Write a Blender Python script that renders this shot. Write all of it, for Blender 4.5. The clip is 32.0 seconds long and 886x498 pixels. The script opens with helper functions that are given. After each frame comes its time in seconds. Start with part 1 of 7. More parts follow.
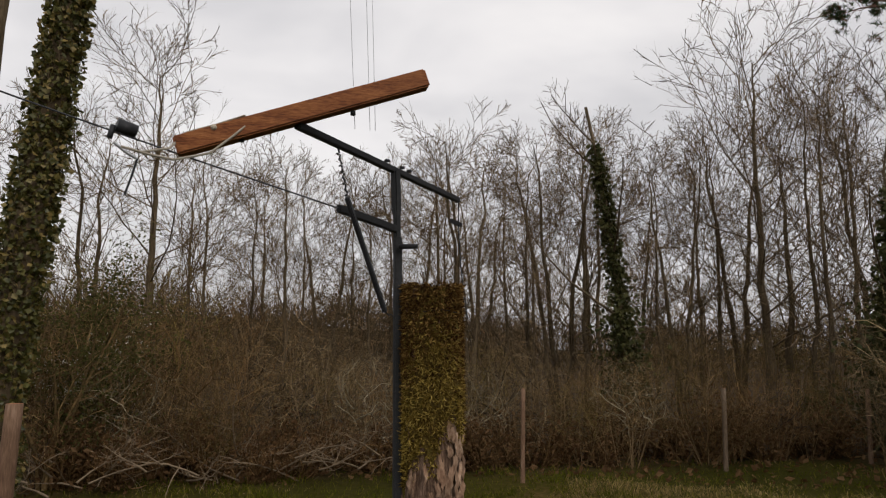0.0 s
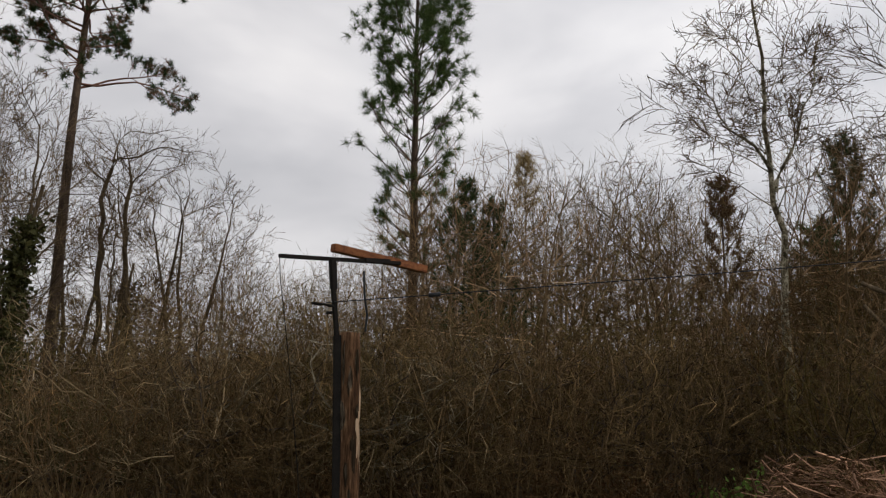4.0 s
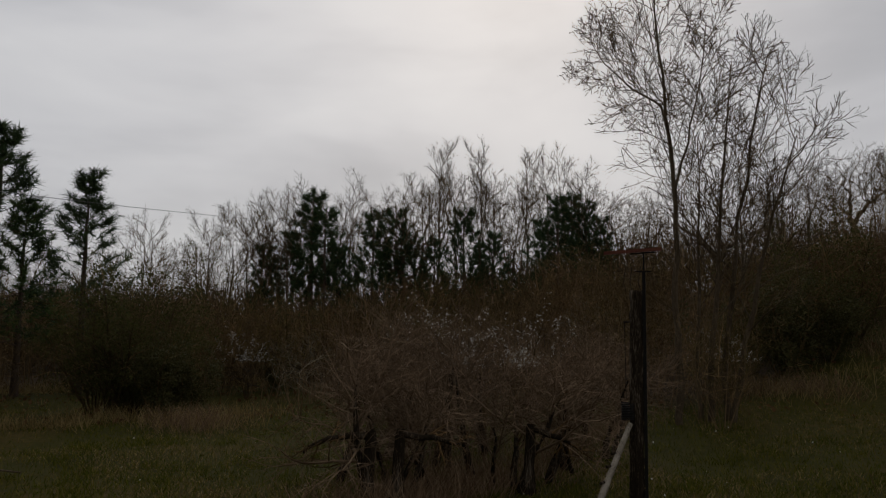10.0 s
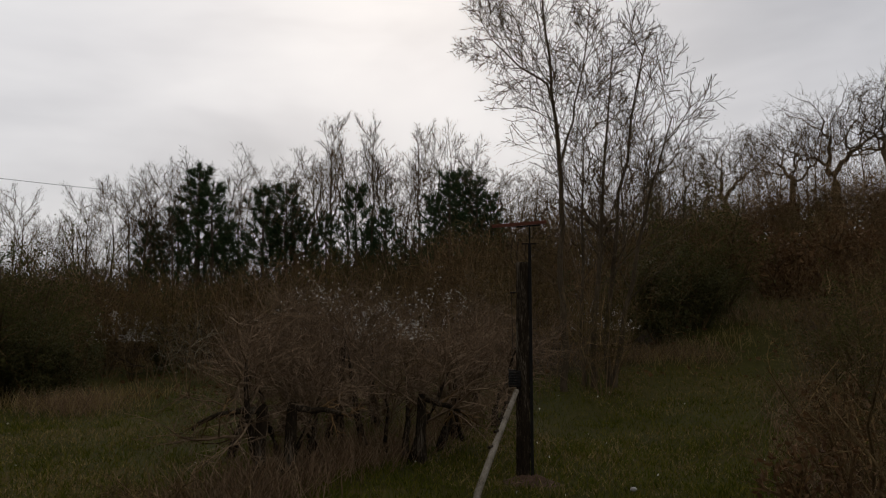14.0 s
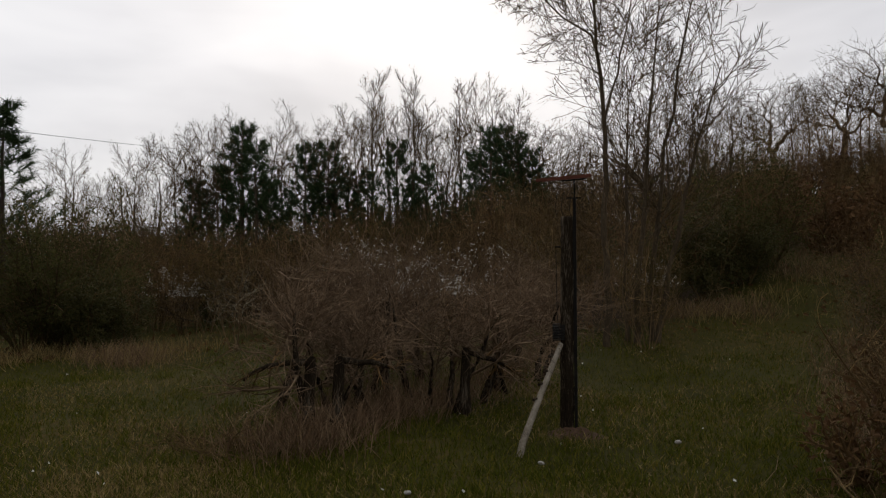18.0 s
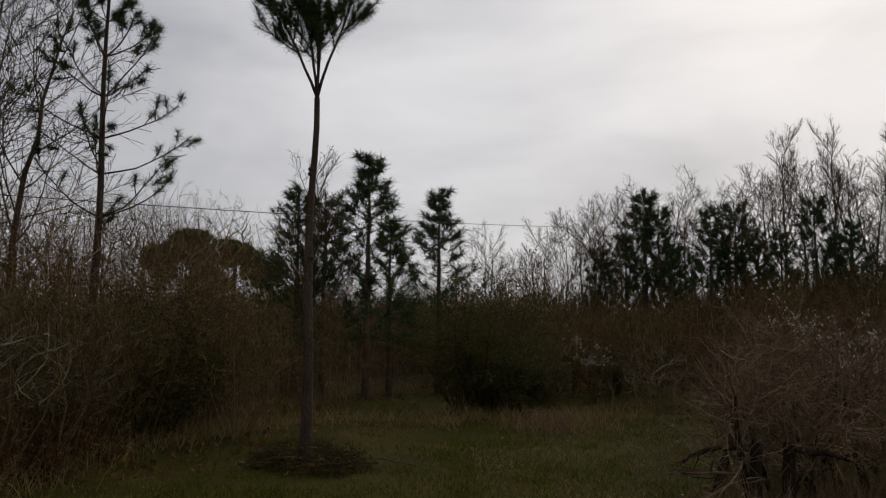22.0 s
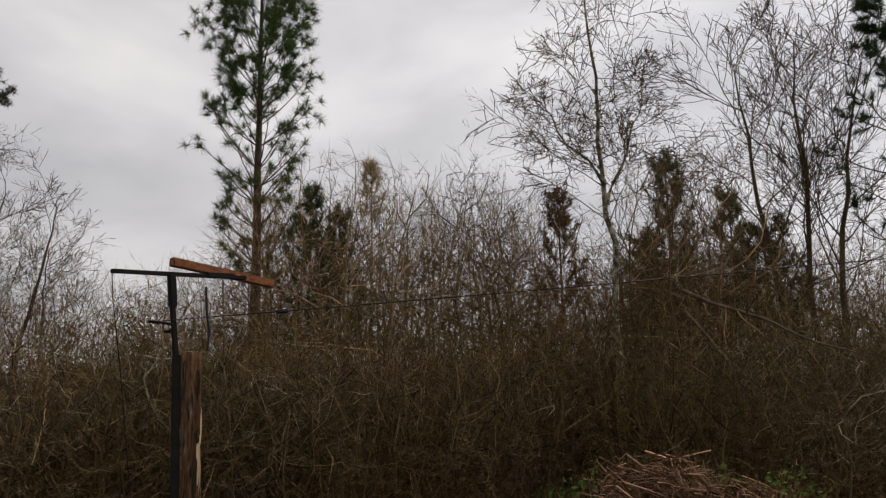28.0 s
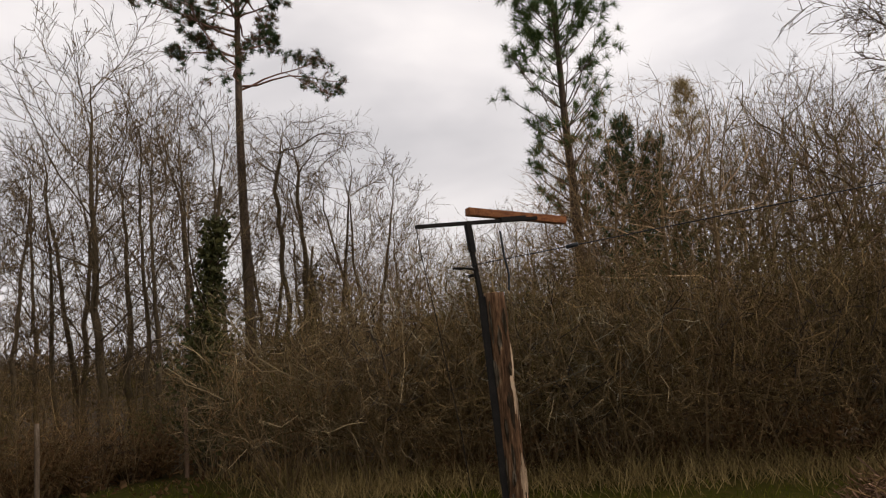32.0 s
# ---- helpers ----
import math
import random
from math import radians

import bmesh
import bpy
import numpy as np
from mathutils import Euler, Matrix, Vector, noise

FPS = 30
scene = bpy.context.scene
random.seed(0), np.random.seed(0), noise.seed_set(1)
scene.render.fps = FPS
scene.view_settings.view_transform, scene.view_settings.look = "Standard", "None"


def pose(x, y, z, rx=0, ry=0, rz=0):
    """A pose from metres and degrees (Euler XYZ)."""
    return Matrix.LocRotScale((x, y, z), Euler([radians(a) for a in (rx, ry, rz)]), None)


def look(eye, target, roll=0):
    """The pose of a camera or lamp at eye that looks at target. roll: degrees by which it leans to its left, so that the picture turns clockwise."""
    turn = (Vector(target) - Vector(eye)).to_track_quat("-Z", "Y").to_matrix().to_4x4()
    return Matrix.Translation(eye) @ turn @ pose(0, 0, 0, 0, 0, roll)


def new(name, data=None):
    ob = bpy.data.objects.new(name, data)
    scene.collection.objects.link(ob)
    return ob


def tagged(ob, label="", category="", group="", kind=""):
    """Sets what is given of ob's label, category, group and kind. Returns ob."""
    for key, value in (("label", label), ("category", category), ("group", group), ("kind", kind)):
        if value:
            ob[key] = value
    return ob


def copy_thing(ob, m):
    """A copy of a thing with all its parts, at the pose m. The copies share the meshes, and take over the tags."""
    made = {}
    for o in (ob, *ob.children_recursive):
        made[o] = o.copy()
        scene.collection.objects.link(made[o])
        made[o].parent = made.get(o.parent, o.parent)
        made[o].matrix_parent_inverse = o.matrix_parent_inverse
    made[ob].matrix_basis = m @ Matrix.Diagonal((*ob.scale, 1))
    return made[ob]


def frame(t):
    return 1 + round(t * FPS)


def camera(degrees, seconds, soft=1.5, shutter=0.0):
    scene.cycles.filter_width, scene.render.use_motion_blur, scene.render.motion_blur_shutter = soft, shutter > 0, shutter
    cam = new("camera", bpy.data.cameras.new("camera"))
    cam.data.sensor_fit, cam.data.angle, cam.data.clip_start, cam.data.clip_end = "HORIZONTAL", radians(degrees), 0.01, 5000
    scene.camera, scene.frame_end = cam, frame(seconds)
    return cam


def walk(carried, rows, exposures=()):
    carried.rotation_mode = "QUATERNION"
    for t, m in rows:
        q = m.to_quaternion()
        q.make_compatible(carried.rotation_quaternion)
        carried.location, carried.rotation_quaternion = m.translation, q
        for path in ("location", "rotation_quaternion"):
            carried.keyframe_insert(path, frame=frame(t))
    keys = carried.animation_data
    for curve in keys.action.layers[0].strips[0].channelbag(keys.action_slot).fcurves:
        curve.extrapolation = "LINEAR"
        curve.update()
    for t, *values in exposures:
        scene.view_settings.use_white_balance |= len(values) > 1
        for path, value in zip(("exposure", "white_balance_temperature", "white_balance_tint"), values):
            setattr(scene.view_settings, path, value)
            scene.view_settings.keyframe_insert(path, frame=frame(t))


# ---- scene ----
cam = camera(59.01, 32.0, soft=1.2)
# seconds and pose: place, turn, tilt, lean
PATH = [
    (0, pose(-0.058, 0.524, 1.670) @ pose(0, 0, 0, 0, 0, -16.85) @ pose(0, 0, 0, 97.36) @ pose(0, 0, 0, 0, 0, -0.27)),
    (0.5, pose(-0.038, 0.539, 1.669) @ pose(0, 0, 0, 0, 0, -17.47) @ pose(0, 0, 0, 97.14) @ pose(0, 0, 0, 0, 0, -0.32)),
    (1, pose(0.048, 0.541, 1.648) @ pose(0, 0, 0, 0, 0, -23.19) @ pose(0, 0, 0, 96.70) @ pose(0, 0, 0, 0, 0, -0.68)),
    (1.5, pose(0.179, 0.528, 1.637) @ pose(0, 0, 0, 0, 0, -30.93) @ pose(0, 0, 0, 96.42) @ pose(0, 0, 0, 0, 0, -0.86)),
    (2, pose(0.229, 0.550, 1.616) @ pose(0, 0, 0, 0, 0, -40.44) @ pose(0, 0, 0, 96.54) @ pose(0, 0, 0, 0, 0, -1.03)),
    (2.5, pose(0.279, 0.492, 1.637) @ pose(0, 0, 0, 0, 0, -52.35) @ pose(0, 0, 0, 98.19) @ pose(0, 0, 0, 0, 0, 1.24)),
    (3, pose(0.318, 0.409, 1.666) @ pose(0, 0, 0, 0, 0, -61.15) @ pose(0, 0, 0, 99.98) @ pose(0, 0, 0, 0, 0, 1.38)),
    (3.5, pose(0.357, 0.388, 1.655) @ pose(0, 0, 0, 0, 0, -68.86) @ pose(0, 0, 0, 100.44) @ pose(0, 0, 0, 0, 0, 0.76)),
    (5.5, pose(0.620, 0.300, 1.634) @ pose(0, 0, 0, 0, 0, -84.62) @ pose(0, 0, 0, 97.16) @ pose(0, 0, 0, 0, 0, 0.48)),
    (6, pose(0.703, 0.226, 1.651) @ pose(0, 0, 0, 0, 0, -91.97) @ pose(0, 0, 0, 96.70) @ pose(0, 0, 0, 0, 0, -0.53)),
    (6.5, pose(0.772, 0.078, 1.629) @ pose(0, 0, 0, 0, 0, -101.78) @ pose(0, 0, 0, 96.36) @ pose(0, 0, 0, 0, 0, -1.22)),
    (7, pose(0.759, -0.122, 1.616) @ pose(0, 0, 0, 0, 0, -110.74) @ pose(0, 0, 0, 95.93) @ pose(0, 0, 0, 0, 0, -1.92)),
    (7.5, pose(0.697, -0.305, 1.606) @ pose(0, 0, 0, 0, 0, -121.53) @ pose(0, 0, 0, 95.40) @ pose(0, 0, 0, 0, 0, -2.48)),
    (8, pose(0.611, -0.453, 1.599) @ pose(0, 0, 0, 0, 0, -132.01) @ pose(0, 0, 0, 95.21) @ pose(0, 0, 0, 0, 0, -2.84)),
    (8.5, pose(0.533, -0.540, 1.604) @ pose(0, 0, 0, 0, 0, -141.62) @ pose(0, 0, 0, 95.17) @ pose(0, 0, 0, 0, 0, -2.66)),
    (9, pose(0.478, -0.624, 1.633) @ pose(0, 0, 0, 0, 0, -150.35) @ pose(0, 0, 0, 95.25) @ pose(0, 0, 0, 0, 0, -1.64)),
    (9.5, pose(0.418, -0.636, 1.651) @ pose(0, 0, 0, 0, 0, -158.67) @ pose(0, 0, 0, 95.74) @ pose(0, 0, 0, 0, 0, 0.31)),
    (10, pose(0.334, -0.707, 1.645) @ pose(0, 0, 0, 0, 0, -162.19) @ pose(0, 0, 0, 96.47) @ pose(0, 0, 0, 0, 0, 0.81)),
    (10.5, pose(0.310, -0.739, 1.641) @ pose(0, 0, 0, 0, 0, -165.14) @ pose(0, 0, 0, 97.16) @ pose(0, 0, 0, 0, 0, 1.03)),
    (11, pose(0.296, -0.723, 1.646) @ pose(0, 0, 0, 0, 0, -166.63) @ pose(0, 0, 0, 97.50) @ pose(0, 0, 0, 0, 0, 1.12)),
    (11.5, pose(0.291, -0.697, 1.635) @ pose(0, 0, 0, 0, 0, -167.71) @ pose(0, 0, 0, 97.52) @ pose(0, 0, 0, 0, 0, 0.94)),
    (12, pose(0.290, -0.651, 1.615) @ pose(0, 0, 0, 0, 0, -168.56) @ pose(0, 0, 0, 96.81) @ pose(0, 0, 0, 0, 0, 0.70)),
    (12.5, pose(0.290, -0.633, 1.615) @ pose(0, 0, 0, 0, 0, -169.27) @ pose(0, 0, 0, 96.52) @ pose(0, 0, 0, 0, 0, 0.46)),
    (13, pose(0.301, -0.635, 1.611) @ pose(0, 0, 0, 0, 0, -169.76) @ pose(0, 0, 0, 96.09) @ pose(0, 0, 0, 0, 0, 0.42)),
    (13.5, pose(0.300, -0.632, 1.610) @ pose(0, 0, 0, 0, 0, -169.96) @ pose(0, 0, 0, 95.47) @ pose(0, 0, 0, 0, 0, 0.14)),
    (14, pose(0.299, -0.632, 1.604) @ pose(0, 0, 0, 0, 0, -170.08) @ pose(0, 0, 0, 94.80) @ pose(0, 0, 0, 0, 0, -0.26)),
    (14.5, pose(0.297, -0.625, 1.604) @ pose(0, 0, 0, 0, 0, -170.17) @ pose(0, 0, 0, 94.29) @ pose(0, 0, 0, 0, 0, -0.47)),
    (16.5, pose(0.297, -0.599, 1.584) @ pose(0, 0, 0, 0, 0, -169.67) @ pose(0, 0, 0, 92.45) @ pose(0, 0, 0, 0, 0, -0.54)),
    (17, pose(0.309, -0.598, 1.582) @ pose(0, 0, 0, 0, 0, -168.84) @ pose(0, 0, 0, 92.20) @ pose(0, 0, 0, 0, 0, -0.69)),
    (17.5, pose(0.314, -0.600, 1.585) @ pose(0, 0, 0, 0, 0, -168.10) @ pose(0, 0, 0, 91.91) @ pose(0, 0, 0, 0, 0, -0.54)),
    (18, pose(0.333, -0.607, 1.580) @ pose(0, 0, 0, 0, 0, -167.11) @ pose(0, 0, 0, 91.66) @ pose(0, 0, 0, 0, 0, -0.28)),
    (18.5, pose(0.382, -0.607, 1.585) @ pose(0, 0, 0, 0, 0, -164.48) @ pose(0, 0, 0, 91.60) @ pose(0, 0, 0, 0, 0, 0.14)),
    (19, pose(0.448, -0.591, 1.619) @ pose(0, 0, 0, 0, 0, -160.90) @ pose(0, 0, 0, 91.71) @ pose(0, 0, 0, 0, 0, 0.59)),
    (19.5, pose(0.477, -0.555, 1.670) @ pose(0, 0, 0, 0, 0, -156.04) @ pose(0, 0, 0, 94.04) @ pose(0, 0, 0, 0, 0, 1.32)),
    (20, pose(0.498, -0.524, 1.678) @ pose(0, 0, 0, 0, 0, -153.75) @ pose(0, 0, 0, 94.48) @ pose(0, 0, 0, 0, 0, 1.40)),
    (20.5, pose(0.512, -0.500, 1.675) @ pose(0, 0, 0, 0, 0, -151.68) @ pose(0, 0, 0, 95.05) @ pose(0, 0, 0, 0, 0, 1.24)),
    (21, pose(0.520, -0.478, 1.674) @ pose(0, 0, 0, 0, 0, -148.06) @ pose(0, 0, 0, 95.50) @ pose(0, 0, 0, 0, 0, 0.79)),
    (21.5, pose(0.602, -0.448, 1.678) @ pose(0, 0, 0, 0, 0, -143.49) @ pose(0, 0, 0, 96.01) @ pose(0, 0, 0, 0, 0, 0.26)),
    (22, pose(0.666, -0.426, 1.699) @ pose(0, 0, 0, 0, 0, -138.88) @ pose(0, 0, 0, 96.37) @ pose(0, 0, 0, 0, 0, 0.31)),
    (22.5, pose(0.693, -0.409, 1.701) @ pose(0, 0, 0, 0, 0, -135.14) @ pose(0, 0, 0, 96.52) @ pose(0, 0, 0, 0, 0, 0.03)),
    (23, pose(0.690, -0.367, 1.693) @ pose(0, 0, 0, 0, 0, -131.29) @ pose(0, 0, 0, 96.69) @ pose(0, 0, 0, 0, 0, -0.18)),
    (23.5, pose(0.681, -0.308, 1.678) @ pose(0, 0, 0, 0, 0, -126.90) @ pose(0, 0, 0, 96.83) @ pose(0, 0, 0, 0, 0, -0.35)),
    (24, pose(0.688, -0.263, 1.683) @ pose(0, 0, 0, 0, 0, -124.33) @ pose(0, 0, 0, 96.85) @ pose(0, 0, 0, 0, 0, -1.15)),
    (24.5, pose(0.714, -0.202, 1.690) @ pose(0, 0, 0, 0, 0, -122.31) @ pose(0, 0, 0, 97.01) @ pose(0, 0, 0, 0, 0, -1.32)),
    (25, pose(0.738, -0.117, 1.697) @ pose(0, 0, 0, 0, 0, -119.40) @ pose(0, 0, 0, 97.27) @ pose(0, 0, 0, 0, 0, -1.18)),
    (25.5, pose(0.750, -0.003, 1.714) @ pose(0, 0, 0, 0, 0, -114.76) @ pose(0, 0, 0, 97.59) @ pose(0, 0, 0, 0, 0, -0.72)),
    (26, pose(0.754, 0.119, 1.727) @ pose(0, 0, 0, 0, 0, -109.05) @ pose(0, 0, 0, 98.05) @ pose(0, 0, 0, 0, 0, -0.10)),
    (26.5, pose(0.733, 0.198, 1.721) @ pose(0, 0, 0, 0, 0, -101.26) @ pose(0, 0, 0, 98.70) @ pose(0, 0, 0, 0, 0, 0.40)),
    (28.5, pose(0.360, 0.479, 1.682) @ pose(0, 0, 0, 0, 0, -82.33) @ pose(0, 0, 0, 100.63) @ pose(0, 0, 0, 0, 0, -1.86)),
    (29, pose(0.329, 0.519, 1.689) @ pose(0, 0, 0, 0, 0, -79.66) @ pose(0, 0, 0, 100.79) @ pose(0, 0, 0, 0, 0, -2.08)),
    (29.5, pose(0.381, 0.497, 1.685) @ pose(0, 0, 0, 0, 0, -76.34) @ pose(0, 0, 0, 100.98) @ pose(0, 0, 0, 0, 0, -2.23)),
    (30, pose(0.465, 0.401, 1.687) @ pose(0, 0, 0, 0, 0, -69.28) @ pose(0, 0, 0, 99.89) @ pose(0, 0, 0, 0, 0, -4.34)),
    (30.5, pose(0.513, 0.296, 1.681) @ pose(0, 0, 0, 0, 0, -64.82) @ pose(0, 0, 0, 99.33) @ pose(0, 0, 0, 0, 0, -4.36)),
    (31, pose(0.501, 0.240, 1.668) @ pose(0, 0, 0, 0, 0, -63.64) @ pose(0, 0, 0, 99.03) @ pose(0, 0, 0, 0, 0, -4.60)),
    (31.5, pose(0.476, 0.236, 1.667) @ pose(0, 0, 0, 0, 0, -62.43) @ pose(0, 0, 0, 98.47) @ pose(0, 0, 0, 0, 0, -5.42)),
    (32, pose(0.451, 0.237, 1.657) @ pose(0, 0, 0, 0, 0, -61.33) @ pose(0, 0, 0, 97.03) @ pose(0, 0, 0, 0, 0, -5.13)),
]
EXPOSURES = [
    (0, 0.26, 6750, 11.5), (1.5, 0.26, 6750, 11.5), (3, 0.06, 6600, 11), (6, 0.5, 6750, 12), (7, 0.22, 6700, 11.5), (8, -0.26, 6500, 10.5), (9, -0.62, 6500, 10.5), (10, -0.8, 6500, 10.5), (11, -0.86, 6500, 10.5), (12, -0.74, 6500, 10.5), (13, -0.6, 6550, 11), (17, -0.24, 6550, 11), (18.5, -0.22, 6550, 11), (20, -0.56, 6550, 11), (23, -0.5, 6550, 11), (24.5, -0.32, 6550, 11), (26, -0.22, 6650, 12), (28.5, 0.14, 6750, 12), (30.5, 0.3, 6850, 13.5), (32, 0.38, 6900, 14),
]
walk(cam, PATH, EXPOSURES)

# ---- sky and light ----
SUN_AZ, SUN_EL = 168.0, 34.0


def bearing(deg):
    return Vector((math.sin(radians(deg)), math.cos(radians(deg)), 0.0))


def node(nt, kind, **sets):
    n = nt.nodes.new(kind)
    for key, value in sets.items():
        if key == "op":
            n.operation = value
        elif key == "blend":
            n.data_type, n.blend_type = "RGBA", value
        elif key.startswith("i_"):
            n.inputs[key[2:].replace("_", " ")].default_value = value
    return n


def ramp(nt, fac, stops):
    r = nt.nodes.new("ShaderNodeValToRGB")
    e = r.color_ramp.elements
    while len(e) < len(stops):
        e.new(0.5)
    for el, (pos, col) in zip(e, stops):
        el.position = pos
        el.color = (*col, 1) if len(col) == 3 else col
    nt.links.new(fac, r.inputs[0])
    return r.outputs[0]


world = bpy.data.worlds.new("overcast_sky")
scene.world = world
world.use_nodes = True
wt = world.node_tree
wt.nodes.clear()
wc = node(wt, "ShaderNodeTexCoord")
wmap = node(wt, "ShaderNodeMapping")
wmap.inputs["Scale"].default_value = (1.0, 1.0, 2.6)
wt.links.new(wc.outputs["Generated"], wmap.inputs["Vector"])
wn = node(wt, "ShaderNodeTexNoise", i_Scale=2.6, i_Detail=4.5, i_Roughness=0.5, i_Distortion=0.25)
wt.links.new(wmap.outputs[0], wn.inputs["Vector"])
clouds = ramp(wt, wn.outputs[0], [(0.28, (0.6, 0.605, 0.625)), (0.44, (0.74, 0.74, 0.755)), (0.58, (0.88, 0.875, 0.88)), (0.74, (1.0, 0.99, 0.98))])
sky = node(wt, "ShaderNodeTexSky")
sky.sky_type, sky.sun_disc = "NISHITA", False
sky.sun_elevation, sky.sun_rotation = radians(SUN_EL), radians(SUN_AZ)
sky.air_density, sky.dust_density = 1.0, 4.0
skymul = node(wt, "ShaderNodeMix", blend="MULTIPLY")
skymul.inputs[0].default_value = 1.0
skymul.inputs[7].default_value = (0.1, 0.1, 0.1, 1)
wt.links.new(sky.outputs[0], skymul.inputs[6])
# the cloud deck is brighter round the hidden sun
sd = bearing(SUN_AZ) * math.cos(radians(SUN_EL)) + Vector((0, 0, math.sin(radians(SUN_EL))))
dot = node(wt, "ShaderNodeVectorMath", op="DOT_PRODUCT")
dot.inputs[1].default_value = sd
wt.links.new(wc.outputs["Generated"], dot.inputs[0])
glow = ramp(wt, dot.outputs["Value"], [(0.0, (0.9, 0.9, 0.91)), (0.45, (0.97, 0.98, 1.0)), (0.75, (1.12, 1.135, 1.165)), (1.0, (1.24, 1.255, 1.285))])
lit = node(wt, "ShaderNodeMix", blend="MULTIPLY")
lit.inputs[0].default_value = 1.0
wt.links.new(clouds, lit.inputs[6])
wt.links.new(glow, lit.inputs[7])
mixw = node(wt, "ShaderNodeMix", blend="MIX")
mixw.inputs[0].default_value = 0.12
wt.links.new(lit.outputs[2], mixw.inputs[6])
wt.links.new(skymul.outputs[2], mixw.inputs[7])
bg = node(wt, "ShaderNodeBackground", i_Strength=0.95)
wt.links.new(mixw.outputs[2], bg.inputs[0])
wo = node(wt, "ShaderNodeOutputWorld")
wt.links.new(bg.outputs[0], wo.inputs[0])

sun = new("sun", bpy.data.lights.new("sun", "SUN"))
sun.data.energy, sun.data.angle, sun.data.color = 0.9, radians(25), (1.0, 0.96, 0.9)
sun.matrix_world = look(sd * 50, (0, 0, 0))


# ---- materials ----
def material(name, stops, scale=6.0, stretch=(1, 1, 1), rough=0.85, bump=0.4, fine=8.0, metal=0.0, spread=0.25, spec=0.1, coord="Object", dist=0.02, each=0.0):
    """Two scales of noise choose the colour; each object is a little lighter or darker than the next."""
    m = bpy.data.materials.new(name)
    m.use_nodes = True
    nt = m.node_tree
    b = nt.nodes["Principled BSDF"]
    tc = node(nt, "ShaderNodeTexCoord")
    mp = node(nt, "ShaderNodeMapping")
    mp.inputs["Scale"].default_value = stretch
    nt.links.new(tc.outputs[coord], mp.inputs["Vector"])
    n1 = node(nt, "ShaderNodeTexNoise", i_Scale=scale, i_Detail=4.0, i_Roughness=0.6)
    n2 = node(nt, "ShaderNodeTexNoise", i_Scale=scale * fine, i_Detail=3.0, i_Roughness=0.6)
    for n in (n1, n2):
        nt.links.new(mp.outputs[0], n.inputs["Vector"])
    add = node(nt, "ShaderNodeMath", op="MULTIPLY_ADD")
    add.inputs[1].default_value = 0.45
    nt.links.new(n2.outputs[0], add.inputs[0])
    half = node(nt, "ShaderNodeMath", op="MULTIPLY")
    half.inputs[1].default_value = 0.55
    nt.links.new(n1.outputs[0], half.inputs[0])
    nt.links.new(half.outputs[0], add.inputs[2])
    col = ramp(nt, add.outputs[0], stops)
    info = node(nt, "ShaderNodeObjectInfo")
    rng = node(nt, "ShaderNodeMapRange")
    rng.inputs["To Min"].default_value, rng.inputs["To Max"].default_value = 1 - spread, 1 + spread
    nt.links.new(info.outputs["Random"], rng.inputs["Value"])
    hsv = node(nt, "ShaderNodeHueSaturation")
    nt.links.new(col, hsv.inputs["Color"])
    nt.links.new(rng.outputs[0], hsv.inputs["Value"])
    if each:
        geo = node(nt, "ShaderNodeNewGeometry")
        pw = node(nt, "ShaderNodeMath", op="POWER")
        pw.inputs[1].default_value = 2.2
        nt.links.new(geo.outputs["Random Per Island"], pw.inputs[0])
        er_ = node(nt, "ShaderNodeMapRange")
        er_.inputs["To Min"].default_value, er_.inputs["To Max"].default_value = 1 - 0.75 * each, 1 + 1.5 * each
        nt.links.new(pw.outputs[0], er_.inputs["Value"])
        both = node(nt, "ShaderNodeMath", op="MULTIPLY")
        nt.links.new(rng.outputs[0], both.inputs[0])
        nt.links.new(er_.outputs[0], both.inputs[1])
        nt.links.new(both.outputs[0], hsv.inputs["Value"])
    nt.links.new(hsv.outputs[0], b.inputs["Base Color"])
    b.inputs["Roughness"].default_value, b.inputs["Metallic"].default_value = rough, metal
    b.inputs["Specular IOR Level"].default_value = spec
    if bump:
        bp = node(nt, "ShaderNodeBump", i_Strength=bump, i_Distance=dist)
        nt.links.new(add.outputs[0], bp.inputs["Height"])
        nt.links.new(bp.outputs[0], b.inputs["Normal"])
    return m


def add_litter(m):
    nt = m.node_tree
    b = nt.nodes["Principled BSDF"]
    src = b.inputs["Base Color"].links[0].from_socket
    at_ = node(nt, "ShaderNodeAttribute")
    at_.attribute_name = "litter"
    tc = node(nt, "ShaderNodeTexCoord")
    n = node(nt, "ShaderNodeTexNoise", i_Scale=5.0, i_Detail=5.0, i_Roughness=0.7)
    nt.links.new(tc.outputs["Object"], n.inputs["Vector"])
    col = ramp(nt, n.outputs[0], [(0.3, (0.018, 0.0115, 0.006)), (0.55, (0.042, 0.027, 0.014)), (0.75, (0.085, 0.056, 0.03))])
    mx = node(nt, "ShaderNodeMix", blend="MIX")
    nt.links.new(at_.outputs["Fac"], mx.inputs[0])
    nt.links.new(src, mx.inputs[6])
    nt.links.new(col, mx.inputs[7])
    nt.links.new(mx.outputs[2], b.inputs["Base Color"])


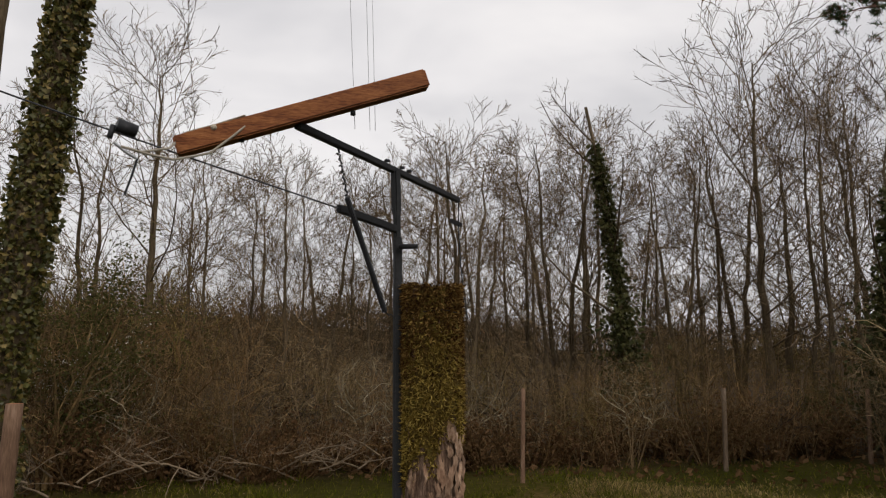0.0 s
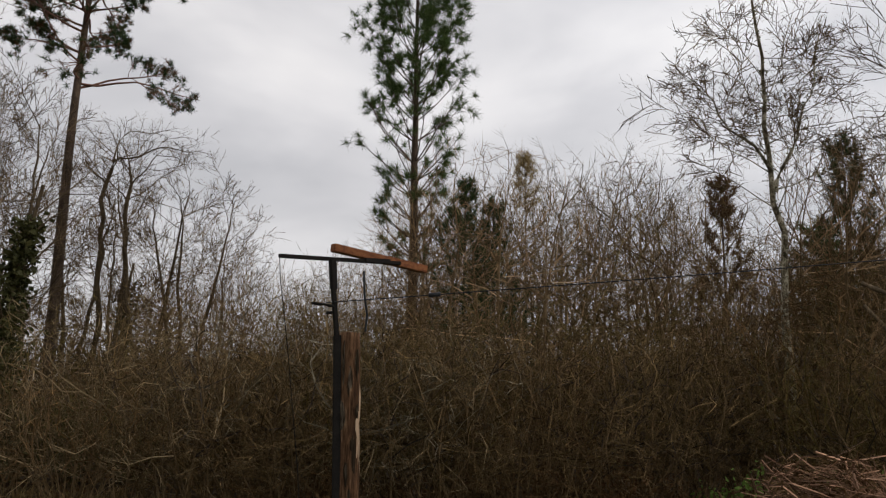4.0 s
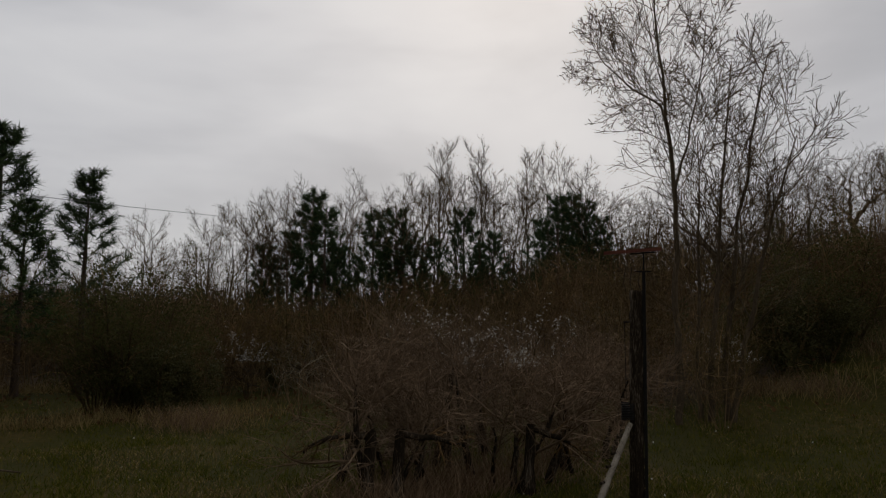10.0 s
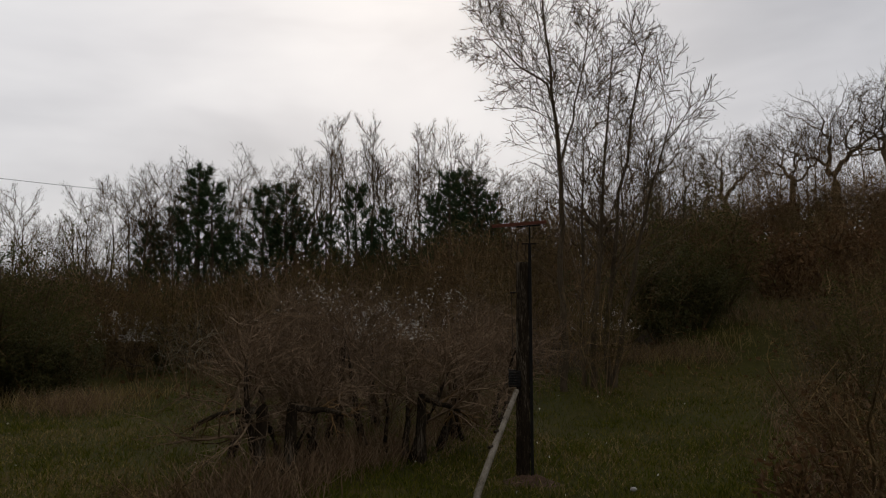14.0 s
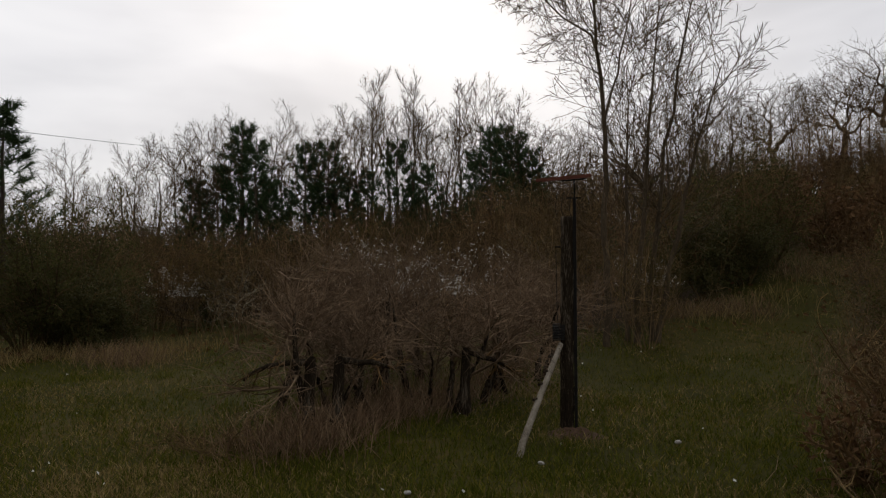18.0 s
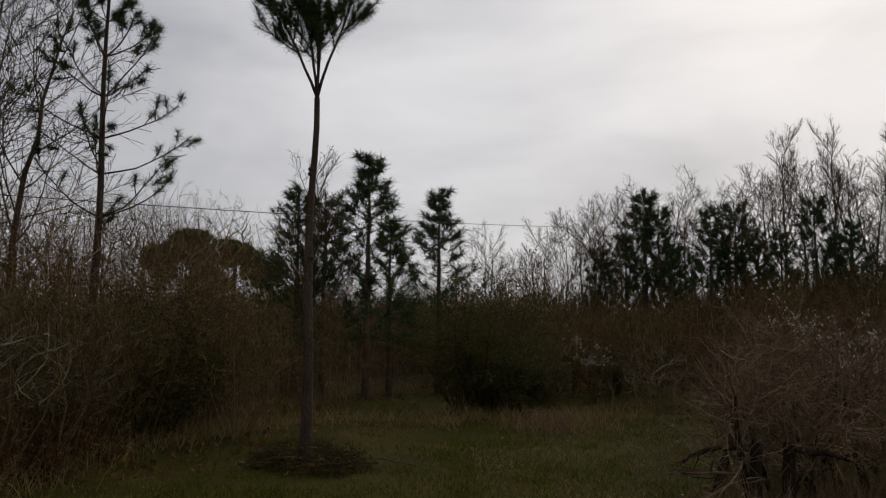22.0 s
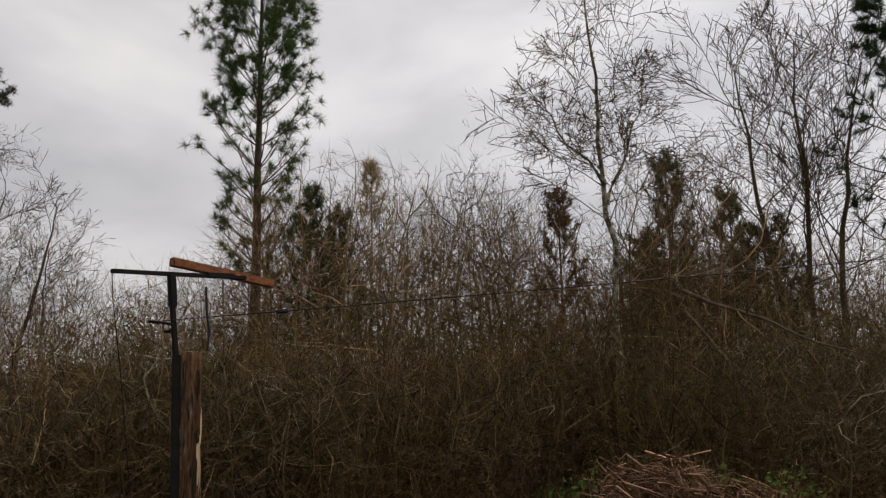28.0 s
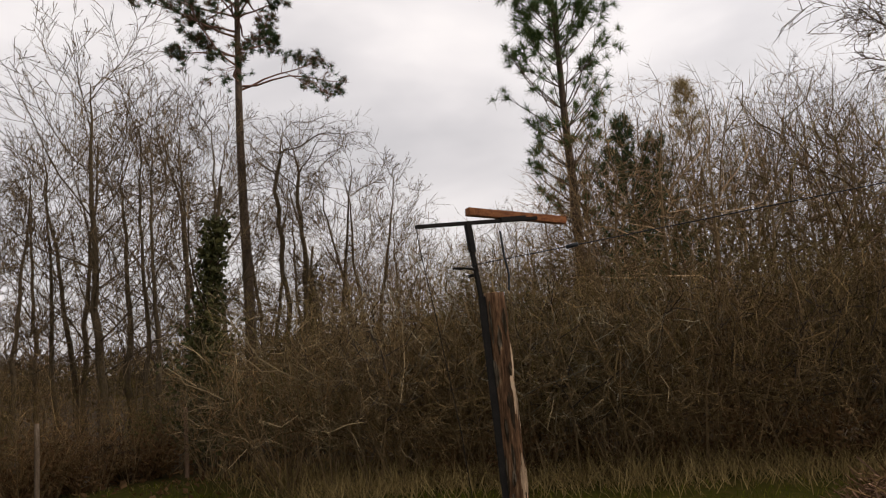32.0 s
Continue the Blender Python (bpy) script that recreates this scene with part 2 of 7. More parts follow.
def leafy(name, a, b_, c, trans=0.35, rough=0.7, spec=0.08):
    """Leaves and needles: each island its own tint, some light passes through."""
    m = bpy.data.materials.new(name)
    m.use_nodes = True
    nt = m.node_tree
    b = nt.nodes["Principled BSDF"]
    geo = node(nt, "ShaderNodeNewGeometry")
    col = ramp(nt, geo.outputs["Random Per Island"], [(0.0, a), (0.55, b_), (1.0, c)])
    nt.links.new(col, b.inputs["Base Color"])
    b.inputs["Roughness"].default_value = rough
    b.inputs["Specular IOR Level"].default_value = spec
    t = node(nt, "ShaderNodeBsdfTranslucent")
    nt.links.new(col, t.inputs[0])
    mx = node(nt, "ShaderNodeMixShader")
    mx.inputs[0].default_value = trans
    nt.links.new(b.outputs[0], mx.inputs[1])
    nt.links.new(t.outputs[0], mx.inputs[2])
    nt.links.new(mx.outputs[0], nt.nodes["Material Output"].inputs[0])
    return m


V = (1, 1, 0.18)
M_BARK = material("grey_brown_bark", [(0.3, (0.036, 0.026, 0.015)), (0.5, (0.078, 0.057, 0.034)), (0.68, (0.150, 0.113, 0.070))], 7, V, bump=0.7, spec=0.08)
M_TWIG = material("bare_twigs", [(0.3, (0.066, 0.044, 0.020)), (0.7, (0.200, 0.134, 0.060))], 3, bump=0, spec=0.05, each=0.65)
M_CROWN = material("crown_twigs", [(0.3, (0.064, 0.045, 0.024)), (0.7, (0.160, 0.114, 0.064))], 3, bump=0, spec=0.05, each=0.5)
M_TWIGRED = material("reddish_twigs", [(0.3, (0.062, 0.037, 0.016)), (0.7, (0.190, 0.114, 0.050))], 3, bump=0, spec=0.05, each=0.65)
M_TWIGPALE = material("pale_brown_twigs", [(0.3, (0.085, 0.062, 0.034)), (0.7, (0.235, 0.175, 0.098))], 3, bump=0, spec=0.05, each=0.65)
M_TWIGOLIVE = material("olive_twigs", [(0.3, (0.049, 0.037, 0.010)), (0.7, (0.138, 0.102, 0.032))], 3, bump=0, spec=0.05, each=0.65)
M_SAPLING = material("brown_sapling_twigs", [(0.3, (0.102, 0.066, 0.034)), (0.7, (0.280, 0.185, 0.096))], 3, bump=0, spec=0.05, each=0.65)
M_SAPLINGOLIVE = material("olive_sapling_twigs", [(0.3, (0.082, 0.062, 0.024)), (0.7, (0.226, 0.162, 0.068))], 3, bump=0, spec=0.05, each=0.65)
M_STEM = material("pale_shrub_stems", [(0.3, (0.077, 0.051, 0.026)), (0.7, (0.220, 0.148, 0.076))], 5, bump=0, spec=0.05, each=0.65)
M_SCRUB = leafy("brown_scrub_leaves", (0.029, 0.022, 0.009), (0.053, 0.037, 0.015), (0.084, 0.059, 0.025), 0.2)
M_BIRCH = material("pale_lichen_bark", [(0.40, (0.03, 0.024, 0.014)), (0.5, (0.12, 0.10, 0.062)), (0.58, (0.38, 0.345, 0.25))], 13, (1, 1, 0.6), bump=0.5)
M_PINEBARK = material("pine_bark", [(0.3, (0.028, 0.02, 0.014)), (0.5, (0.068, 0.048, 0.034)), (0.7, (0.14, 0.1, 0.072))], 9, (1, 1, 0.3), bump=0.9)
M_PINERED = material("reddish_pine_bark", [(0.3, (0.07, 0.04, 0.03)), (0.5, (0.16, 0.085, 0.06)), (0.7, (0.25, 0.15, 0.105))], 9, (1, 1, 0.3), bump=0.9)
M_NEEDLE = leafy("pine_needles", (0.03, 0.06, 0.016), (0.062, 0.105, 0.03), (0.13, 0.155, 0.055))
M_NEEDLEDARK = leafy("dark_pine_needles", (0.022, 0.04, 0.016), (0.04, 0.066, 0.026), (0.075, 0.1, 0.04))
M_NEEDLEDRY = leafy("rusty_pine_needles", (0.18, 0.135, 0.065), (0.32, 0.245, 0.12), (0.44, 0.34, 0.18))
M_NEEDLEBROWN = leafy("brown_leaves", (0.063, 0.032, 0.014), (0.105, 0.057, 0.025), (0.163, 0.095, 0.045))
M_IVY = leafy("ivy_leaves", (0.034, 0.037, 0.010), (0.085, 0.081, 0.020), (0.21, 0.15, 0.050), 0.2, 0.45, 0.3)
M_IVYDARK = leafy("dark_ivy_leaves", (0.026, 0.030, 0.010), (0.046, 0.047, 0.016), (0.078, 0.074, 0.028), 0.2, 0.5)
M_BUD = leafy("olive_spring_leaves", (0.036, 0.038, 0.010), (0.065, 0.064, 0.018), (0.100, 0.092, 0.030), 0.4)
M_LICHEN = leafy("olive_lichen", (0.05, 0.052, 0.024), (0.1, 0.1, 0.05), (0.19, 0.18, 0.11), 0.2)
M_FRESH = leafy("fresh_green_leaves", (0.09, 0.15, 0.03), (0.14, 0.22, 0.045), (0.19, 0.27, 0.07), 0.4)
M_EVERGREEN = leafy("evergreen_leaves", (0.036, 0.036, 0.011), (0.062, 0.058, 0.018), (0.100, 0.090, 0.032), 0.2, 0.5)
M_BLOSSOM = leafy("white_blossom", (0.5, 0.48, 0.42), (0.66, 0.64, 0.58), (0.75, 0.74, 0.7), 0.4)
M_GRASS = leafy("green_grass_blades", (0.034, 0.043, 0.004), (0.070, 0.080, 0.008), (0.155, 0.128, 0.025), 0.3, 0.9, 0.02)
M_STRAW = leafy("dry_grass_blades", (0.120, 0.083, 0.030), (0.220, 0.156, 0.062), (0.340, 0.250, 0.110), 0.3)
M_BRACKEN = leafy("dead_stalks", (0.09, 0.054, 0.028), (0.17, 0.108, 0.06), (0.27, 0.19, 0.115), 0.25)
M_GROUND = material("meadow_soil_and_grass", [(0.28, (0.018, 0.016, 0.003)), (0.42, (0.027, 0.026, 0.004)), (0.53, (0.038, 0.034, 0.006)), (0.6, (0.060, 0.042, 0.012)), (0.72, (0.095, 0.066, 0.025))], 0.35, (1, 1, 1), fine=26, bump=0.9, dist=0.05, spread=0, spec=0.03)
add_litter(M_GROUND)
M_WOODBEAM = material("oiled_orange_wood", [(0.3, (0.055, 0.018, 0.008)), (0.46, (0.15, 0.05, 0.018)), (0.6, (0.24, 0.092, 0.032)), (0.75, (0.34, 0.155, 0.06))], 9, (0.7, 7, 7), rough=0.5, bump=0.5, dist=0.003, spread=0.05)
M_IRON = material("black_painted_steel", [(0.3, (0.01, 0.0105, 0.011)), (0.6, (0.02, 0.021, 0.023)), (0.8, (0.045, 0.038, 0.033))], 18, rough=0.65, bump=0.25, dist=0.002, metal=0.0, spec=0.18, spread=0.05)
M_IRONDARK = material("dark_weathered_steel", [(0.3, (0.01, 0.009, 0.008)), (0.6, (0.019, 0.017, 0.015)), (0.8, (0.045, 0.034, 0.027))], 18, rough=0.8, bump=0.25, dist=0.002, spec=0.08, spread=0.05)
M_BLACK = material("black_rubber", [(0.3, (0.012, 0.013, 0.015)), (0.7, (0.035, 0.036, 0.04))], 20, rough=0.55, bump=0.2, dist=0.001, spec=0.22, spread=0.05)
M_GALV = material("galvanised_steel", [(0.3, (0.2, 0.21, 0.22)), (0.7, (0.42, 0.43, 0.44))], 20, rough=0.4, metal=0.8, bump=0.2, dist=0.001)
M_POSTBARK = material("flaky_post_bark", [(0.3, (0.03, 0.018, 0.012)), (0.48, (0.1, 0.062, 0.042)), (0.58, (0.19, 0.125, 0.09)), (0.74, (0.3, 0.22, 0.165))], 30, (1, 1, 0.2), rough=0.95, bump=1.0, dist=0.012, spread=0.03)
M_POSTWORN = material("stripped_brown_post_wood", [(0.32, (0.016, 0.009, 0.005)), (0.48, (0.055, 0.028, 0.014)), (0.6, (0.125, 0.068, 0.035)), (0.72, (0.300, 0.205, 0.120))], 14, (1, 1, 0.14), rough=0.9, bump=1.0, dist=0.01, spread=0.03)
M_POSTDARK = material("dark_weathered_post_wood", [(0.3, (0.011, 0.008, 0.005)), (0.52, (0.026, 0.019, 0.012)), (0.66, (0.14, 0.112, 0.08))], 14, (1, 1, 0.14), rough=1.0, bump=1.0, dist=0.01, spread=0.03, spec=0.02)
M_ENDGRAIN = material("sawn_end_grain", [(0.3, (0.13, 0.055, 0.03)), (0.6, (0.26, 0.12, 0.065)), (0.75, (0.36, 0.19, 0.11))], 40, rough=0.9, bump=0.6, dist=0.004, spread=0.03)
M_PALEPOLE = material("pale_debarked_pole", [(0.36, (0.050, 0.038, 0.026)), (0.46, (0.165, 0.140, 0.105)), (0.7, (0.300, 0.265, 0.210))], 12, (1, 1, 0.5), rough=0.85, bump=0.6, dist=0.006, spread=0.03)
M_MOSSBASE = material("moss_mat", [(0.3, (0.03, 0.018, 0.007)), (0.48, (0.07, 0.045, 0.012)), (0.62, (0.11, 0.085, 0.02)), (0.75, (0.15, 0.14, 0.035))], 12, rough=1.0, bump=1.0, dist=0.012, spread=0.03)
M_MOSS = leafy("moss_tufts", (0.045, 0.027, 0.007), (0.20, 0.135, 0.028), (0.42, 0.32, 0.085), 0.15, 1.0, 0.02)
M_FENCE = material("grey_fence_wood", [(0.3, (0.045, 0.031, 0.02)), (0.5, (0.092, 0.066, 0.045)), (0.7, (0.16, 0.122, 0.09))], 12, (1, 1, 0.15), bump=0.8, dist=0.006)
M_FENCEORANGE = material("brown_fence_wood", [(0.3, (0.06, 0.035, 0.022)), (0.5, (0.13, 0.078, 0.05)), (0.7, (0.21, 0.14, 0.097))], 12, (1, 1, 0.15), bump=0.8, dist=0.006)
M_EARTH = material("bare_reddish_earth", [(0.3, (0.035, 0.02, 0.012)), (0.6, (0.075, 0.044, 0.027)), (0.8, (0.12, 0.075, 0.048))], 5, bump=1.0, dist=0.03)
M_CORD = material("pale_cord", [(0.3, (0.25, 0.22, 0.17)), (0.7, (0.42, 0.38, 0.31))], 30, bump=0.2)
M_STONE = material("pale_stones", [(0.3, (0.3, 0.28, 0.25)), (0.7, (0.5, 0.48, 0.44))], 12, bump=0.5)
M_FARWOOD = material("far_woods", [(0.3, (0.032, 0.023, 0.010)), (0.5, (0.058, 0.040, 0.018)), (0.7, (0.095, 0.063, 0.029))], 0.25, (1, 1, 1.4), fine=9, bump=1.0, dist=0.8, spread=0.1)


# ---- mesh building ----
def unit(a):
    return a / (np.linalg.norm(a, axis=-1, keepdims=True) + 1e-9)


def mesh_of(name, verts, faces, mat, smooth=True):
    """A mesh from arrays: verts (n, 3) and a list of face arrays, each of one polygon size."""
    verts = np.asarray(verts, dtype=np.float32)
    me = bpy.data.meshes.new(name)
    me.vertices.add(len(verts))
    me.vertices.foreach_set("co", verts.ravel())
    faces = [np.asarray(f, dtype=np.int32) for f in faces if len(f)]
    loops = np.concatenate([f.ravel() for f in faces])
    sizes = np.concatenate([np.full(len(f), f.shape[1], dtype=np.int32) for f in faces])
    starts = np.concatenate([[0], np.cumsum(sizes)[:-1]]).astype(np.int32)
    me.loops.add(len(loops))
    me.loops.foreach_set("vertex_index", loops)
    me.polygons.add(len(sizes))
    me.polygons.foreach_set("loop_start", starts)
    me.polygons.foreach_set("use_smooth", np.full(len(sizes), smooth, dtype=bool))
    me.update(calc_edges=True)
    me.materials.append(mat)
    return me


def tubes(limbs, sides):
    """Arrays for round limbs; a limb is (points, radii)."""
    vs, fs, tri, base = [], [], [], 0
    groups = {}
    for pts, rad in limbs:
        groups.setdefault(len(pts), []).append((pts, rad))
    for n, many in groups.items():
        if n == 2 and sides == 3:
            p = np.array([a for a, _ in many], dtype=float)
            r = np.array([b[0] for _, b in many], dtype=float)[:, None]
            t = unit(p[:, 1] - p[:, 0])
            a = unit(np.cross(t, np.random.RandomState(11).normal(size=t.shape)))
            v = np.stack([p[:, 0] + a * r * 0.9, p[:, 0] - a * r * 0.9, p[:, 1]], axis=1)
            vs.append(v.reshape(-1, 3))
            tri.append(np.arange(len(many) * 3).reshape(-1, 3) + base)
            base += len(many) * 3
            continue
        if sides == 3:
            slim = [c for c in many if max(c[1]) < 0.0095]
            many = [c for c in many if max(c[1]) >= 0.0095]
            if slim:
                p = np.array([a for a, _ in slim], dtype=float)
                r = np.array([b for _, b in slim], dtype=float)[..., None] * 1.35
                t = unit(np.gradient(p, axis=1))
                a = unit(np.cross(t, np.random.RandomState(12).normal(size=(len(slim), 1, 3)) * np.ones((1, n, 1))))
                vs.append(np.stack([p - a * r, p + a * r], axis=2).reshape(-1, 3))
                i = np.arange(len(slim))[:, None] * n * 2 + np.arange(n - 1)[None] * 2
                fs.append(np.stack([i, i + 1, i + 3, i + 2], axis=-1).reshape(-1, 4) + base)
                base += len(slim) * n * 2
            if not many:
                continue
        p = np.array([a for a, _ in many], dtype=float)
        r = np.array([b for _, b in many], dtype=float)
        t = np.gradient(p, axis=1)
        t /= np.linalg.norm(t, axis=2, keepdims=True) + 1e-9
        ref = np.where(np.abs(t[..., 2:3]) > 0.9, np.array([1.0, 0, 0]), np.array([0, 0, 1.0]))
        a = np.cross(t, ref)
        a /= np.linalg.norm(a, axis=2, keepdims=True) + 1e-9
        b = np.cross(t, a)
        ang = np.arange(sides) * 2 * np.pi / sides
        ring = p[:, :, None, :] + r[:, :, None, None] * (a[:, :, None, :] * np.cos(ang)[:, None] + b[:, :, None, :] * np.sin(ang)[:, None])
        m = len(many)
        vs.append(ring.reshape(-1, 3))
        i = np.arange(m)[:, None, None] * n * sides + np.arange(n - 1)[None, :, None] * sides
        k = np.arange(sides)[None, None, :]
        k2 = (k + 1) % sides
        q = np.stack([i + k, i + k2, i + sides + k2, i + sides + k], axis=-1).reshape(-1, 4) + base
        fs.append(q)
        base += m * n * sides
    none = np.zeros((0, 4), dtype=int)
    return np.concatenate(vs), np.concatenate(fs) if fs else none, np.concatenate(tri) if tri else none[:, :3]


def tube_mesh(name, limbs, sides, mat):
    v, f, t = tubes(limbs, sides)
    return mesh_of(name, v, [f, t], mat)


def joined_mesh(name, levels, sides, mat):
    """Limbs of several levels as one mesh."""
    vs, fs, ts, base = [], [], [], 0
    for limbs in levels:
        v, f, t = tubes(limbs, sides)
        vs.append(v), fs.append(f + base), ts.append(t + base)
        base += len(v)
    return mesh_of(name, np.concatenate(vs), [np.concatenate(fs), np.concatenate(ts)], mat)


def leaf_mesh(name, rs, pos, size, mat, aspect=0.7, droop=0.2):
    """A small folded leaf of four faces at each place."""
    n = len(pos)
    d = unit(rs.normal(size=(n, 3)) - np.array([0, 0, droop]))
    s = unit(np.cross(d, rs.normal(size=(n, 3))))
    u = np.cross(d, s)
    sz = (size * rs.uniform(0.6, 1.35, n))[:, None]
    pos = np.asarray(pos)
    tip, left, right = pos + d * sz, pos + d * sz * 0.45 + s * sz * aspect * 0.5 + u * sz * 0.12, pos + d * sz * 0.45 - s * sz * aspect * 0.5 + u * sz * 0.12
    v = np.stack([pos, left, tip, right], axis=1).reshape(-1, 3)
    i = np.arange(n)[:, None] * 4
    f = np.concatenate([i + np.array([[0, 2, 1]]), i + np.array([[0, 3, 2]])])
    return mesh_of(name, v, [f], mat, False)


def needle_mesh(name, rs, pos, axis, mat, per=40, length=0.17, width=0.007, back=0.25, open_=0.9):
    """Tufts of long needles round the twig ends."""
    pos, axis = np.repeat(np.asarray(pos), per, axis=0), np.repeat(unit(np.asarray(axis)), per, axis=0)
    n = len(pos)
    start = pos - axis * (rs.uniform(0, back, n))[:, None]
    d = unit(axis * rs.uniform(0.35, 1.2, n)[:, None] + unit(rs.normal(size=(n, 3))) * open_)
    s = unit(np.cross(d, rs.normal(size=(n, 3)))) * width * 0.5
    tip = start + d * (length * rs.uniform(0.6, 1.2, n))[:, None]
    v = np.stack([start - s, start + s, tip], axis=1).reshape(-1, 3)
    return mesh_of(name, v, [np.arange(3 * n).reshape(-1, 3)], mat, False)


def blade_mesh(name, rs, pos, height, width, mat, lean=0.35):
    n = len(pos)
    pos = np.asarray(pos)
    h = (height * rs.uniform(0.5, 1.4, n))[:, None]
    a = rs.uniform(0, 2 * np.pi, n)
    side = np.stack([np.cos(a), np.sin(a), np.zeros(n)], axis=1) * width
    off = np.concatenate([rs.normal(size=(n, 2)) * lean, np.ones((n, 1))], axis=1)
    mid = pos + unit(off) * h * 0.55
    tip = mid + unit(off + np.concatenate([rs.normal(size=(n, 2)) * lean, np.full((n, 1), -0.1)], axis=1)) * h * 0.5
    v = np.stack([pos - side, pos + side, mid + side * 0.7, mid - side * 0.7, tip], axis=1).reshape(-1, 3)
    i = np.arange(n)[:, None] * 5
    return mesh_of(name, v, [i + np.array([[0, 1, 2, 3]]), i + np.array([[3, 2, 4]])], mat, False)


def part(name, data, parent, label=""):
    """One mesh object under a thing or a part. data: a mesh, or a (bmesh, material)."""
    if isinstance(data, tuple):
        bm, mat = data
        data = bpy.data.meshes.new(name)
        bm.to_mesh(data)
        bm.free()
        data.materials.append(mat)
    ob = new(name, data)
    ob.parent = parent
    if label:
        tagged(ob, label)
    return ob


def thing(name, label, category, group="", kind=""):
    return tagged(new(name), label, category, group, kind)


def box(size, m, bevel=0.0):
    bm = bmesh.new()
    bmesh.ops.create_cube(bm, size=1.0, matrix=m @ Matrix.Diagonal((*size, 1)))
    if bevel:
        bmesh.ops.bevel(bm, geom=bm.edges[:], offset=bevel, segments=2, affect="EDGES")
    return bm


def along(a, b):
    """A pose at the middle of a-b whose x axis runs along it, with its length."""
    a, b = Vector(a), Vector(b)
    d = b - a
    return Matrix.Translation((a + b) / 2) @ d.to_track_quat("X", "Z").to_matrix().to_4x4(), d.length


def bar(a, b, wide, high, bevel=0.002):
    m, n = along(a, b)
    return box((n, wide, high), m, bevel)


def rod(a, b, r, sides=10, r2=None):
    m, n = along(a, b)
    bm = bmesh.new()
    bmesh.ops.create_cone(bm, cap_ends=True, segments=sides, radius1=r, radius2=r if r2 is None else r2, depth=n, matrix=m @ pose(0, 0, 0, 0, 90, 0))
    for f in bm.faces:
        f.smooth = len(f.verts) == 4
    return bm


def cord_mesh(name, pts, r, mat, sides=5):
    return tube_mesh(name, [(pts, [r] * len(pts))], sides, mat)


# ---- ground ----
def step(a, b, x):
    t = np.clip((x - a) / (b - a), 0, 1)
    return t * t * (3 - 2 * t)


def height(x, y):
    """The meadow is flat; a slope climbs in the south and low hills ring the place."""
    r = np.hypot(x, y)
    az = np.degrees(np.arctan2(x, y)) % 360
    slope = np.interp(az, [0, 146, 162, 173, 186, 200, 235, 265, 360], [0, 0, 1.3, 2.8, 4.6, 5.2, 5.0, 0, 0])
    far = np.interp(az, [0, 12, 26, 45, 70, 100, 125, 140, 160, 200, 300, 350, 360], [5.2, 4.0, 0.6, 1.0, 1.5, 1.5, 2.5, 3.0, 4.0, 4.0, 4.0, 5.0, 5.2])
    z = slope * step(11, 39, r) + far * step(38, 85, r) * (1 - 0.5 * step(0, 6, slope))
    return z + 0.04 * np.sin(x * 1.7 + 0.6) * np.cos(y * 1.3) * step(4, 9, r) + 0.5 * np.sin(x * 0.05) * np.sin(y * 0.07) * step(50, 120, r)


def h(x, y):
    return float(height(np.array(x, dtype=float), np.array(y, dtype=float)))


rr = np.concatenate([[0.5], np.linspace(1.5, 40, 78), np.geomspace(42, 2500, 40)])
aa = np.radians(np.arange(0, 360, 2.0))
gx, gy = rr[:, None] * np.sin(aa)[None], rr[:, None] * np.cos(aa)[None]
gv = np.stack([gx, gy, height(gx, gy)], axis=-1).reshape(-1, 3)
na = len(aa)
gi = np.arange(len(rr) - 1)[:, None] * na + np.arange(na)[None]
gj = np.arange(len(rr) - 1)[:, None] * na + (np.arange(na)[None] + 1) % na
gq = np.stack([gi, gi + na, gj + na, gj], axis=-1).reshape(-1, 4)
gv = np.concatenate([gv, [[0, 0, 0]]])
gt = np.stack([np.full(na, len(gv) - 1), np.arange(na), (np.arange(na) + 1) % na], axis=1)
ground_me = mesh_of("ground", gv, [gq, gt], M_GROUND)
# leaf litter takes over from the grass inside the woods
gaz, grd = np.degrees(np.arctan2(gv[:, 0], gv[:, 1])) % 360, np.hypot(gv[:, 0], gv[:, 1])
front = np.interp(gaz, [0, 26, 43, 46, 49, 55, 64, 75, 85, 95, 104, 113, 118, 125, 134, 148, 155, 170, 178, 183, 186, 192, 194, 205, 260, 330, 345, 360], [10.8, 11.6, 14, 12.1, 10.8, 10.0, 9.7, 9.5, 9.7, 9.6, 9.7, 11.2, 14.0, 17.5, 26, 29, 22, 17, 17, 18, 22, 25, 15, 12, 14, 12, 10.5, 11.4])
ground_me.attributes.new("litter", "FLOAT", "POINT").data.foreach_set("value", step(-0.8, 1.2, grd - front).astype(np.float32))
tagged(new("ground", ground_me), "rough green and straw-coloured meadow rising to a slope", "meadow", kind="structure")


def spot(az, r):
    p = bearing(az) * r
    return Vector((p.x, p.y, h(p.x, p.y)))


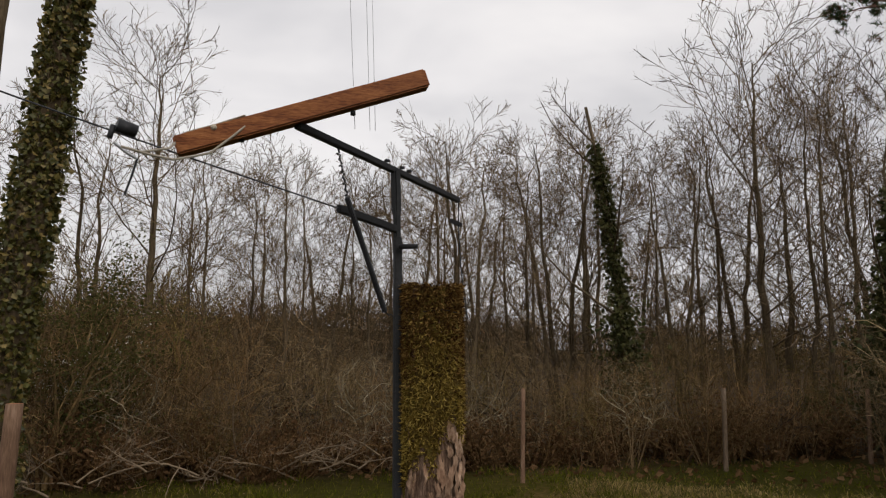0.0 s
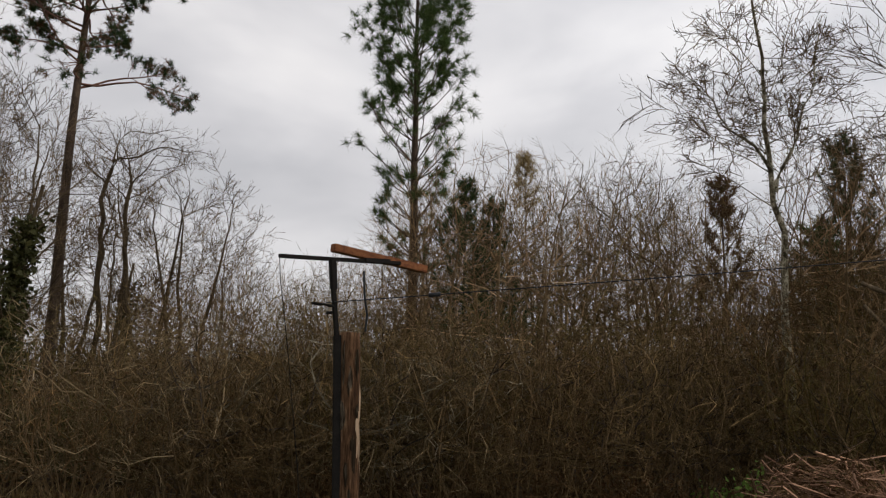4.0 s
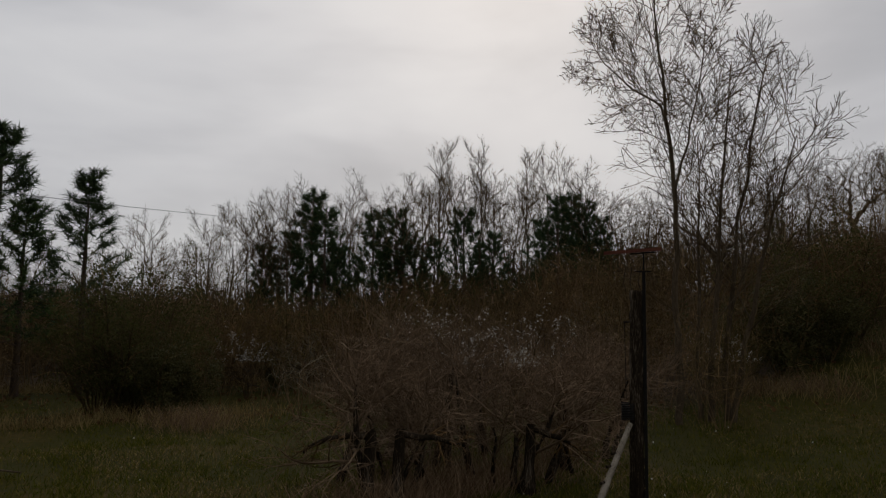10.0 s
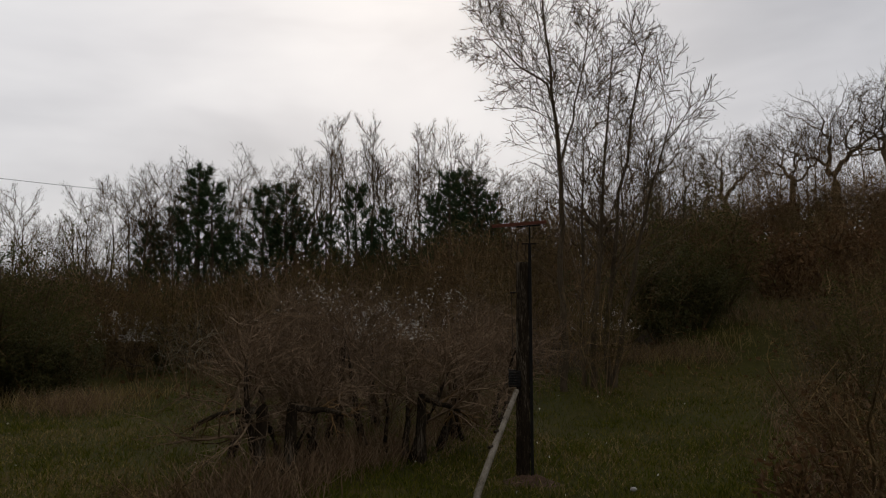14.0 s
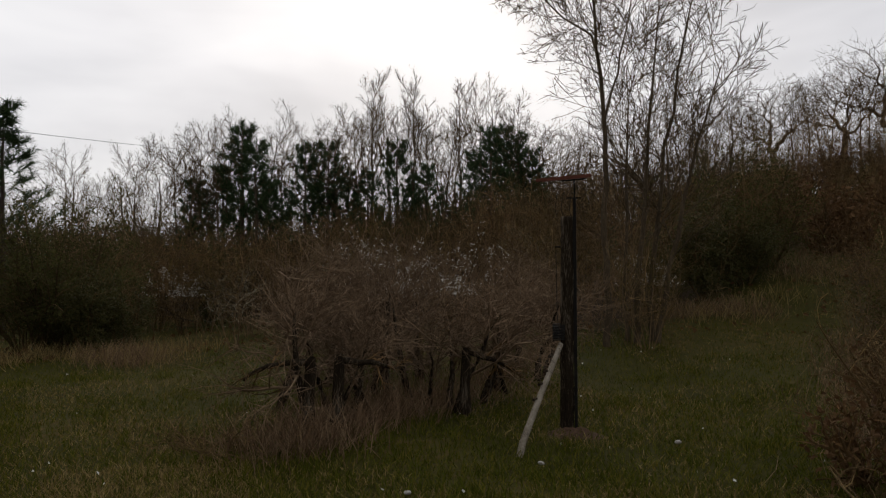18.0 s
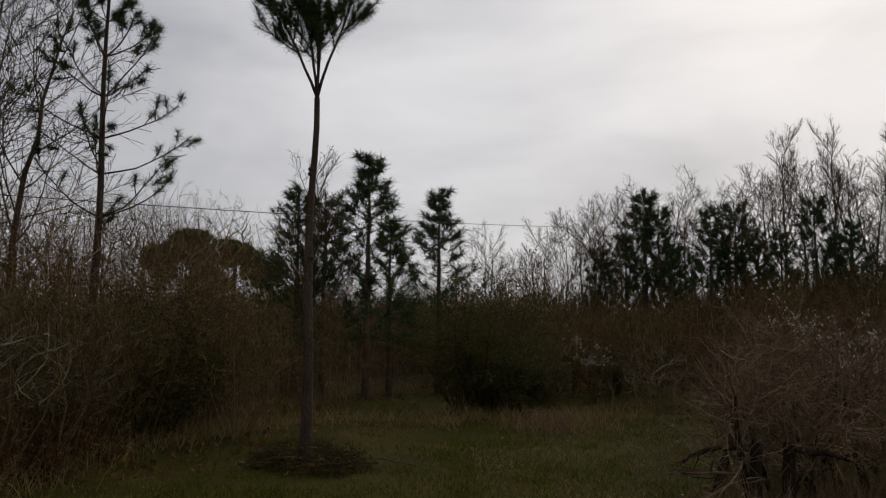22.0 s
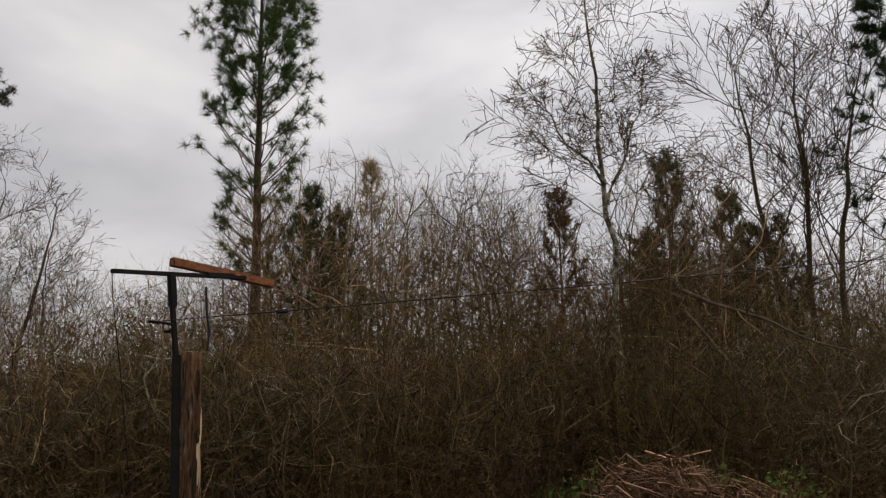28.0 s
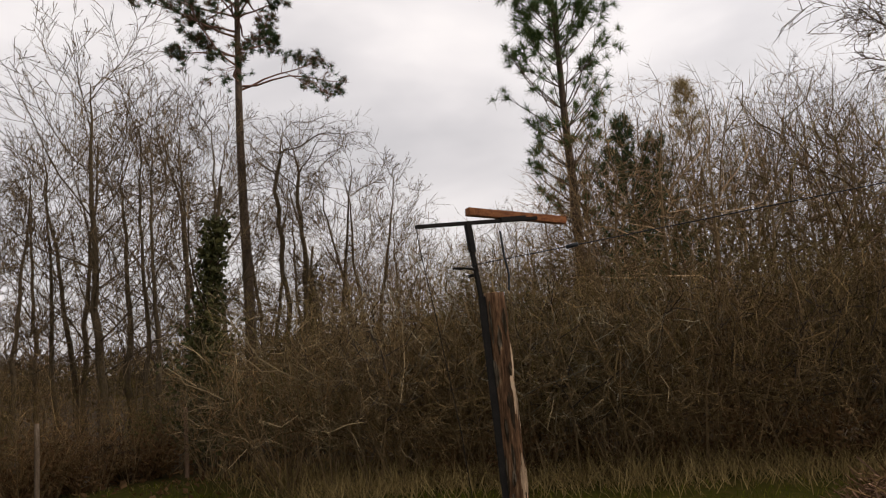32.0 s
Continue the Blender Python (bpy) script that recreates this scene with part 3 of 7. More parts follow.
# ---- growing things ----
def grow(rs, p, d, length, radius, level, S, out):
    """One limb and its side limbs, as points and radii, sorted by level."""
    n = S["segs"][level]
    wob, trop = S["wob"][level], S["trop"][level]
    pts, dirs = [p], []
    step_ = length / n
    for i in range(n):
        w = rs.normal(size=3) * wob
        d = np.array([d[0] + w[0], d[1] + w[1], d[2] + w[2] + trop])
        d /= math.sqrt(d @ d)
        p = p + d * step_
        pts.append(p)
        dirs.append(d)
    end = radius * S["taper"][level]
    rad = [radius + (end - radius) * i / n for i in range(n + 1)]
    if level == 0:
        rad[0] = radius * S.get("flare", 1.25)
    out.setdefault(level, []).append((pts, rad))
    if level + 1 >= len(S["segs"]):
        return
    kids = S["kids"][level]
    kids = max(1, int(round(kids * rs.uniform(0.75, 1.25))))
    lo = S["from"][level]
    for k in range(kids):
        f = lo + (1 - lo) * (k + rs.uniform(0.1, 0.9)) / kids
        x = f * n
        i = min(int(x), n - 1)
        q = pts[i] + (pts[i + 1] - pts[i]) * (x - i)
        base = dirs[i]
        side = np.cross(base, rs.normal(size=3))
        side /= math.sqrt(side @ side) + 1e-9
        a = radians(rs.uniform(*S["ang"][level]))
        nd = base * math.cos(a) + side * math.sin(a)
        shape = S["shape"][level]
        ln = length * S["ratio"][level] * (1 - shape * (f - lo) / (1 - lo + 1e-6)) * rs.uniform(0.7, 1.25)
        r0 = (radius + (end - radius) * f) * S["thin"][level]
        grow(rs, q, nd, ln, max(r0, S["least"]), level + 1, S, out)


def style(**k):
    base = dict(
        segs=(9, 6, 4, 3, 2), wob=(0.06, 0.13, 0.17, 0.2, 0.22), trop=(0.03, 0.07, 0.05, 0.03, 0.02), taper=(0.22, 0.25, 0.35, 0.45, 0.5), kids=(13, 6, 5, 4),
        ang=((35, 60), (30, 60), (30, 65), (30, 65)), ratio=(0.42, 0.5, 0.5, 0.5), shape=(0.55, 0.5, 0.4, 0.3), thin=(0.5, 0.55, 0.6, 0.65), least=0.0046)
    base["from"] = (0.35, 0.25, 0.2, 0.15)
    base.update(k)
    return base


FARTREE = style(segs=(7, 5, 3, 1), wob=(0.1, 0.1, 0.07, 0), trop=(0.02, 0.03, 0.02, 0.0), taper=(0.07, 0.25, 0.35, 0.5), kids=(17, 9, 7), ang=((30, 60), (26, 50), (22, 46)), ratio=(0.36, 0.48, 0.58), shape=(0.45, 0.4, 0.3), thin=(0.45, 0.5, 0.6), least=0.012, **{"from": (0.3, 0.2, 0.15)})


def rs_(seed):
    return np.random.RandomState(seed)


def cloud(rs, n, lobes):
    """Points spread through a crown made of egg-shaped lobes (centre, half sizes)."""
    lobes = np.array(lobes, dtype=float)
    vol = lobes[:, 3] * lobes[:, 4] * lobes[:, 5]
    pick = rs.choice(len(lobes), n, p=vol / vol.sum())
    u = unit(rs.normal(size=(n, 3))) * (rs.uniform(0, 1, (n, 1)) ** 0.42)
    return lobes[pick, :3] + u * lobes[pick, 3:]


def colony(rs, stems, crown, step_=0.2, reach=1.6, kill=0.34, up=0.1, wob=0.18, stiff=0.35, tip=0.005, power=2.25, rounds=70, base=None):
    """Limbs that fork their way through a crown's space; returns chains of (points, radii), stems first."""
    pos, par, way = [], [], []
    for line in stems:
        prev = next((i for i, q in enumerate(pos) if np.allclose(q, line[0])), -1)
        for p in line[1 if prev >= 0 else 0:]:
            pos.append(np.array(p, dtype=float)), par.append(prev)
            way.append(np.array([0, 0, 1.0]) if prev < 0 else pos[-1] - pos[prev])
            prev = len(pos) - 1
    first = len(pos)
    pos, way = np.array(pos), unit(np.array(way))
    left = np.asarray(crown, dtype=float)
    d2 = ((left[:, None] - pos[None]) ** 2).sum(-1)
    best, near = d2.argmin(1), d2.min(1)
    made = {}
    for turn in range(rounds):
        close = near < reach * reach
        if not close.any():
            if not len(left):
                break
            close = near < near.min() * 1.3
        own = best[close]
        pull = np.zeros_like(pos)
        np.add.at(pull, own, unit(left[close] - pos[own]))
        who = np.unique(own)
        who = np.array([w for w in who if made.get(w, 0) < 3], dtype=int)
        if not len(who):
            break
        d = unit(pull[who]) + stiff * way[who] + rs.normal(size=(len(who), 3)) * wob
        d[:, 2] += up
        d = unit(d)
        fresh = pos[who] + d * step_
        for w in who:
            made[w] = made.get(w, 0) + 1
            par.append(int(w))
        n0 = len(pos)
        pos, way = np.concatenate([pos, fresh]), np.concatenate([way, d])
        e2 = ((left[:, None] - fresh[None]) ** 2).sum(-1)
        eb, en = e2.argmin(1), e2.min(1)
        nearer = en < near
        best = np.where(nearer, eb + n0, best)
        near = np.where(nearer, en, near)
        stay = near > kill * kill
        left, best, near = left[stay], best[stay], near[stay]
    n = len(pos)
    kids = [[] for _ in range(n)]
    for i, p in enumerate(par):
        if p >= 0:
            kids[p].append(i)
    area = np.zeros(n)
    for i in range(n - 1, -1, -1):
        area[i] = tip ** power if not kids[i] else sum(area[k] for k in kids[i]) * 1.02
    rad = area ** (1 / power)
    if base:
        grow_ = math.log(base / rad[0]) / max(1e-6, math.log(rad[0] / tip))
        rad = rad * (rad / tip) ** grow_
    chains, twigs = [], []
    stack = [(i, -1) for i in range(first) if par[i] < 0][::-1]
    while stack:
        i, p = stack.pop()
        pts, rr_ = ([pos[p]], [rad[i]]) if p >= 0 else ([], [])
        while True:
            pts.append(pos[i]), rr_.append(rad[i])
            if not kids[i]:
                break
            nxt = max(kids[i], key=lambda k: area[k])
            stack += [(k, i) for k in kids[i] if k != nxt]
            i = nxt
        rr_[-1] *= 0.6
        chains.append((pts, rr_))
    thin = [i for i in range(first, n) if rad[i] < tip * 3.2]
    return chains, pos[thin], way[thin]


def shoots(rs, at_, way, per, length, r, spread_=0.75, again=2):
    """Side shoots along the thin wood, and finer ones on those."""
    at_, way = np.repeat(at_, per, axis=0), np.repeat(way, per, axis=0)
    n = len(at_)
    d = unit(way + unit(rs.normal(size=(n, 3))) * spread_ + np.array([0, 0, 0.12]))
    long_ = (length * rs.uniform(0.35, 1.25, n))[:, None]
    out = [((a, b), (r, r)) for a, b in zip(at_, at_ + d * long_)]
    for k in range(again):
        q = at_ + d * long_ * rs.uniform(0.25, 0.8, (n, 1))
        e = unit(d + unit(rs.normal(size=(n, 3))) * 0.75)
        out += [((a, b), (r * 0.85, r * 0.85)) for a, b in zip(q, q + e * long_ * rs.uniform(0.35, 0.65, (n, 1)))]
    return out


def thinned(chain):
    """The same limb with every second point left out where it is long."""
    pts, rr_ = chain
    if len(pts) < 5:
        return chain
    keep_ = sorted(set(list(range(0, len(pts), 2)) + [len(pts) - 1]))
    return [pts[i] for i in keep_], [rr_[i] for i in keep_]


def crown_tree(seed, stems, lobes, many, name, label, bark, twig, category="tree", group="", limbs=9, per=2, shoot=0.3, sides=7, shoot_r=0.0042, spread_=0.75, again=2, **how):
    """A leafless tree whose limbs fork to fill its crown."""
    rs = rs_(seed)
    chains, at_, way = colony(rs, stems, cloud(rs, many, lobes), **how)
    ns = len(stems)
    root = thing(name, label, category, group)
    feet = [np.array(line[0], dtype=float) for line in stems]
    mains = [c for c in chains if any(np.allclose(c[0][0], q) for q in feet)]
    rest = [c for c in chains if not any(c is m for m in mains)]
    rest.sort(key=lambda c: -c[1][0] * len(c[0]))
    bodies = []
    for c in mains:
        pts, rr_ = c if sides > 4 else thinned(thinned(c))
        rr_ = list(rr_)
        rr_[0] *= 1.3
        bodies.append((part("stem" if ns > 1 else "trunk", tube_mesh("stem", [(pts, rr_)], sides, bark), root), np.array(pts)))
    for c in rest[:limbs]:
        own = min(bodies, key=lambda b: ((b[1] - c[0][0]) ** 2).sum(1).min())[0]
        part("limb", tube_mesh("limb", [c], max(4, sides - 2), bark), own)
    fine = [thinned(c) for c in rest[limbs:]]
    tagged(part("crown", joined_mesh("crown", [fine, shoots(rs, at_, way, per, shoot, shoot_r, spread_, again)], 3, twig), root), kind="stuff")
    return root, [(c[0], c[1]) for c in chains if c[1][0] > 0.012]


def stemline(tall, lean=(0, 0), foot=(0, 0), step_=0.35, rs=None, wob=0.02):
    """Points of a stem from the ground up."""
    n = max(2, int(tall / step_))
    out, x, y = [], foot[0], foot[1]
    for i in range(n + 1):
        out.append((x, y, -0.15 + (tall + 0.15) * i / n))
        x += lean[0] * tall / n + (rs.normal() * wob if rs is not None else 0)
        y += lean[1] * tall / n + (rs.normal() * wob if rs is not None else 0)
    return out


def fan(rs, p, d, length, r, level, F, out):
    """A straight rising limb with side limbs at sharp angles, and theirs in turn."""
    n = F["segs"][level]
    pts, way = [p], d
    for i in range(n):
        way = way + rs.normal(size=3) * F["wob"] * (1 if n > 1 else 0)
        way[2] += F["rise"]
        way = way / math.sqrt(way @ way)
        pts.append(pts[-1] + way * length / n)
    out[level].append((pts, list(np.linspace(r, max(F["least"], r * 0.3), n + 1))))
    if level + 1 < len(out):
        fork(rs, pts, r, length * F["ratio"][level], 0.18, level + 1, F, out)


def fork(rs, pts, r, reach, start, level, F, out):
    """Side limbs set out along a limb."""
    pts = np.array(pts)
    kids, n = F["kids"][level - 1], len(pts) - 1
    turn = rs.uniform(0, 6.28)
    for k in range(kids):
        f = start + (1 - start) * (k + rs.uniform()) / kids
        i = min(n - 1, int(f * n))
        q = pts[i] + (pts[i + 1] - pts[i]) * (f * n - i)
        t = unit(pts[i + 1] - pts[i])
        turn += 2.4 + rs.normal() * 0.5
        a = unit(np.cross(t, np.array([1.0, 0.2, 0.1])))
        b = np.cross(t, a)
        ang = math.radians(rs.uniform(*F["ang"][level - 1]))
        d = t * math.cos(ang) + (a * math.cos(turn) + b * math.sin(turn)) * math.sin(ang)
        rel = (f - start) / (1 - start)
        fan(rs, q, d, reach * (1 - 0.5 * rel) * min(1.0, 0.8 + 1.0 * rel) * rs.uniform(0.65, 1.25), max(F["least"], r * F["thin"] * (1 - 0.5 * f)), level, F, out)


def fan_tree(seed, stems, name, label, bark, twig, category="tree", group="", limbs=8, sides=7, **how):
    """A leafless tree of straight rising limbs; a stem is (points, foot radius, top radius, reach, start)."""
    rs = rs_(seed)
    F = dict(segs=(0, 6, 4, 2, 1), kids=(13, 8, 5, 3), ang=((28, 52), (26, 50), (24, 48), (22, 50)), ratio=(0, 0.6, 0.62, 0.7), wob=0.07, rise=0.05, thin=0.5, least=0.0034)
    F.update(how)
    out = [[] for _ in F["segs"]]
    root = thing(name, label, category, group)
    bodies, chains = [], []
    for pts, r0, r1, reach, start in stems:
        # smooth the stem line with a few points between
        pts = np.array(pts, dtype=float)
        u = np.linspace(0, len(pts) - 1, len(pts) * 2 - 1)
        pts = np.stack([np.interp(u, np.arange(len(pts)), pts[:, c]) for c in range(3)], axis=1)
        pts[1:-1] += rs.normal(size=(len(pts) - 2, 3)) * 0.025
        rr_ = np.interp(np.linspace(0, 1, len(pts)), [0, 0.06, 1], [r0 * 1.3, r0, r1])
        bodies.append((part("stem" if len(stems) > 1 else "trunk", tube_mesh("stem", [(pts, rr_)], sides, bark), root), pts))
        chains.append((pts, rr_))
        fork(rs, pts, r0 * 0.6 + r1 * 0.4, reach, start, 1, F, out)
    big = sorted(out[1], key=lambda c: -c[1][0])
    for c in big[:limbs]:
        own = min(bodies, key=lambda b: ((b[1] - c[0][0]) ** 2).sum(1).min())[0]
        part("limb", tube_mesh("limb", [c], max(4, sides - 2), bark), own)
    rest = [lv for lv in [big[limbs:]] + out[2:] if lv]
    tagged(part("crown", joined_mesh("crown", rest, 3, twig), root), kind="stuff")
    return root, chains + [c for c in out[1] if c[1][0] > 0.013]


def bare_tree(rs, tall, radius, S, name, label, bark, twig, category="tree", group="", lean=(0, 0), stems=1, splay=0.25, split=1, sides=7, top=()):
    """A leafless tree: trunk and limbs as one part, the twigs of its crown as another."""
    out, grown = {}, []
    for k in range(stems):
        a = rs.uniform(0, 2 * np.pi)
        w = splay if stems > 1 else 0.0
        d = np.array([lean[0] + w * math.cos(a), lean[1] + w * math.sin(a), 1.0])
        d /= math.sqrt(d @ d)
        off = np.array([math.cos(a), math.sin(a), 0]) * radius * 1.1 * (stems > 1)
        f = 1.0 if k == 0 else rs.uniform(0.6, 0.95)
        one = {}
        grow(rs, off + np.array([0, 0, -0.15]), d, tall * f, radius * f, 0, S, one)
        for lv in one:
            out.setdefault(lv, []).extend(one[lv])
        grown.append(one)
    root = thing(name, label, category, group)
    levels = sorted(out)
    for one in grown:
        stem = part("stem" if stems > 1 else "trunk", tube_mesh("stem", one[0], sides, bark), root)
        for lv in levels[1:split + 1]:
            for limb in one[lv]:
                part("limb", tube_mesh("limb", [limb], max(4, sides - 2), bark), stem)
    if levels[split + 1:]:
        tagged(part("crown", joined_mesh("crown", [out[lv] for lv in levels[split + 1:]], 3, twig), root), kind="stuff")
    ends = np.array([l[0][-1] for l in out[levels[-1]]])
    return root, ends, out


def pine(rs, tall, radius, name, label, mat=None, bark=None, clear=0.4, reach=0.18, whorl=0.45, per=5, rise=0.5, tufts=4, needles=36, nlen=0.18, nwide=0.007, nback=0.25, flat=1.4, spread_=0.9, top_dense=True, category="pine tree", group="", bare_low=0.0, lean=(0, 0), shape=0.75, tip=0.35, profile=None):
    """A pine: straight trunk, whorls of rising limbs, tufts of long needles on their outer ends."""
    mat, bark = mat or M_NEEDLE, bark or M_PINEBARK
    n = 9
    path = [np.array([lean[0] * (i / n) ** 1.5 * tall + rs.normal() * 0.012 * (i > 0), lean[1] * (i / n) ** 1.5 * tall + rs.normal() * 0.012 * (i > 0), -0.15 + (tall + 0.15) * i / n]) for i in range(n + 1)]
    trunk = [(path, [radius * (1.25 if i == 0 else 1) * (1 - 0.86 * i / n) for i in range(n + 1)])]
    limbs, spots, ways = [], [], []

    def at_h(z):
        x = np.clip((z + 0.15) / (tall + 0.15), 0, 1) * n
        i = min(int(x), n - 1)
        return path[i] + (path[i + 1] - path[i]) * (x - i)

    z = tall * clear
    while z < tall * 0.985:
        f = max(0.0, (z / tall - clear) / (1 - clear))
        k = max(2, int(round(per * rs.uniform(0.7, 1.3))))
        a0 = rs.uniform(0, 6.28)
        ln = tall * reach * (np.interp(f, *profile) if profile else 1 - shape * f ** flat) * rs.uniform(0.85, 1.1)
        for j in range(k):
            a = a0 + 6.28 * j / k + rs.normal() * 0.25
            L = ln * rs.uniform(0.7, 1.15)
            d = np.array([math.cos(a), math.sin(a), rise * rs.uniform(0.5, 1.1) + 0.4 * f])
            d /= math.sqrt(d @ d)
            p = at_h(z)
            pts = [p]
            for s in range(5):
                d = d + np.array([rs.normal() * 0.06, rs.normal() * 0.06, 0.09 + rs.normal() * 0.04])
                d /= math.sqrt(d @ d)
                p = p + d * L / 5
                pts.append(p)
            r0 = max(0.007, radius * 0.16 * (1 - 0.6 * f))
            limbs.append((pts, [r0 * (1 - 0.75 * s / 5) for s in range(6)]))
            if f >= bare_low or rs.uniform() < 0.35:
                spots.append(pts[-1]), ways.append(d)
            for t in range(tufts):
                g = rs.uniform(tip, 1.0) * 5
                i = min(int(g), 4)
                q = pts[i] + (pts[i + 1] - pts[i]) * (g - i)
                e = (pts[i + 1] - pts[i]) / (np.linalg.norm(pts[i + 1] - pts[i]) + 1e-9) + rs.normal(size=3) * 0.55 + np.array([0, 0, 0.2])
                e /= math.sqrt(e @ e)
                w = q + e * L * rs.uniform(0.12, 0.3)
                limbs.append(([q, w], [r0 * 0.5, r0 * 0.3]))
                if f >= bare_low or rs.uniform() < 0.4:
                    spots.append(w), ways.append(e)
        z += whorl * rs.uniform(0.75, 1.2) * (1 - 0.35 * f)
    spots.append(at_h(tall) + np.array([0, 0, 0.1])), ways.append(np.array([0, 0, 1.0]))
    root = thing(name, label, category, group)
    part("trunk", tube_mesh("trunk", trunk, 9, bark), root)
    tagged(part("branchwork", tube_mesh("branchwork", limbs, 3, bark), root), kind="stuff")
    part("needles", needle_mesh("needles", rs, spots, ways, mat, needles, nlen, nwide, nback, spread_), root)
    return root


class Kind:
    """A thing that is built once and set out many times."""

    def __init__(self, root):
        self.root, self.used = root, False

    def put(self, place, scale=1.0, turn=0.0, tall=1.0, label=""):
        m = Matrix.Translation(place) @ pose(0, 0, 0, 0, 0, turn) @ Matrix.Diagonal((scale, scale, scale * tall, 1))
        if self.used:
            ob = copy_thing(self.root, Matrix())
        else:
            ob, self.used = self.root, True
        ob.matrix_basis = m
        if label:
            tagged(ob, label)
        return ob



def stuff(name, me, label, category):
    return tagged(new(name, me), label, category, kind="stuff")


# ---- the three decoy perches ----
def log_mesh(name, rs, foot, top, r0, r1, mat, sides=28, rows=40, rough_=0.06, end=M_ENDGRAIN):
    """An upright log with a fissured side and a sawn top."""
    foot, top = np.array(foot), np.array(top)
    u = np.linspace(0, 1, rows)[:, None]
    a = np.arange(sides)[None] * 2 * np.pi / sides
    flute = 1 + rough_ * (0.6 * np.sin(a * 5 + 1.3 + 2 * np.sin(u * 9)) + 0.5 * np.sin(a * 11 + 4 * np.sin(u * 14 + 1)) + 0.6 * rs.normal(size=(rows, sides)) * 0.7)
    r = (r0 + (r1 - r0) * u) * flute
    c = foot[None, None] + (top - foot)[None, None] * u[..., None]
    v = c + np.stack([np.cos(a) * r, np.sin(a) * r, 0 * r], axis=-1)
    i = np.arange(rows - 1)[:, None] * sides + np.arange(sides)[None]
    j = np.arange(rows - 1)[:, None] * sides + (np.arange(sides)[None] + 1) % sides
    q = np.stack([i, j, j + sides, i + sides], axis=-1).reshape(-1, 4)
    v = np.concatenate([v.reshape(-1, 3), [top + np.array([0, 0, 0.004])]])
    k = (rows - 1) * sides + np.arange(sides)
    t = np.stack([k, (rows - 1) * sides + (np.arange(sides) + 1) % sides, np.full(sides, rows * sides)], axis=1)
    me = mesh_of(name, v, [q, t], mat)
    me.materials.append(end)
    idx = np.zeros(len(me.polygons), dtype=np.int32)
    idx[len(q):] = 1
    me.polygons.foreach_set("material_index", idx)
    return me


def beam_bm(a, b, s):
    """A sawn batten, slightly twisted, with worn edges."""
    m, n = along(a, b)
    bm = bmesh.new()
    bmesh.ops.create_cube(bm, size=1.0, matrix=Matrix.Diagonal((n, s, s, 1)))
    bmesh.ops.bevel(bm, geom=bm.edges[:], offset=s * 0.09, segments=2, affect="EDGES")
    bm.transform(m)
    return bm


M_SAPWOOD = material("pale_split_sapwood", [(0.3, (0.12, 0.075, 0.045)), (0.5, (0.3, 0.21, 0.135)), (0.7, (0.46, 0.36, 0.26))], 18, (1, 1, 0.12), rough=0.9, bump=0.9, dist=0.006, spread=0.3)
M_BARDARK = material("dark_red_brown_wood", [(0.3, (0.07, 0.024, 0.016)), (0.6, (0.15, 0.055, 0.036)), (0.75, (0.24, 0.1, 0.065))], 9, (0.7, 7, 7), rough=0.6, bump=0.5, dist=0.003, spread=0.05)
M_BARKPLATE = material("lifting_bark_plate", [(0.3, (0.085, 0.047, 0.029)), (0.46, (0.185, 0.112, 0.073)), (0.58, (0.28, 0.185, 0.125)), (0.7, (0.4, 0.305, 0.225))], 22, (1, 1, 0.4), rough=0.95, bump=0.9, dist=0.006, spread=0.35)
M_MOSSBROWN = leafy("dried_brown_moss", (0.018, 0.009, 0.004), (0.09, 0.045, 0.013), (0.3, 0.19, 0.06), 0.15, 1.0, 0.02)
# first perch, close by, with a mossy log
POST1, POLE1 = Vector((0.442, 2.262, 0)), Vector((0.362, 2.272, 0))
post = thing("perch_post", "mossy log post with flaking bark standing in grass", "post", "perch posts")
part("log", log_mesh("log", rs_(1), (0.446, 2.262, -0.2), (0.438, 2.262, 1.812), 0.066, 0.062, M_POSTBARK), post, "log with flaky reddish-grey bark")
mr = rs_(2)
ma, mz = mr.uniform(0, 2 * np.pi, 15000), 1.82 - 0.45 * mr.beta(1.1, 1.5, 15000)
edge = 1.44 + 0.075 * np.cos(ma + 0.3) + 0.03 * np.sin(ma * 5 + 1) + 0.02 * np.sin(ma * 11)
keep = mz > edge + mr.normal(size=15000) * 0.02
ma, mz = ma[keep], mz[keep]
mrad = 0.064 + mr.uniform(-0.004, 0.008, len(ma))
mpos = np.stack([0.440 + np.cos(ma) * mrad, 2.262 + np.sin(ma) * mrad, mz], axis=1)
mdir = np.stack([np.cos(ma), np.sin(ma), -0.35 + 0 * ma], axis=1)
old = mz + 0.06 * np.sin(ma * 2 + 2) + mr.normal(size=len(mz)) * 0.05 > 1.635
part("brown_moss", needle_mesh("brown_moss", mr, mpos[old], mdir[old], M_MOSSBROWN, 3, 0.012, 0.0034, 0.003, 0.75), post, "brown and golden dried moss")
part("green_moss", needle_mesh("green_moss", mr, mpos[~old], mdir[~old], M_MOSS, 3, 0.013, 0.0034, 0.003, 0.75), post, "yellow-green moss")
la = np.linspace(0, 2 * np.pi, 41)[:-1]
lz = np.linspace(0, 1, 24)
lr = 0.0665 + 0.0025 * mr.normal(size=(24, 40))
lo = 1.46 + 0.075 * np.cos(la + 0.3) + 0.03 * np.sin(la * 5 + 1) + 0.02 * np.sin(la * 11)
zz = lo[None] + (1.81 - lo[None]) * lz[:, None]
mv = np.stack([0.440 + np.cos(la)[None] * lr, 2.262 + np.sin(la)[None] * lr, zz], axis=-1).reshape(-1, 3)
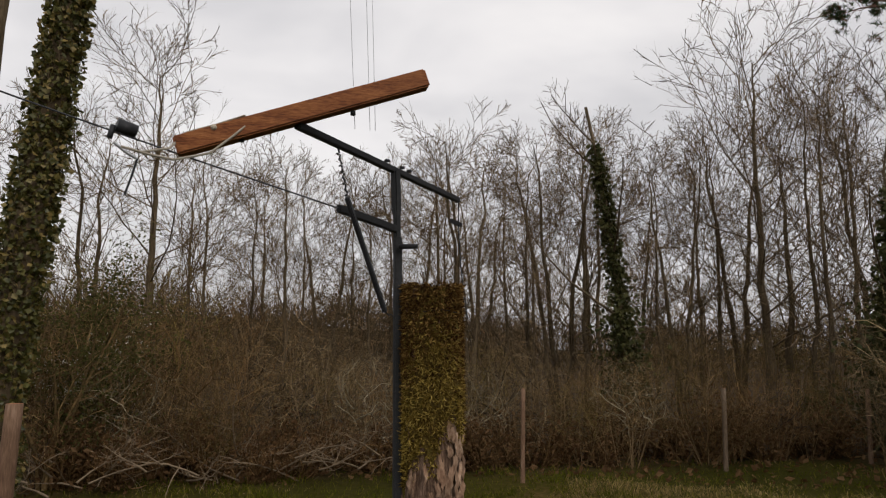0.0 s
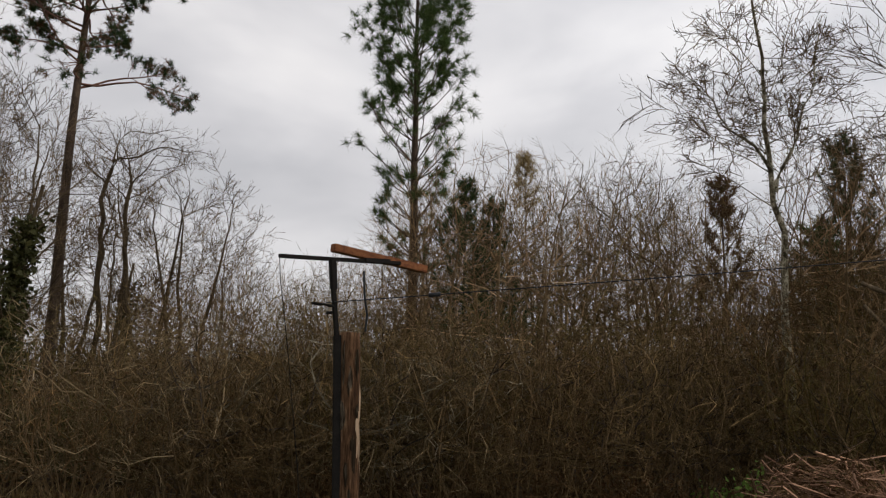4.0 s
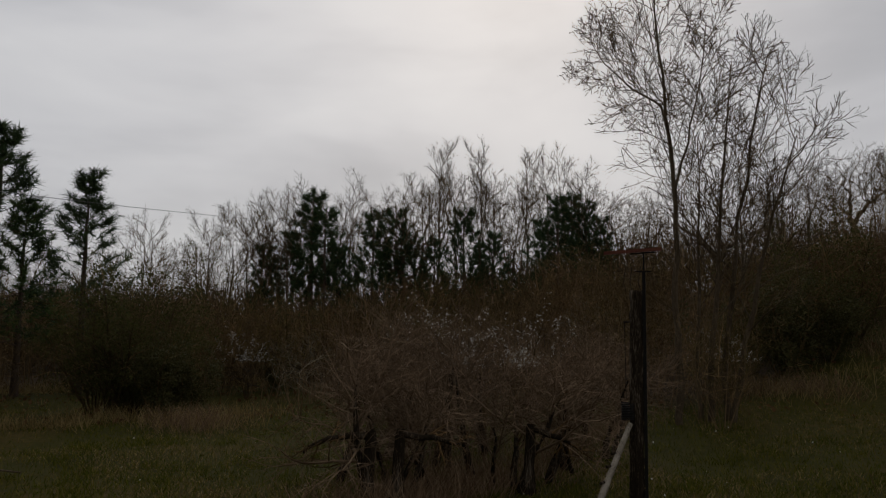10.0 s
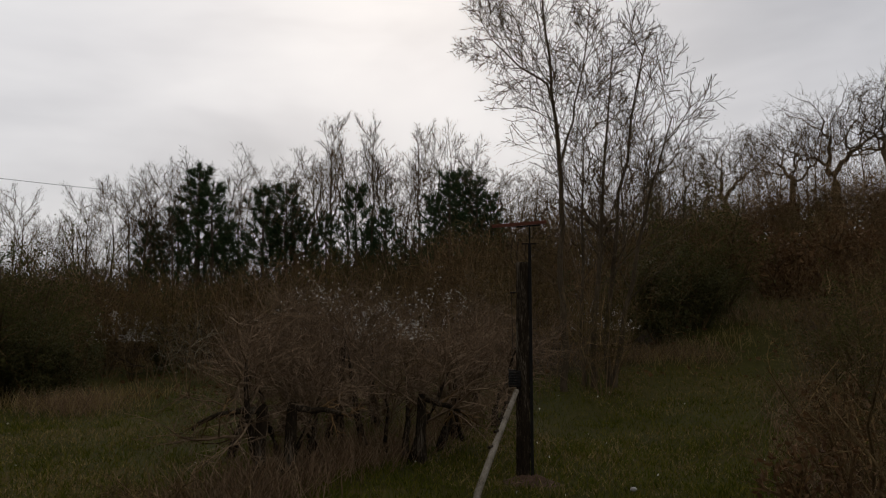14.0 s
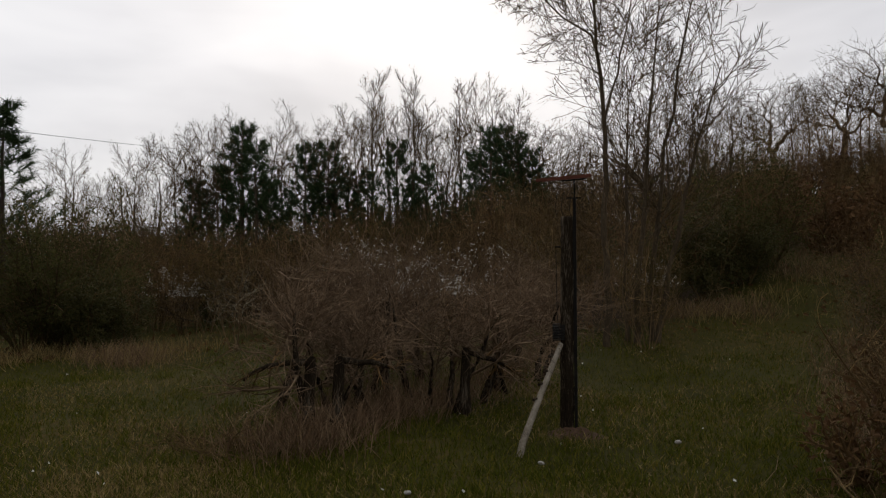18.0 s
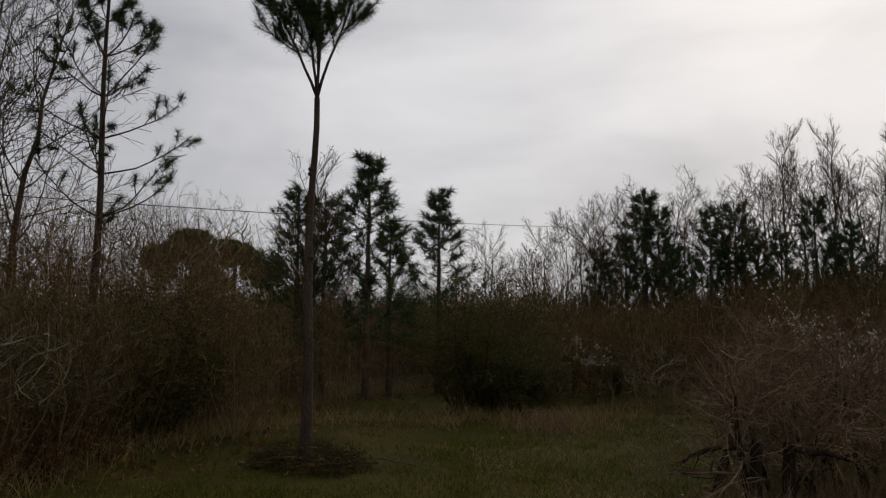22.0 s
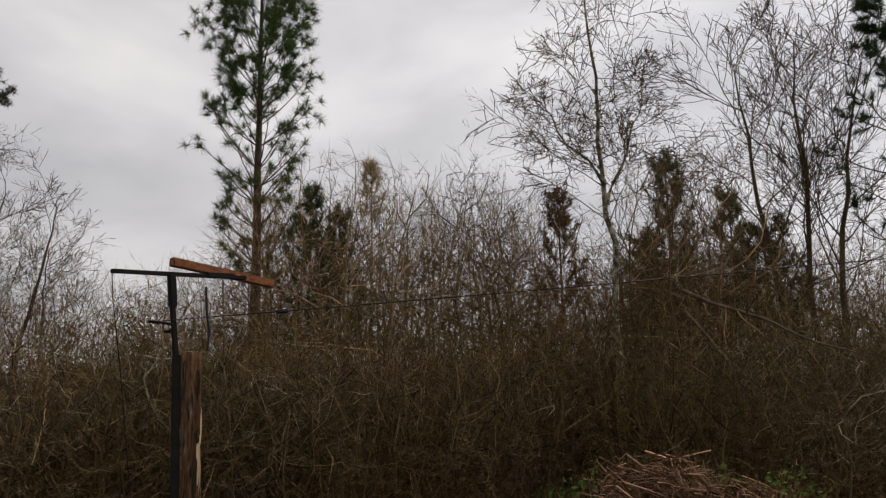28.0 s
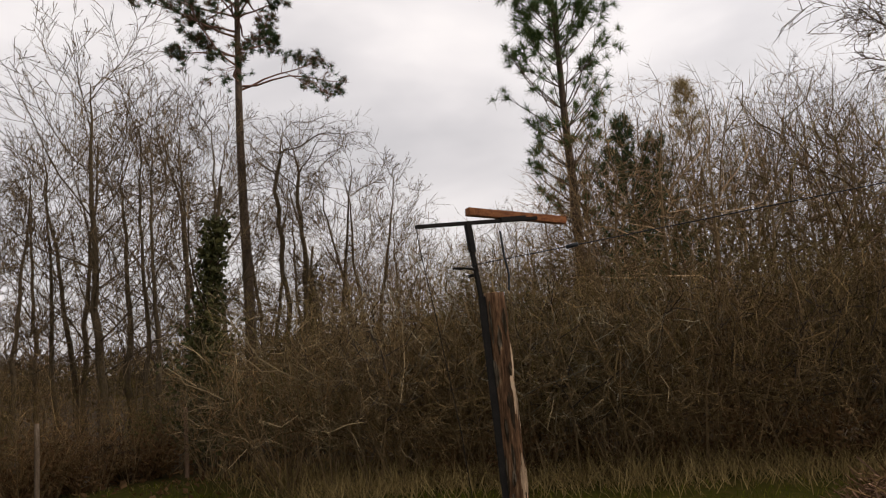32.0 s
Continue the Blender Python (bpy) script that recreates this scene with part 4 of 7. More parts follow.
mi = np.arange(23)[:, None] * 40 + np.arange(40)[None]
mj = np.arange(23)[:, None] * 40 + (np.arange(40)[None] + 1) % 40
part("moss_mat", mesh_of("moss_mat", mv, [np.stack([mi, mj, mj + 40, mi + 40], axis=-1).reshape(-1, 4)], M_MOSSBASE), post)
pz = mr.uniform(1.08, 1.5, 260)
for k in range(260):
    z, a, w_, t_ = pz[k], mr.uniform(0, 6.283), mr.uniform(0.1, 0.24), mr.uniform(0.022, 0.06)
    if z + t_ * 0.5 > 1.46 + 0.075 * math.cos(a + 0.3) + 0.03 * math.sin(a * 5 + 1):
        continue
    g_ = []
    for iz in range(4):
        for ia in range(4):
            b_, c_ = a + w_ * (ia / 3 - 0.5) * (0.75 + 0.25 * (iz in (1, 2))) + 0.05 * math.sin(iz * 2.1 + k), z + t_ * (iz / 3 - 0.5) + 0.004 * math.sin(ia * 2.7 + k)
            q_ = 0.0665 + (0.0065 if ia in (1, 2) and iz in (1, 2) else 0.0025) + 0.0012 * math.sin(k + ia * iz)
            g_.append((0.4445 - 0.002 * z + math.cos(b_) * q_, 2.262 + math.sin(b_) * q_, c_))
    f_ = [(4 * iz + ia, 4 * iz + ia + 1, 4 * iz + ia + 5, 4 * iz + ia + 4) for iz in range(3) for ia in range(3)]
    part("bark_plate", mesh_of("bark_plate", g_, [f_], M_BARKPLATE), post)
tr = []
for k in range(3):
    tr.append([np.array([0.44 + math.cos(a) * 0.0685, 2.262 + math.sin(a) * 0.0685, 1.755 - 0.02 * k + 0.004 * math.sin(a * 3)]) for a in np.linspace(0, 6.283, 25)])
part("wire_tie", tube_mesh("wire_tie", [(p, [0.0012] * 25) for p in tr[:1]], 4, M_IRON), post)

rig = thing("decoy_perch", "black steel swivel arm on a pole with orange perch bar", "bird perch", "decoy perches")
part("pole", (bar((0.362, 2.272, -0.1), (0.362, 2.272, 1.93), 0.018, 0.018), M_IRON), rig)
part("inner_tube", (bar((0.361, 2.272, 1.9), (0.360, 2.275, 2.02), 0.014, 0.014), M_IRON), rig)
head = part("swivel_head", (bar((0.360, 2.276, 1.985), (0.358, 2.28, 2.09), 0.02, 0.02, 0.004), M_IRON), rig)
part("screw", (rod((0.36, 2.25, 1.905), (0.40, 2.235, 1.905), 0.006), M_IRON), rig)
part("arm", (bar((0.095, 1.975, 2.092), (0.612, 2.585, 2.088), 0.014, 0.015), M_IRON), rig)
for s in (-0.03, 0.02, 0.045):
    part("bolt", (rod((0.36 + s, 2.28 + s * 1.18, 2.1), (0.36 + s, 2.28 + s * 1.18, 2.105), 0.007, 6), M_IRON), head)
part("lower_arm", (bar((0.205, 2.165, 1.972), (0.357, 2.27, 1.948), 0.014, 0.017), M_IRON), rig)
part("lever", (bar((0.218, 2.13, 1.99), (0.326, 2.242, 1.755), 0.01, 0.011), M_BLACK), rig)
part("lever_wire", cord_mesh("lever_wire", [np.array(p) for p in ((0.326, 2.242, 1.757), (0.335, 2.245, 1.748), (0.342, 2.252, 1.751), (0.352, 2.26, 1.742))], 0.0016, M_IRON), rig)
chain = [np.array([0.19 + (0.218 - 0.19) * f + 0.004 * math.sin(i * 2.4), 2.085 + 0.045 * f, 2.08 - 0.09 * f + 0.004 * math.cos(i * 2.4)]) for i, f in enumerate(np.linspace(0, 1, 22))]
part("twisted_wire", cord_mesh("twisted_wire", chain, 0.0022, M_IRON), rig)
perch = part("perch_bar", (beam_bm((-0.12, 1.995, 2.038), (0.342, 1.955, 2.198), 0.036), M_WOODBEAM), rig, "orange-brown oiled wooden perch bar")
for x in (-0.005, 0.20):
    f = (x + 0.112) / 0.45
    c = Vector((x, 1.995 - 0.04 * f, 2.046 + 0.138 * f - 0.018))
    part("screw_head", (rod(c - Vector((0, 0, 0.006)), c + Vector((0, 0, 0.002)), 0.005, 8), M_IRON), perch)
tag1 = [np.array(p) for p in ((0.612, 2.585, 2.085), (0.613, 2.586, 2.05), (0.611, 2.584, 2.02), (0.606, 2.55, 1.9), (0.59, 2.45, 1.75))]
part("counter_wire", cord_mesh("counter_wire", tag1, 0.0018, M_IRON), rig)
part("wire_clip", (bar((0.585, 2.575, 2.028), (0.622, 2.59, 2.018), 0.01, 0.012), M_IRON), rig)
for dx in (0.0, 0.018, -0.05):
    part("lift_line", cord_mesh("lift_line", [np.array((0.24 + dx * 0.6, 2.0, 2.1)), np.array((0.26 + dx, 2.3, 3.4)), np.array((0.3 + dx, 2.7, 5.2))], 0.0006, M_GALV, 4), rig)
# tether cord on the bar
cord = [np.array(p) for p in ((-0.20, 1.88, 2.005), (-0.16, 1.9, 2.0), (-0.12, 1.93, 2.0), (-0.06, 1.955, 2.022), (-0.02, 1.965, 2.06), (0.01, 1.97, 2.09), (0.0, 1.985, 2.105), (-0.05, 2.0, 2.088), (-0.1, 2.0, 2.07), (-0.13, 1.97, 2.03), (-0.17, 1.92, 2.008))]
tagged(new("tether_cord", cord_mesh("tether_cord", cord, 0.0024, M_CORD, 6)), "pale tether cord looped round the perch bar", "cord")
knot = bmesh.new()
bmesh.ops.create_icosphere(knot, subdivisions=2, radius=0.006, matrix=pose(-0.055, 1.972, 2.075))
me = bpy.data.meshes.new("knot")
knot.to_mesh(me)
knot.free()
me.materials.append(M_CORD)
part("knot", me, bpy.data.objects["tether_cord"])
# pull line with its weight
line1 = thing("pull_line", "thin black pull line with a black cylindrical weight", "line")
LA, LB = np.array((-1.35, 1.62, 2.36)), np.array((0.205, 2.165, 1.972))
part("line", cord_mesh("line", [LA + (LB - LA) * f + np.array((0, 0, -0.02 * math.sin(math.pi * f))) for f in np.linspace(0, 1, 12)], 0.0018, M_BLACK), line1)
wc_ = LA + (LB - LA) * 0.735
wd = (LB - LA) / np.linalg.norm(LB - LA)
wgt = part("weight", (rod(wc_ - wd * 0.018, wc_ + wd * 0.018, 0.0125, 18), M_BLACK), line1, "black cylindrical weight")
part("shackle", (rod(wc_ - wd * 0.024 + np.array((0, 0, -0.004)), wc_ - wd * 0.03 + np.array((0, 0, -0.03)), 0.005, 8), M_BLACK), wgt)
tail = [wc_ + np.array(p) for p in ((-0.02, -0.005, -0.03), (0.0, 0.0, -0.045), (0.02, 0.005, -0.055))]
part("chain_link", cord_mesh("chain_link", tail, 0.003, M_GALV), wgt)
part("hanging_wire", cord_mesh("hanging_wire", [wc_ + np.array(p) for p in ((0.02, 0.005, -0.055), (0.012, 0.0, -0.09), (0.002, -0.005, -0.125))], 0.0022, M_IRON), wgt)

# second perch
post2 = thing("perch_post", "brown weathered log post with stripped bark", "post", "perch posts")
part("log", log_mesh("log", rs_(5), (3.468, 1.632, -0.2), (3.447, 1.665, 1.862), 0.05, 0.042, M_POSTWORN, rough_=0.08), post2)
r5 = rs_(6)
for k in range(150):
    # split slivers of sapwood and bark along the log, pale on its southern side
    z, a = r5.uniform(0.55, 1.8), r5.uniform(0, 6.283)
    tall_, wide_ = r5.uniform(0.05, 0.2), r5.uniform(0.12, 0.3)
    f_ = (z + 0.2) / 2.06
    cx, cy, r_ = 3.468 - 0.021 * f_, 1.632 + 0.033 * f_, 0.0505 - 0.008 * f_
    g_ = []
    for iz in range(4):
        for ia in range(3):
            b_ = a + wide_ * (ia - 1) * (0.35 + 0.65 * (iz in (1, 2))) + 0.05 * math.sin(iz * 2 + k)
            q_ = r_ + (0.0055 if ia == 1 and iz in (1, 2) else 0.0015)
            g_.append((cx + math.cos(b_) * q_, cy + math.sin(b_) * q_, z + tall_ * (iz / 3 - 0.5)))
    fc_ = [(3 * iz + ia, 3 * iz + ia + 1, 3 * iz + ia + 4, 3 * iz + ia + 3) for iz in range(3) for ia in range(2)]
    pale = -2.2 < (a if a < math.pi else a - 6.283) < -0.7 and z < 1.7
    part("bark_sliver", mesh_of("bark_sliver", g_, [fc_], M_SAPWOOD if pale and r5.uniform() < 0.75 else M_POSTWORN if r5.uniform() < 0.5 else M_POSTDARK), post2)
rig2 = thing("decoy_perch", "black steel pole with a swivel arm and wooden perch bar", "bird perch", "decoy perches")
part("pole", (bar((3.418, 1.69, -0.1), (3.39, 1.735, 1.86), 0.03, 0.03), M_IRONDARK), rig2)
part("inner_tube", (bar((3.39, 1.735, 1.84), (3.372, 1.752, 2.06), 0.018, 0.018), M_IRONDARK), rig2)
part("swivel_head", (bar((3.374, 1.75, 2.05), (3.366, 1.758, 2.18), 0.03, 0.028, 0.004), M_IRONDARK), rig2)
part("arm", (bar((3.225, 1.935, 2.178), (3.66, 1.555, 2.2), 0.02, 0.016), M_IRONDARK), rig2)
part("perch_bar", (beam_bm((3.445, 1.795, 2.245), (3.90, 1.51, 2.205), 0.036), M_WOODBEAM), rig2, "orange-brown oiled wooden perch bar")
part("bracket", (bar((3.52, 1.675, 2.197), (3.63, 1.60, 2.205), 0.03, 0.02), M_IRONDARK), rig2)
part("hook_ring", cord_mesh("hook_ring", [np.array([3.345 + 0.045 * math.cos(a), 1.785 + 0.045 * math.sin(a), 1.985 + 0.006 * math.sin(a)]) for a in np.linspace(0.6, 6.2, 14)], 0.005, M_IRONDARK), rig2)
part("pin", (rod((3.37, 1.75, 1.955), (3.40, 1.79, 1.955), 0.007), M_IRONDARK), rig2)
part("lever", cord_mesh("lever", [np.array(p) for p in ((3.47, 1.655, 2.14), (3.475, 1.65, 2.03), (3.485, 1.64, 1.95), (3.48, 1.645, 1.88))], 0.005, M_BLACK), rig2)
part("counter_wire", cord_mesh("counter_wire", [np.array(p) for p in ((3.228, 1.933, 2.178), (3.235, 1.93, 2.09), (3.27, 1.9, 1.8), (3.33, 1.86, 1.3), (3.36, 1.85, 1.0))], 0.0018, M_IRONDARK), rig2)
rig2.matrix_basis = Matrix.Translation((0.067, -0.021, -0.01))
post2.matrix_basis = Matrix.Translation((0.05, 0.01, 0.0))
# control wire from the second to the third perch
wire = thing("control_wire", "thin dark control wire strung from perch post to tree", "wire")
WA, WB = np.array((3.43, 1.76, 1.985)), np.array((6.37, -15.76, 4.0))
part("wire", cord_mesh("wire", [WA + (WB - WA) * f + np.array((0, 0, -0.8 * f * (1 - f))) for f in np.linspace(0, 1, 40)], 0.0022, M_BLACK), wire)
wj = WA + (WB - WA) * 0.026 + np.array((0, 0, -0.02))
part("insulator", (rod(wj - (WB - WA) * 0.0014, wj + (WB - WA) * 0.0014, 0.009, 14), M_BLACK), wire)

# third perch
post3 = thing("perch_post", "dark weathered log post propped by a pale pole", "post", "perch posts")
part("log", log_mesh("log", rs_(8), (0.885, -8.48, -0.2), (0.862, -8.483, 2.125), 0.066, 0.06, M_POSTDARK, rough_=0.12), post3)
part("prop", tube_mesh("prop", [([np.array((1.225, -7.30, -0.1)), np.array((1.19, -7.42, 0.1)), np.array((1.07, -7.82, 0.46)), np.array((0.93, -8.39, 0.86))], [0.032, 0.031, 0.028, 0.024])], 12, M_PALEPOLE), post3, "pale debarked prop with dark knots")
for f in (0.42, 0.55, 0.66, 0.8):
    c = Vector((1.225, -7.3, 0)).lerp(Vector((0.93, -8.37, 0.92)), f)
    part("knot", (rod(c + Vector((0.034, 0.03, 0.03)), c + Vector((0.0, 0.0, 0.04)), 0.014, 8, 0.012), M_POSTDARK), post3)
coil = [np.array([0.882 + 0.07 + math.cos(a) * 0.058, -8.44 + math.sin(a) * 0.058, 0.90 + 0.155 * a / 62.8]) for a in np.linspace(0, 62.8, 150)]
part("wire_coil", tube_mesh("wire_coil", [(coil, [0.007] * 150)], 5, M_IRONDARK), post3, "coil of dark wire wound round the post")
part("nail", (rod((0.93, -8.46, 1.82), (0.985, -8.44, 1.82), 0.008, 6), M_IRONDARK), post3)
part("hanging_wire", cord_mesh("hanging_wire", [np.array((0.975, -8.44, 1.82)), np.array((0.97, -8.43, 1.5)), np.array((0.965, -8.42, 1.09))], 0.003, M_IRONDARK), post3)
rig3 = thing("decoy_perch", "dark steel pole with a reddish wooden perch bar on top", "bird perch", "decoy perches")
rig3.matrix_basis = Matrix.Translation((0.022, 0, 0))
part("pole", (bar((0.77, -8.47, -0.05), (0.768, -8.47, 2.30), 0.03, 0.03), M_IRONDARK), rig3)
part("inner_tube", (bar((0.768, -8.47, 2.28), (0.77, -8.50, 2.5), 0.014, 0.014), M_IRONDARK), rig3)
part("cross_arm", (bar((0.70, -8.50, 2.31), (0.85, -8.50, 2.31), 0.02, 0.012), M_IRONDARK), rig3)
part("perch_bar", (beam_bm((1.15, -8.50, 2.495), (0.60, -8.52, 2.53), 0.032), M_BARDARK), rig3, "reddish-brown wooden perch bar")
part("arm", (bar((0.9, -8.505, 2.483), (0.66, -8.51, 2.5), 0.016, 0.012), M_IRONDARK), rig3)
for x in (0.82, 0.90, 0.96):
    part("wire_tail", cord_mesh("wire_tail", [np.array((x - 0.05, -8.5, 2.33)), np.array((x - 0.02, -8.49, 2.36)), np.array((x, -8.48, 2.2)), np.array((x - 0.02, -8.48, 2.12))], 0.003, M_IRONDARK), rig3)
tagged(new("earth_patch", mesh_of("earth_patch", np.concatenate([[[0.80, -8.38, 0.05]]] + [np.array([[0.80 + f * 0.34 * math.cos(a) * (1 + 0.2 * math.sin(3 * a)), -8.38 + f * 0.26 * math.sin(a), 0.045 * (1 - f) + 0.03 * (1 - f) * math.sin(5 * a + 3 * f) - 0.03 * f + 0.012] for a in np.arange(24) * 0.2618]) for f in (0.25, 0.5, 0.75, 1.0)]), [np.array([[0, 1 + k, 1 + (k + 1) % 24] for k in range(24)]), np.array([[1 + r * 24 + k, 25 + r * 24 + k, 25 + r * 24 + (k + 1) % 24, 1 + r * 24 + (k + 1) % 24] for r in range(3) for k in range(24)])], M_EARTH)), "patch of bare reddish earth round the post foot", "earth", kind="structure")

# ---- fence posts at the wood's edge ----
fence = []
for k, (x, y, tall, r, mat) in enumerate(((3.79, 9.86, 1.18, 0.03, M_FENCEORANGE), (6.9, 10.05, 1.12, 0.034, M_FENCE), (9.39, 10.03, 1.06, 0.036, M_FENCEORANGE), (12.0, 10.6, 1.04, 0.034, M_FENCEORANGE))):
    ob = new("fence_post", log_mesh("fence_post", rs_(20 + k), (x, y, -0.15), (x + 0.03, y, tall), r, r * 0.9, mat, 10, 8, 0.05))
    tagged(ob, "weathered round wooden fence post at the wood's edge", "fence post", "fence posts")
ob = new("fence_post", log_mesh("fence_post", rs_(27), (-1.22, 5.88, -0.2), (-1.15, 5.9, 1.36), 0.055, 0.05, M_FENCEORANGE, 12, 10, 0.05))
tagged(ob, "thick brown fence post leaning beside an ivy-covered trunk", "fence post", "fence posts")

# ---- woods beyond the meadow, north ----
def ivy_on(rs, limbs, count, size, spread, lo, hi):
    """Places for ivy leaves round the limbs between two heights."""
    pos = []
    segs = [(np.array(p[i]), np.array(p[i + 1]), r[i]) for p, r in limbs for i in range(len(p) - 1)]
    segs = [s for s in segs if lo <= (s[0][2] + s[1][2]) / 2 <= hi]
    w = np.array([np.linalg.norm(b - a) for a, b, _ in segs])
    pick = rs.choice(len(segs), count, p=w / w.sum())
    for k in pick:
        a, b, r = segs[k]
        f = rs.uniform()
        n = rs.normal(size=3)
        n /= math.sqrt(n @ n)
        pos.append(a + (b - a) * f + n * (r + spread * rs.uniform(0.1, 1.0)))
    return np.array(pos)


r1 = rs_(31)
big, _, bo = bare_tree(r1, 9.5, 0.215, style(**{"from": (0.8, 0.2, 0.2, 0.1)}, kids=(4, 4, 4, 3), wob=(0.015, 0.13, 0.17, 0.2, 0.2), trop=(0, 0.05, 0.05, 0.03, 0.02)), "ivy_tree", "stout trunk thickly covered with green and yellowish ivy leaves", M_BARK, M_CROWN, "tree", lean=(0.155, 0.03), sides=12)
part("ivy", leaf_mesh("ivy", r1, ivy_on(r1, bo[0], 15000, 0.07, 0.085, 0.3, 6.5), 0.055, M_IVY, 0.95), big, "dense glossy ivy with some yellow leaves")
big.matrix_basis = Matrix.Translation(spot(346.4, 8.5))
oth, _, _ = bare_tree(r1, 9.5, 0.11, style(**{"from": (0.75, 0.2, 0.2, 0.1)}, kids=(5, 4, 4, 3)), "bare_tree", "dark slender bare trunk beside the ivy tree", M_BARK, M_CROWN, "tree", "woodland trees", sides=8)
oth.matrix_basis = Matrix.Translation(spot(345.6, 9.6))

KINDS = []
for k, (forks, start, reach, rad) in enumerate((
        (((0.0, 0.0),), 0.2, 3.4, 0.105), (((0.02, 0.0),), 0.2, 2.8, 0.075), (((-0.1, 0.0), (0.1, 0.03)), 0.17, 2.7, 0.085),
        (((0.03, 0.02),), 0.22, 2.6, 0.07), (((0.0, 0.0),), 0.28, 2.2, 0.055), (((-0.13, 0.0), (0.02, 0.08), (0.14, 0.0)), 0.16, 2.7, 0.085))):
    r = rs_(40 + k)
    stems = [([(0.8 * lean[0] + lean[0] * z ** 1.3 * 0.6 + r.normal() * 0.04, lean[1] * z + r.normal() * 0.04, z) for z in (0.0, 0.9, 1.9, 2.9, 3.9, 4.9, 5.9, 6.7, 7.4)], rad, 0.012, reach, start) for lean in forks]
    KINDS.append(Kind(fan_tree(440 + k, stems, "bare_tree", "tall leafless woodland tree with fine grey-brown twigs", M_BARK, M_CROWN, "tree", "woodland trees", limbs=10, wob=0.12, rise=0.05, kids=(20 if len(forks) == 1 else 14, 8, 5, 3), ang=((36, 68), (26, 52), (24, 50), (22, 50)), thin=0.36, least=0.0042)[0]))

# the wood's skyline: bearing and height over a distance of 17 metres
SKY_AZ = [338, 353, 356, 359, 362, 366, 371, 374, 378, 381, 385, 388, 390, 393, 396, 398, 400, 404, 407, 409, 412, 416, 418, 420, 422]
SKY_Z = [7.4, 7.4, 8.7, 7.6, 6.2, 6.5, 6.0, 6.5, 7.0, 6.6, 7.1, 7.6, 6.5, 7.1, 8.2, 8.8, 7.9, 8.2, 7.8, 7.2, 6.5, 6.5, 6.2, 5.2, 4.4]
# bearing, distance and kind of each trunk
NORTH = ((356.3, 14.2, 0, 1.0), (352.5, 15, 2, 0.95), (0.0, 17, 3, 0.9), (2.8, 15.5, 4, 1.0), (5.2, 15, 1, 1.0), (8.0, 17.5, 2, 0.95), (10.9, 15.4, 4, 0.95), (13.9, 16.4, 2, 0.95), (15.6, 15.6, 1, 1.0), (17.8, 15.2, 5, 1.0), (20.4, 18.2, 3, 0.9), (21.9, 16.2, 1, 0.95), (24.1, 15.6, 5, 1.0), (25.8, 15.4, 1, 0.95), (27.2, 16.5, 3, 0.95), (31.0, 16.2, 4, 0.95), (32.6, 17.5, 2, 0.9), (35.2, 18.5, 1, 0.85), (37.9, 17.3, 0, 1.0), (40.6, 17, 3, 0.95), (41.6, 15.6, 1, 0.95), (43.4, 18.5, 1, 0.95), (45.6, 16.4, 3, 0.95), (53.0, 18.0, 2, 1.0), (55.6, 18.2, 5, 0.95), (57.8, 19.5, 3, 0.85), (34.2, 22, 1, 0.85), (29.6, 21, 2, 0.85), (22.8, 21, 1, 0.8), (19, 22, 2, 0.85), (12.5, 21, 0, 0.85), (6.5, 22, 3, 0.85), (348, 17, 3, 0.95), (343, 14, 2, 0.95), (358.5, 21, 1, 0.8), (3.6, 20, 0, 0.85), (9.6, 19.5, 1, 0.85), (48.8, 22, 2, 0.85), (26.5, 21.5, 0, 0.8), (16.2, 20, 3, 0.85), (36.6, 22, 2, 0.85), (39.6, 21, 0, 0.85), (44.6, 22, 2, 0.9), (50.8, 21, 3, 0.85))
r = rs_(60)
for az, d, kind, high in NORTH:
    p_ = spot(az, d)
    top = 1.65 + (np.interp(az if az > 300 else az + 360, SKY_AZ, SKY_Z) - 1.65) * d / 17.0
    sc = (top * high - p_.z) / 8.7
    KINDS[kind].put(p_, sc, r.uniform(0, 360))
# two dead-topped trunks side by side
for az, d, tall, x in ((49.4, 18.6, 7.4, 0), (50.3, 18.9, 7.2, 1)):
    snag, _ = crown_tree(450 + x, [stemline(tall - 1.2, (0.015, 0), rs=r, wob=0.05)], ((0.1, 0, tall - 0.9, 0.9, 0.9, 0.8), (0.9 - 0.4 * x, 0, tall - 0.5, 1.6, 0.9, 0.5), (0.0, 0, tall - 2.6, 0.7, 0.7, 0.8)), 480, "bare_tree", "slim bare trunk with a thin spreading top", M_BARK, M_CROWN, "tree", "woodland trees", base=0.062, up=0.05, wob=0.15, stiff=0.55, step_=0.18, kill=0.2, reach=1.0, tip=0.0038, shoot=0.36, shoot_r=0.0048)
    snag.matrix_basis = Matrix.Translation(spot(az, d)) @ pose(0, 0, 0, 0, 0, -az)

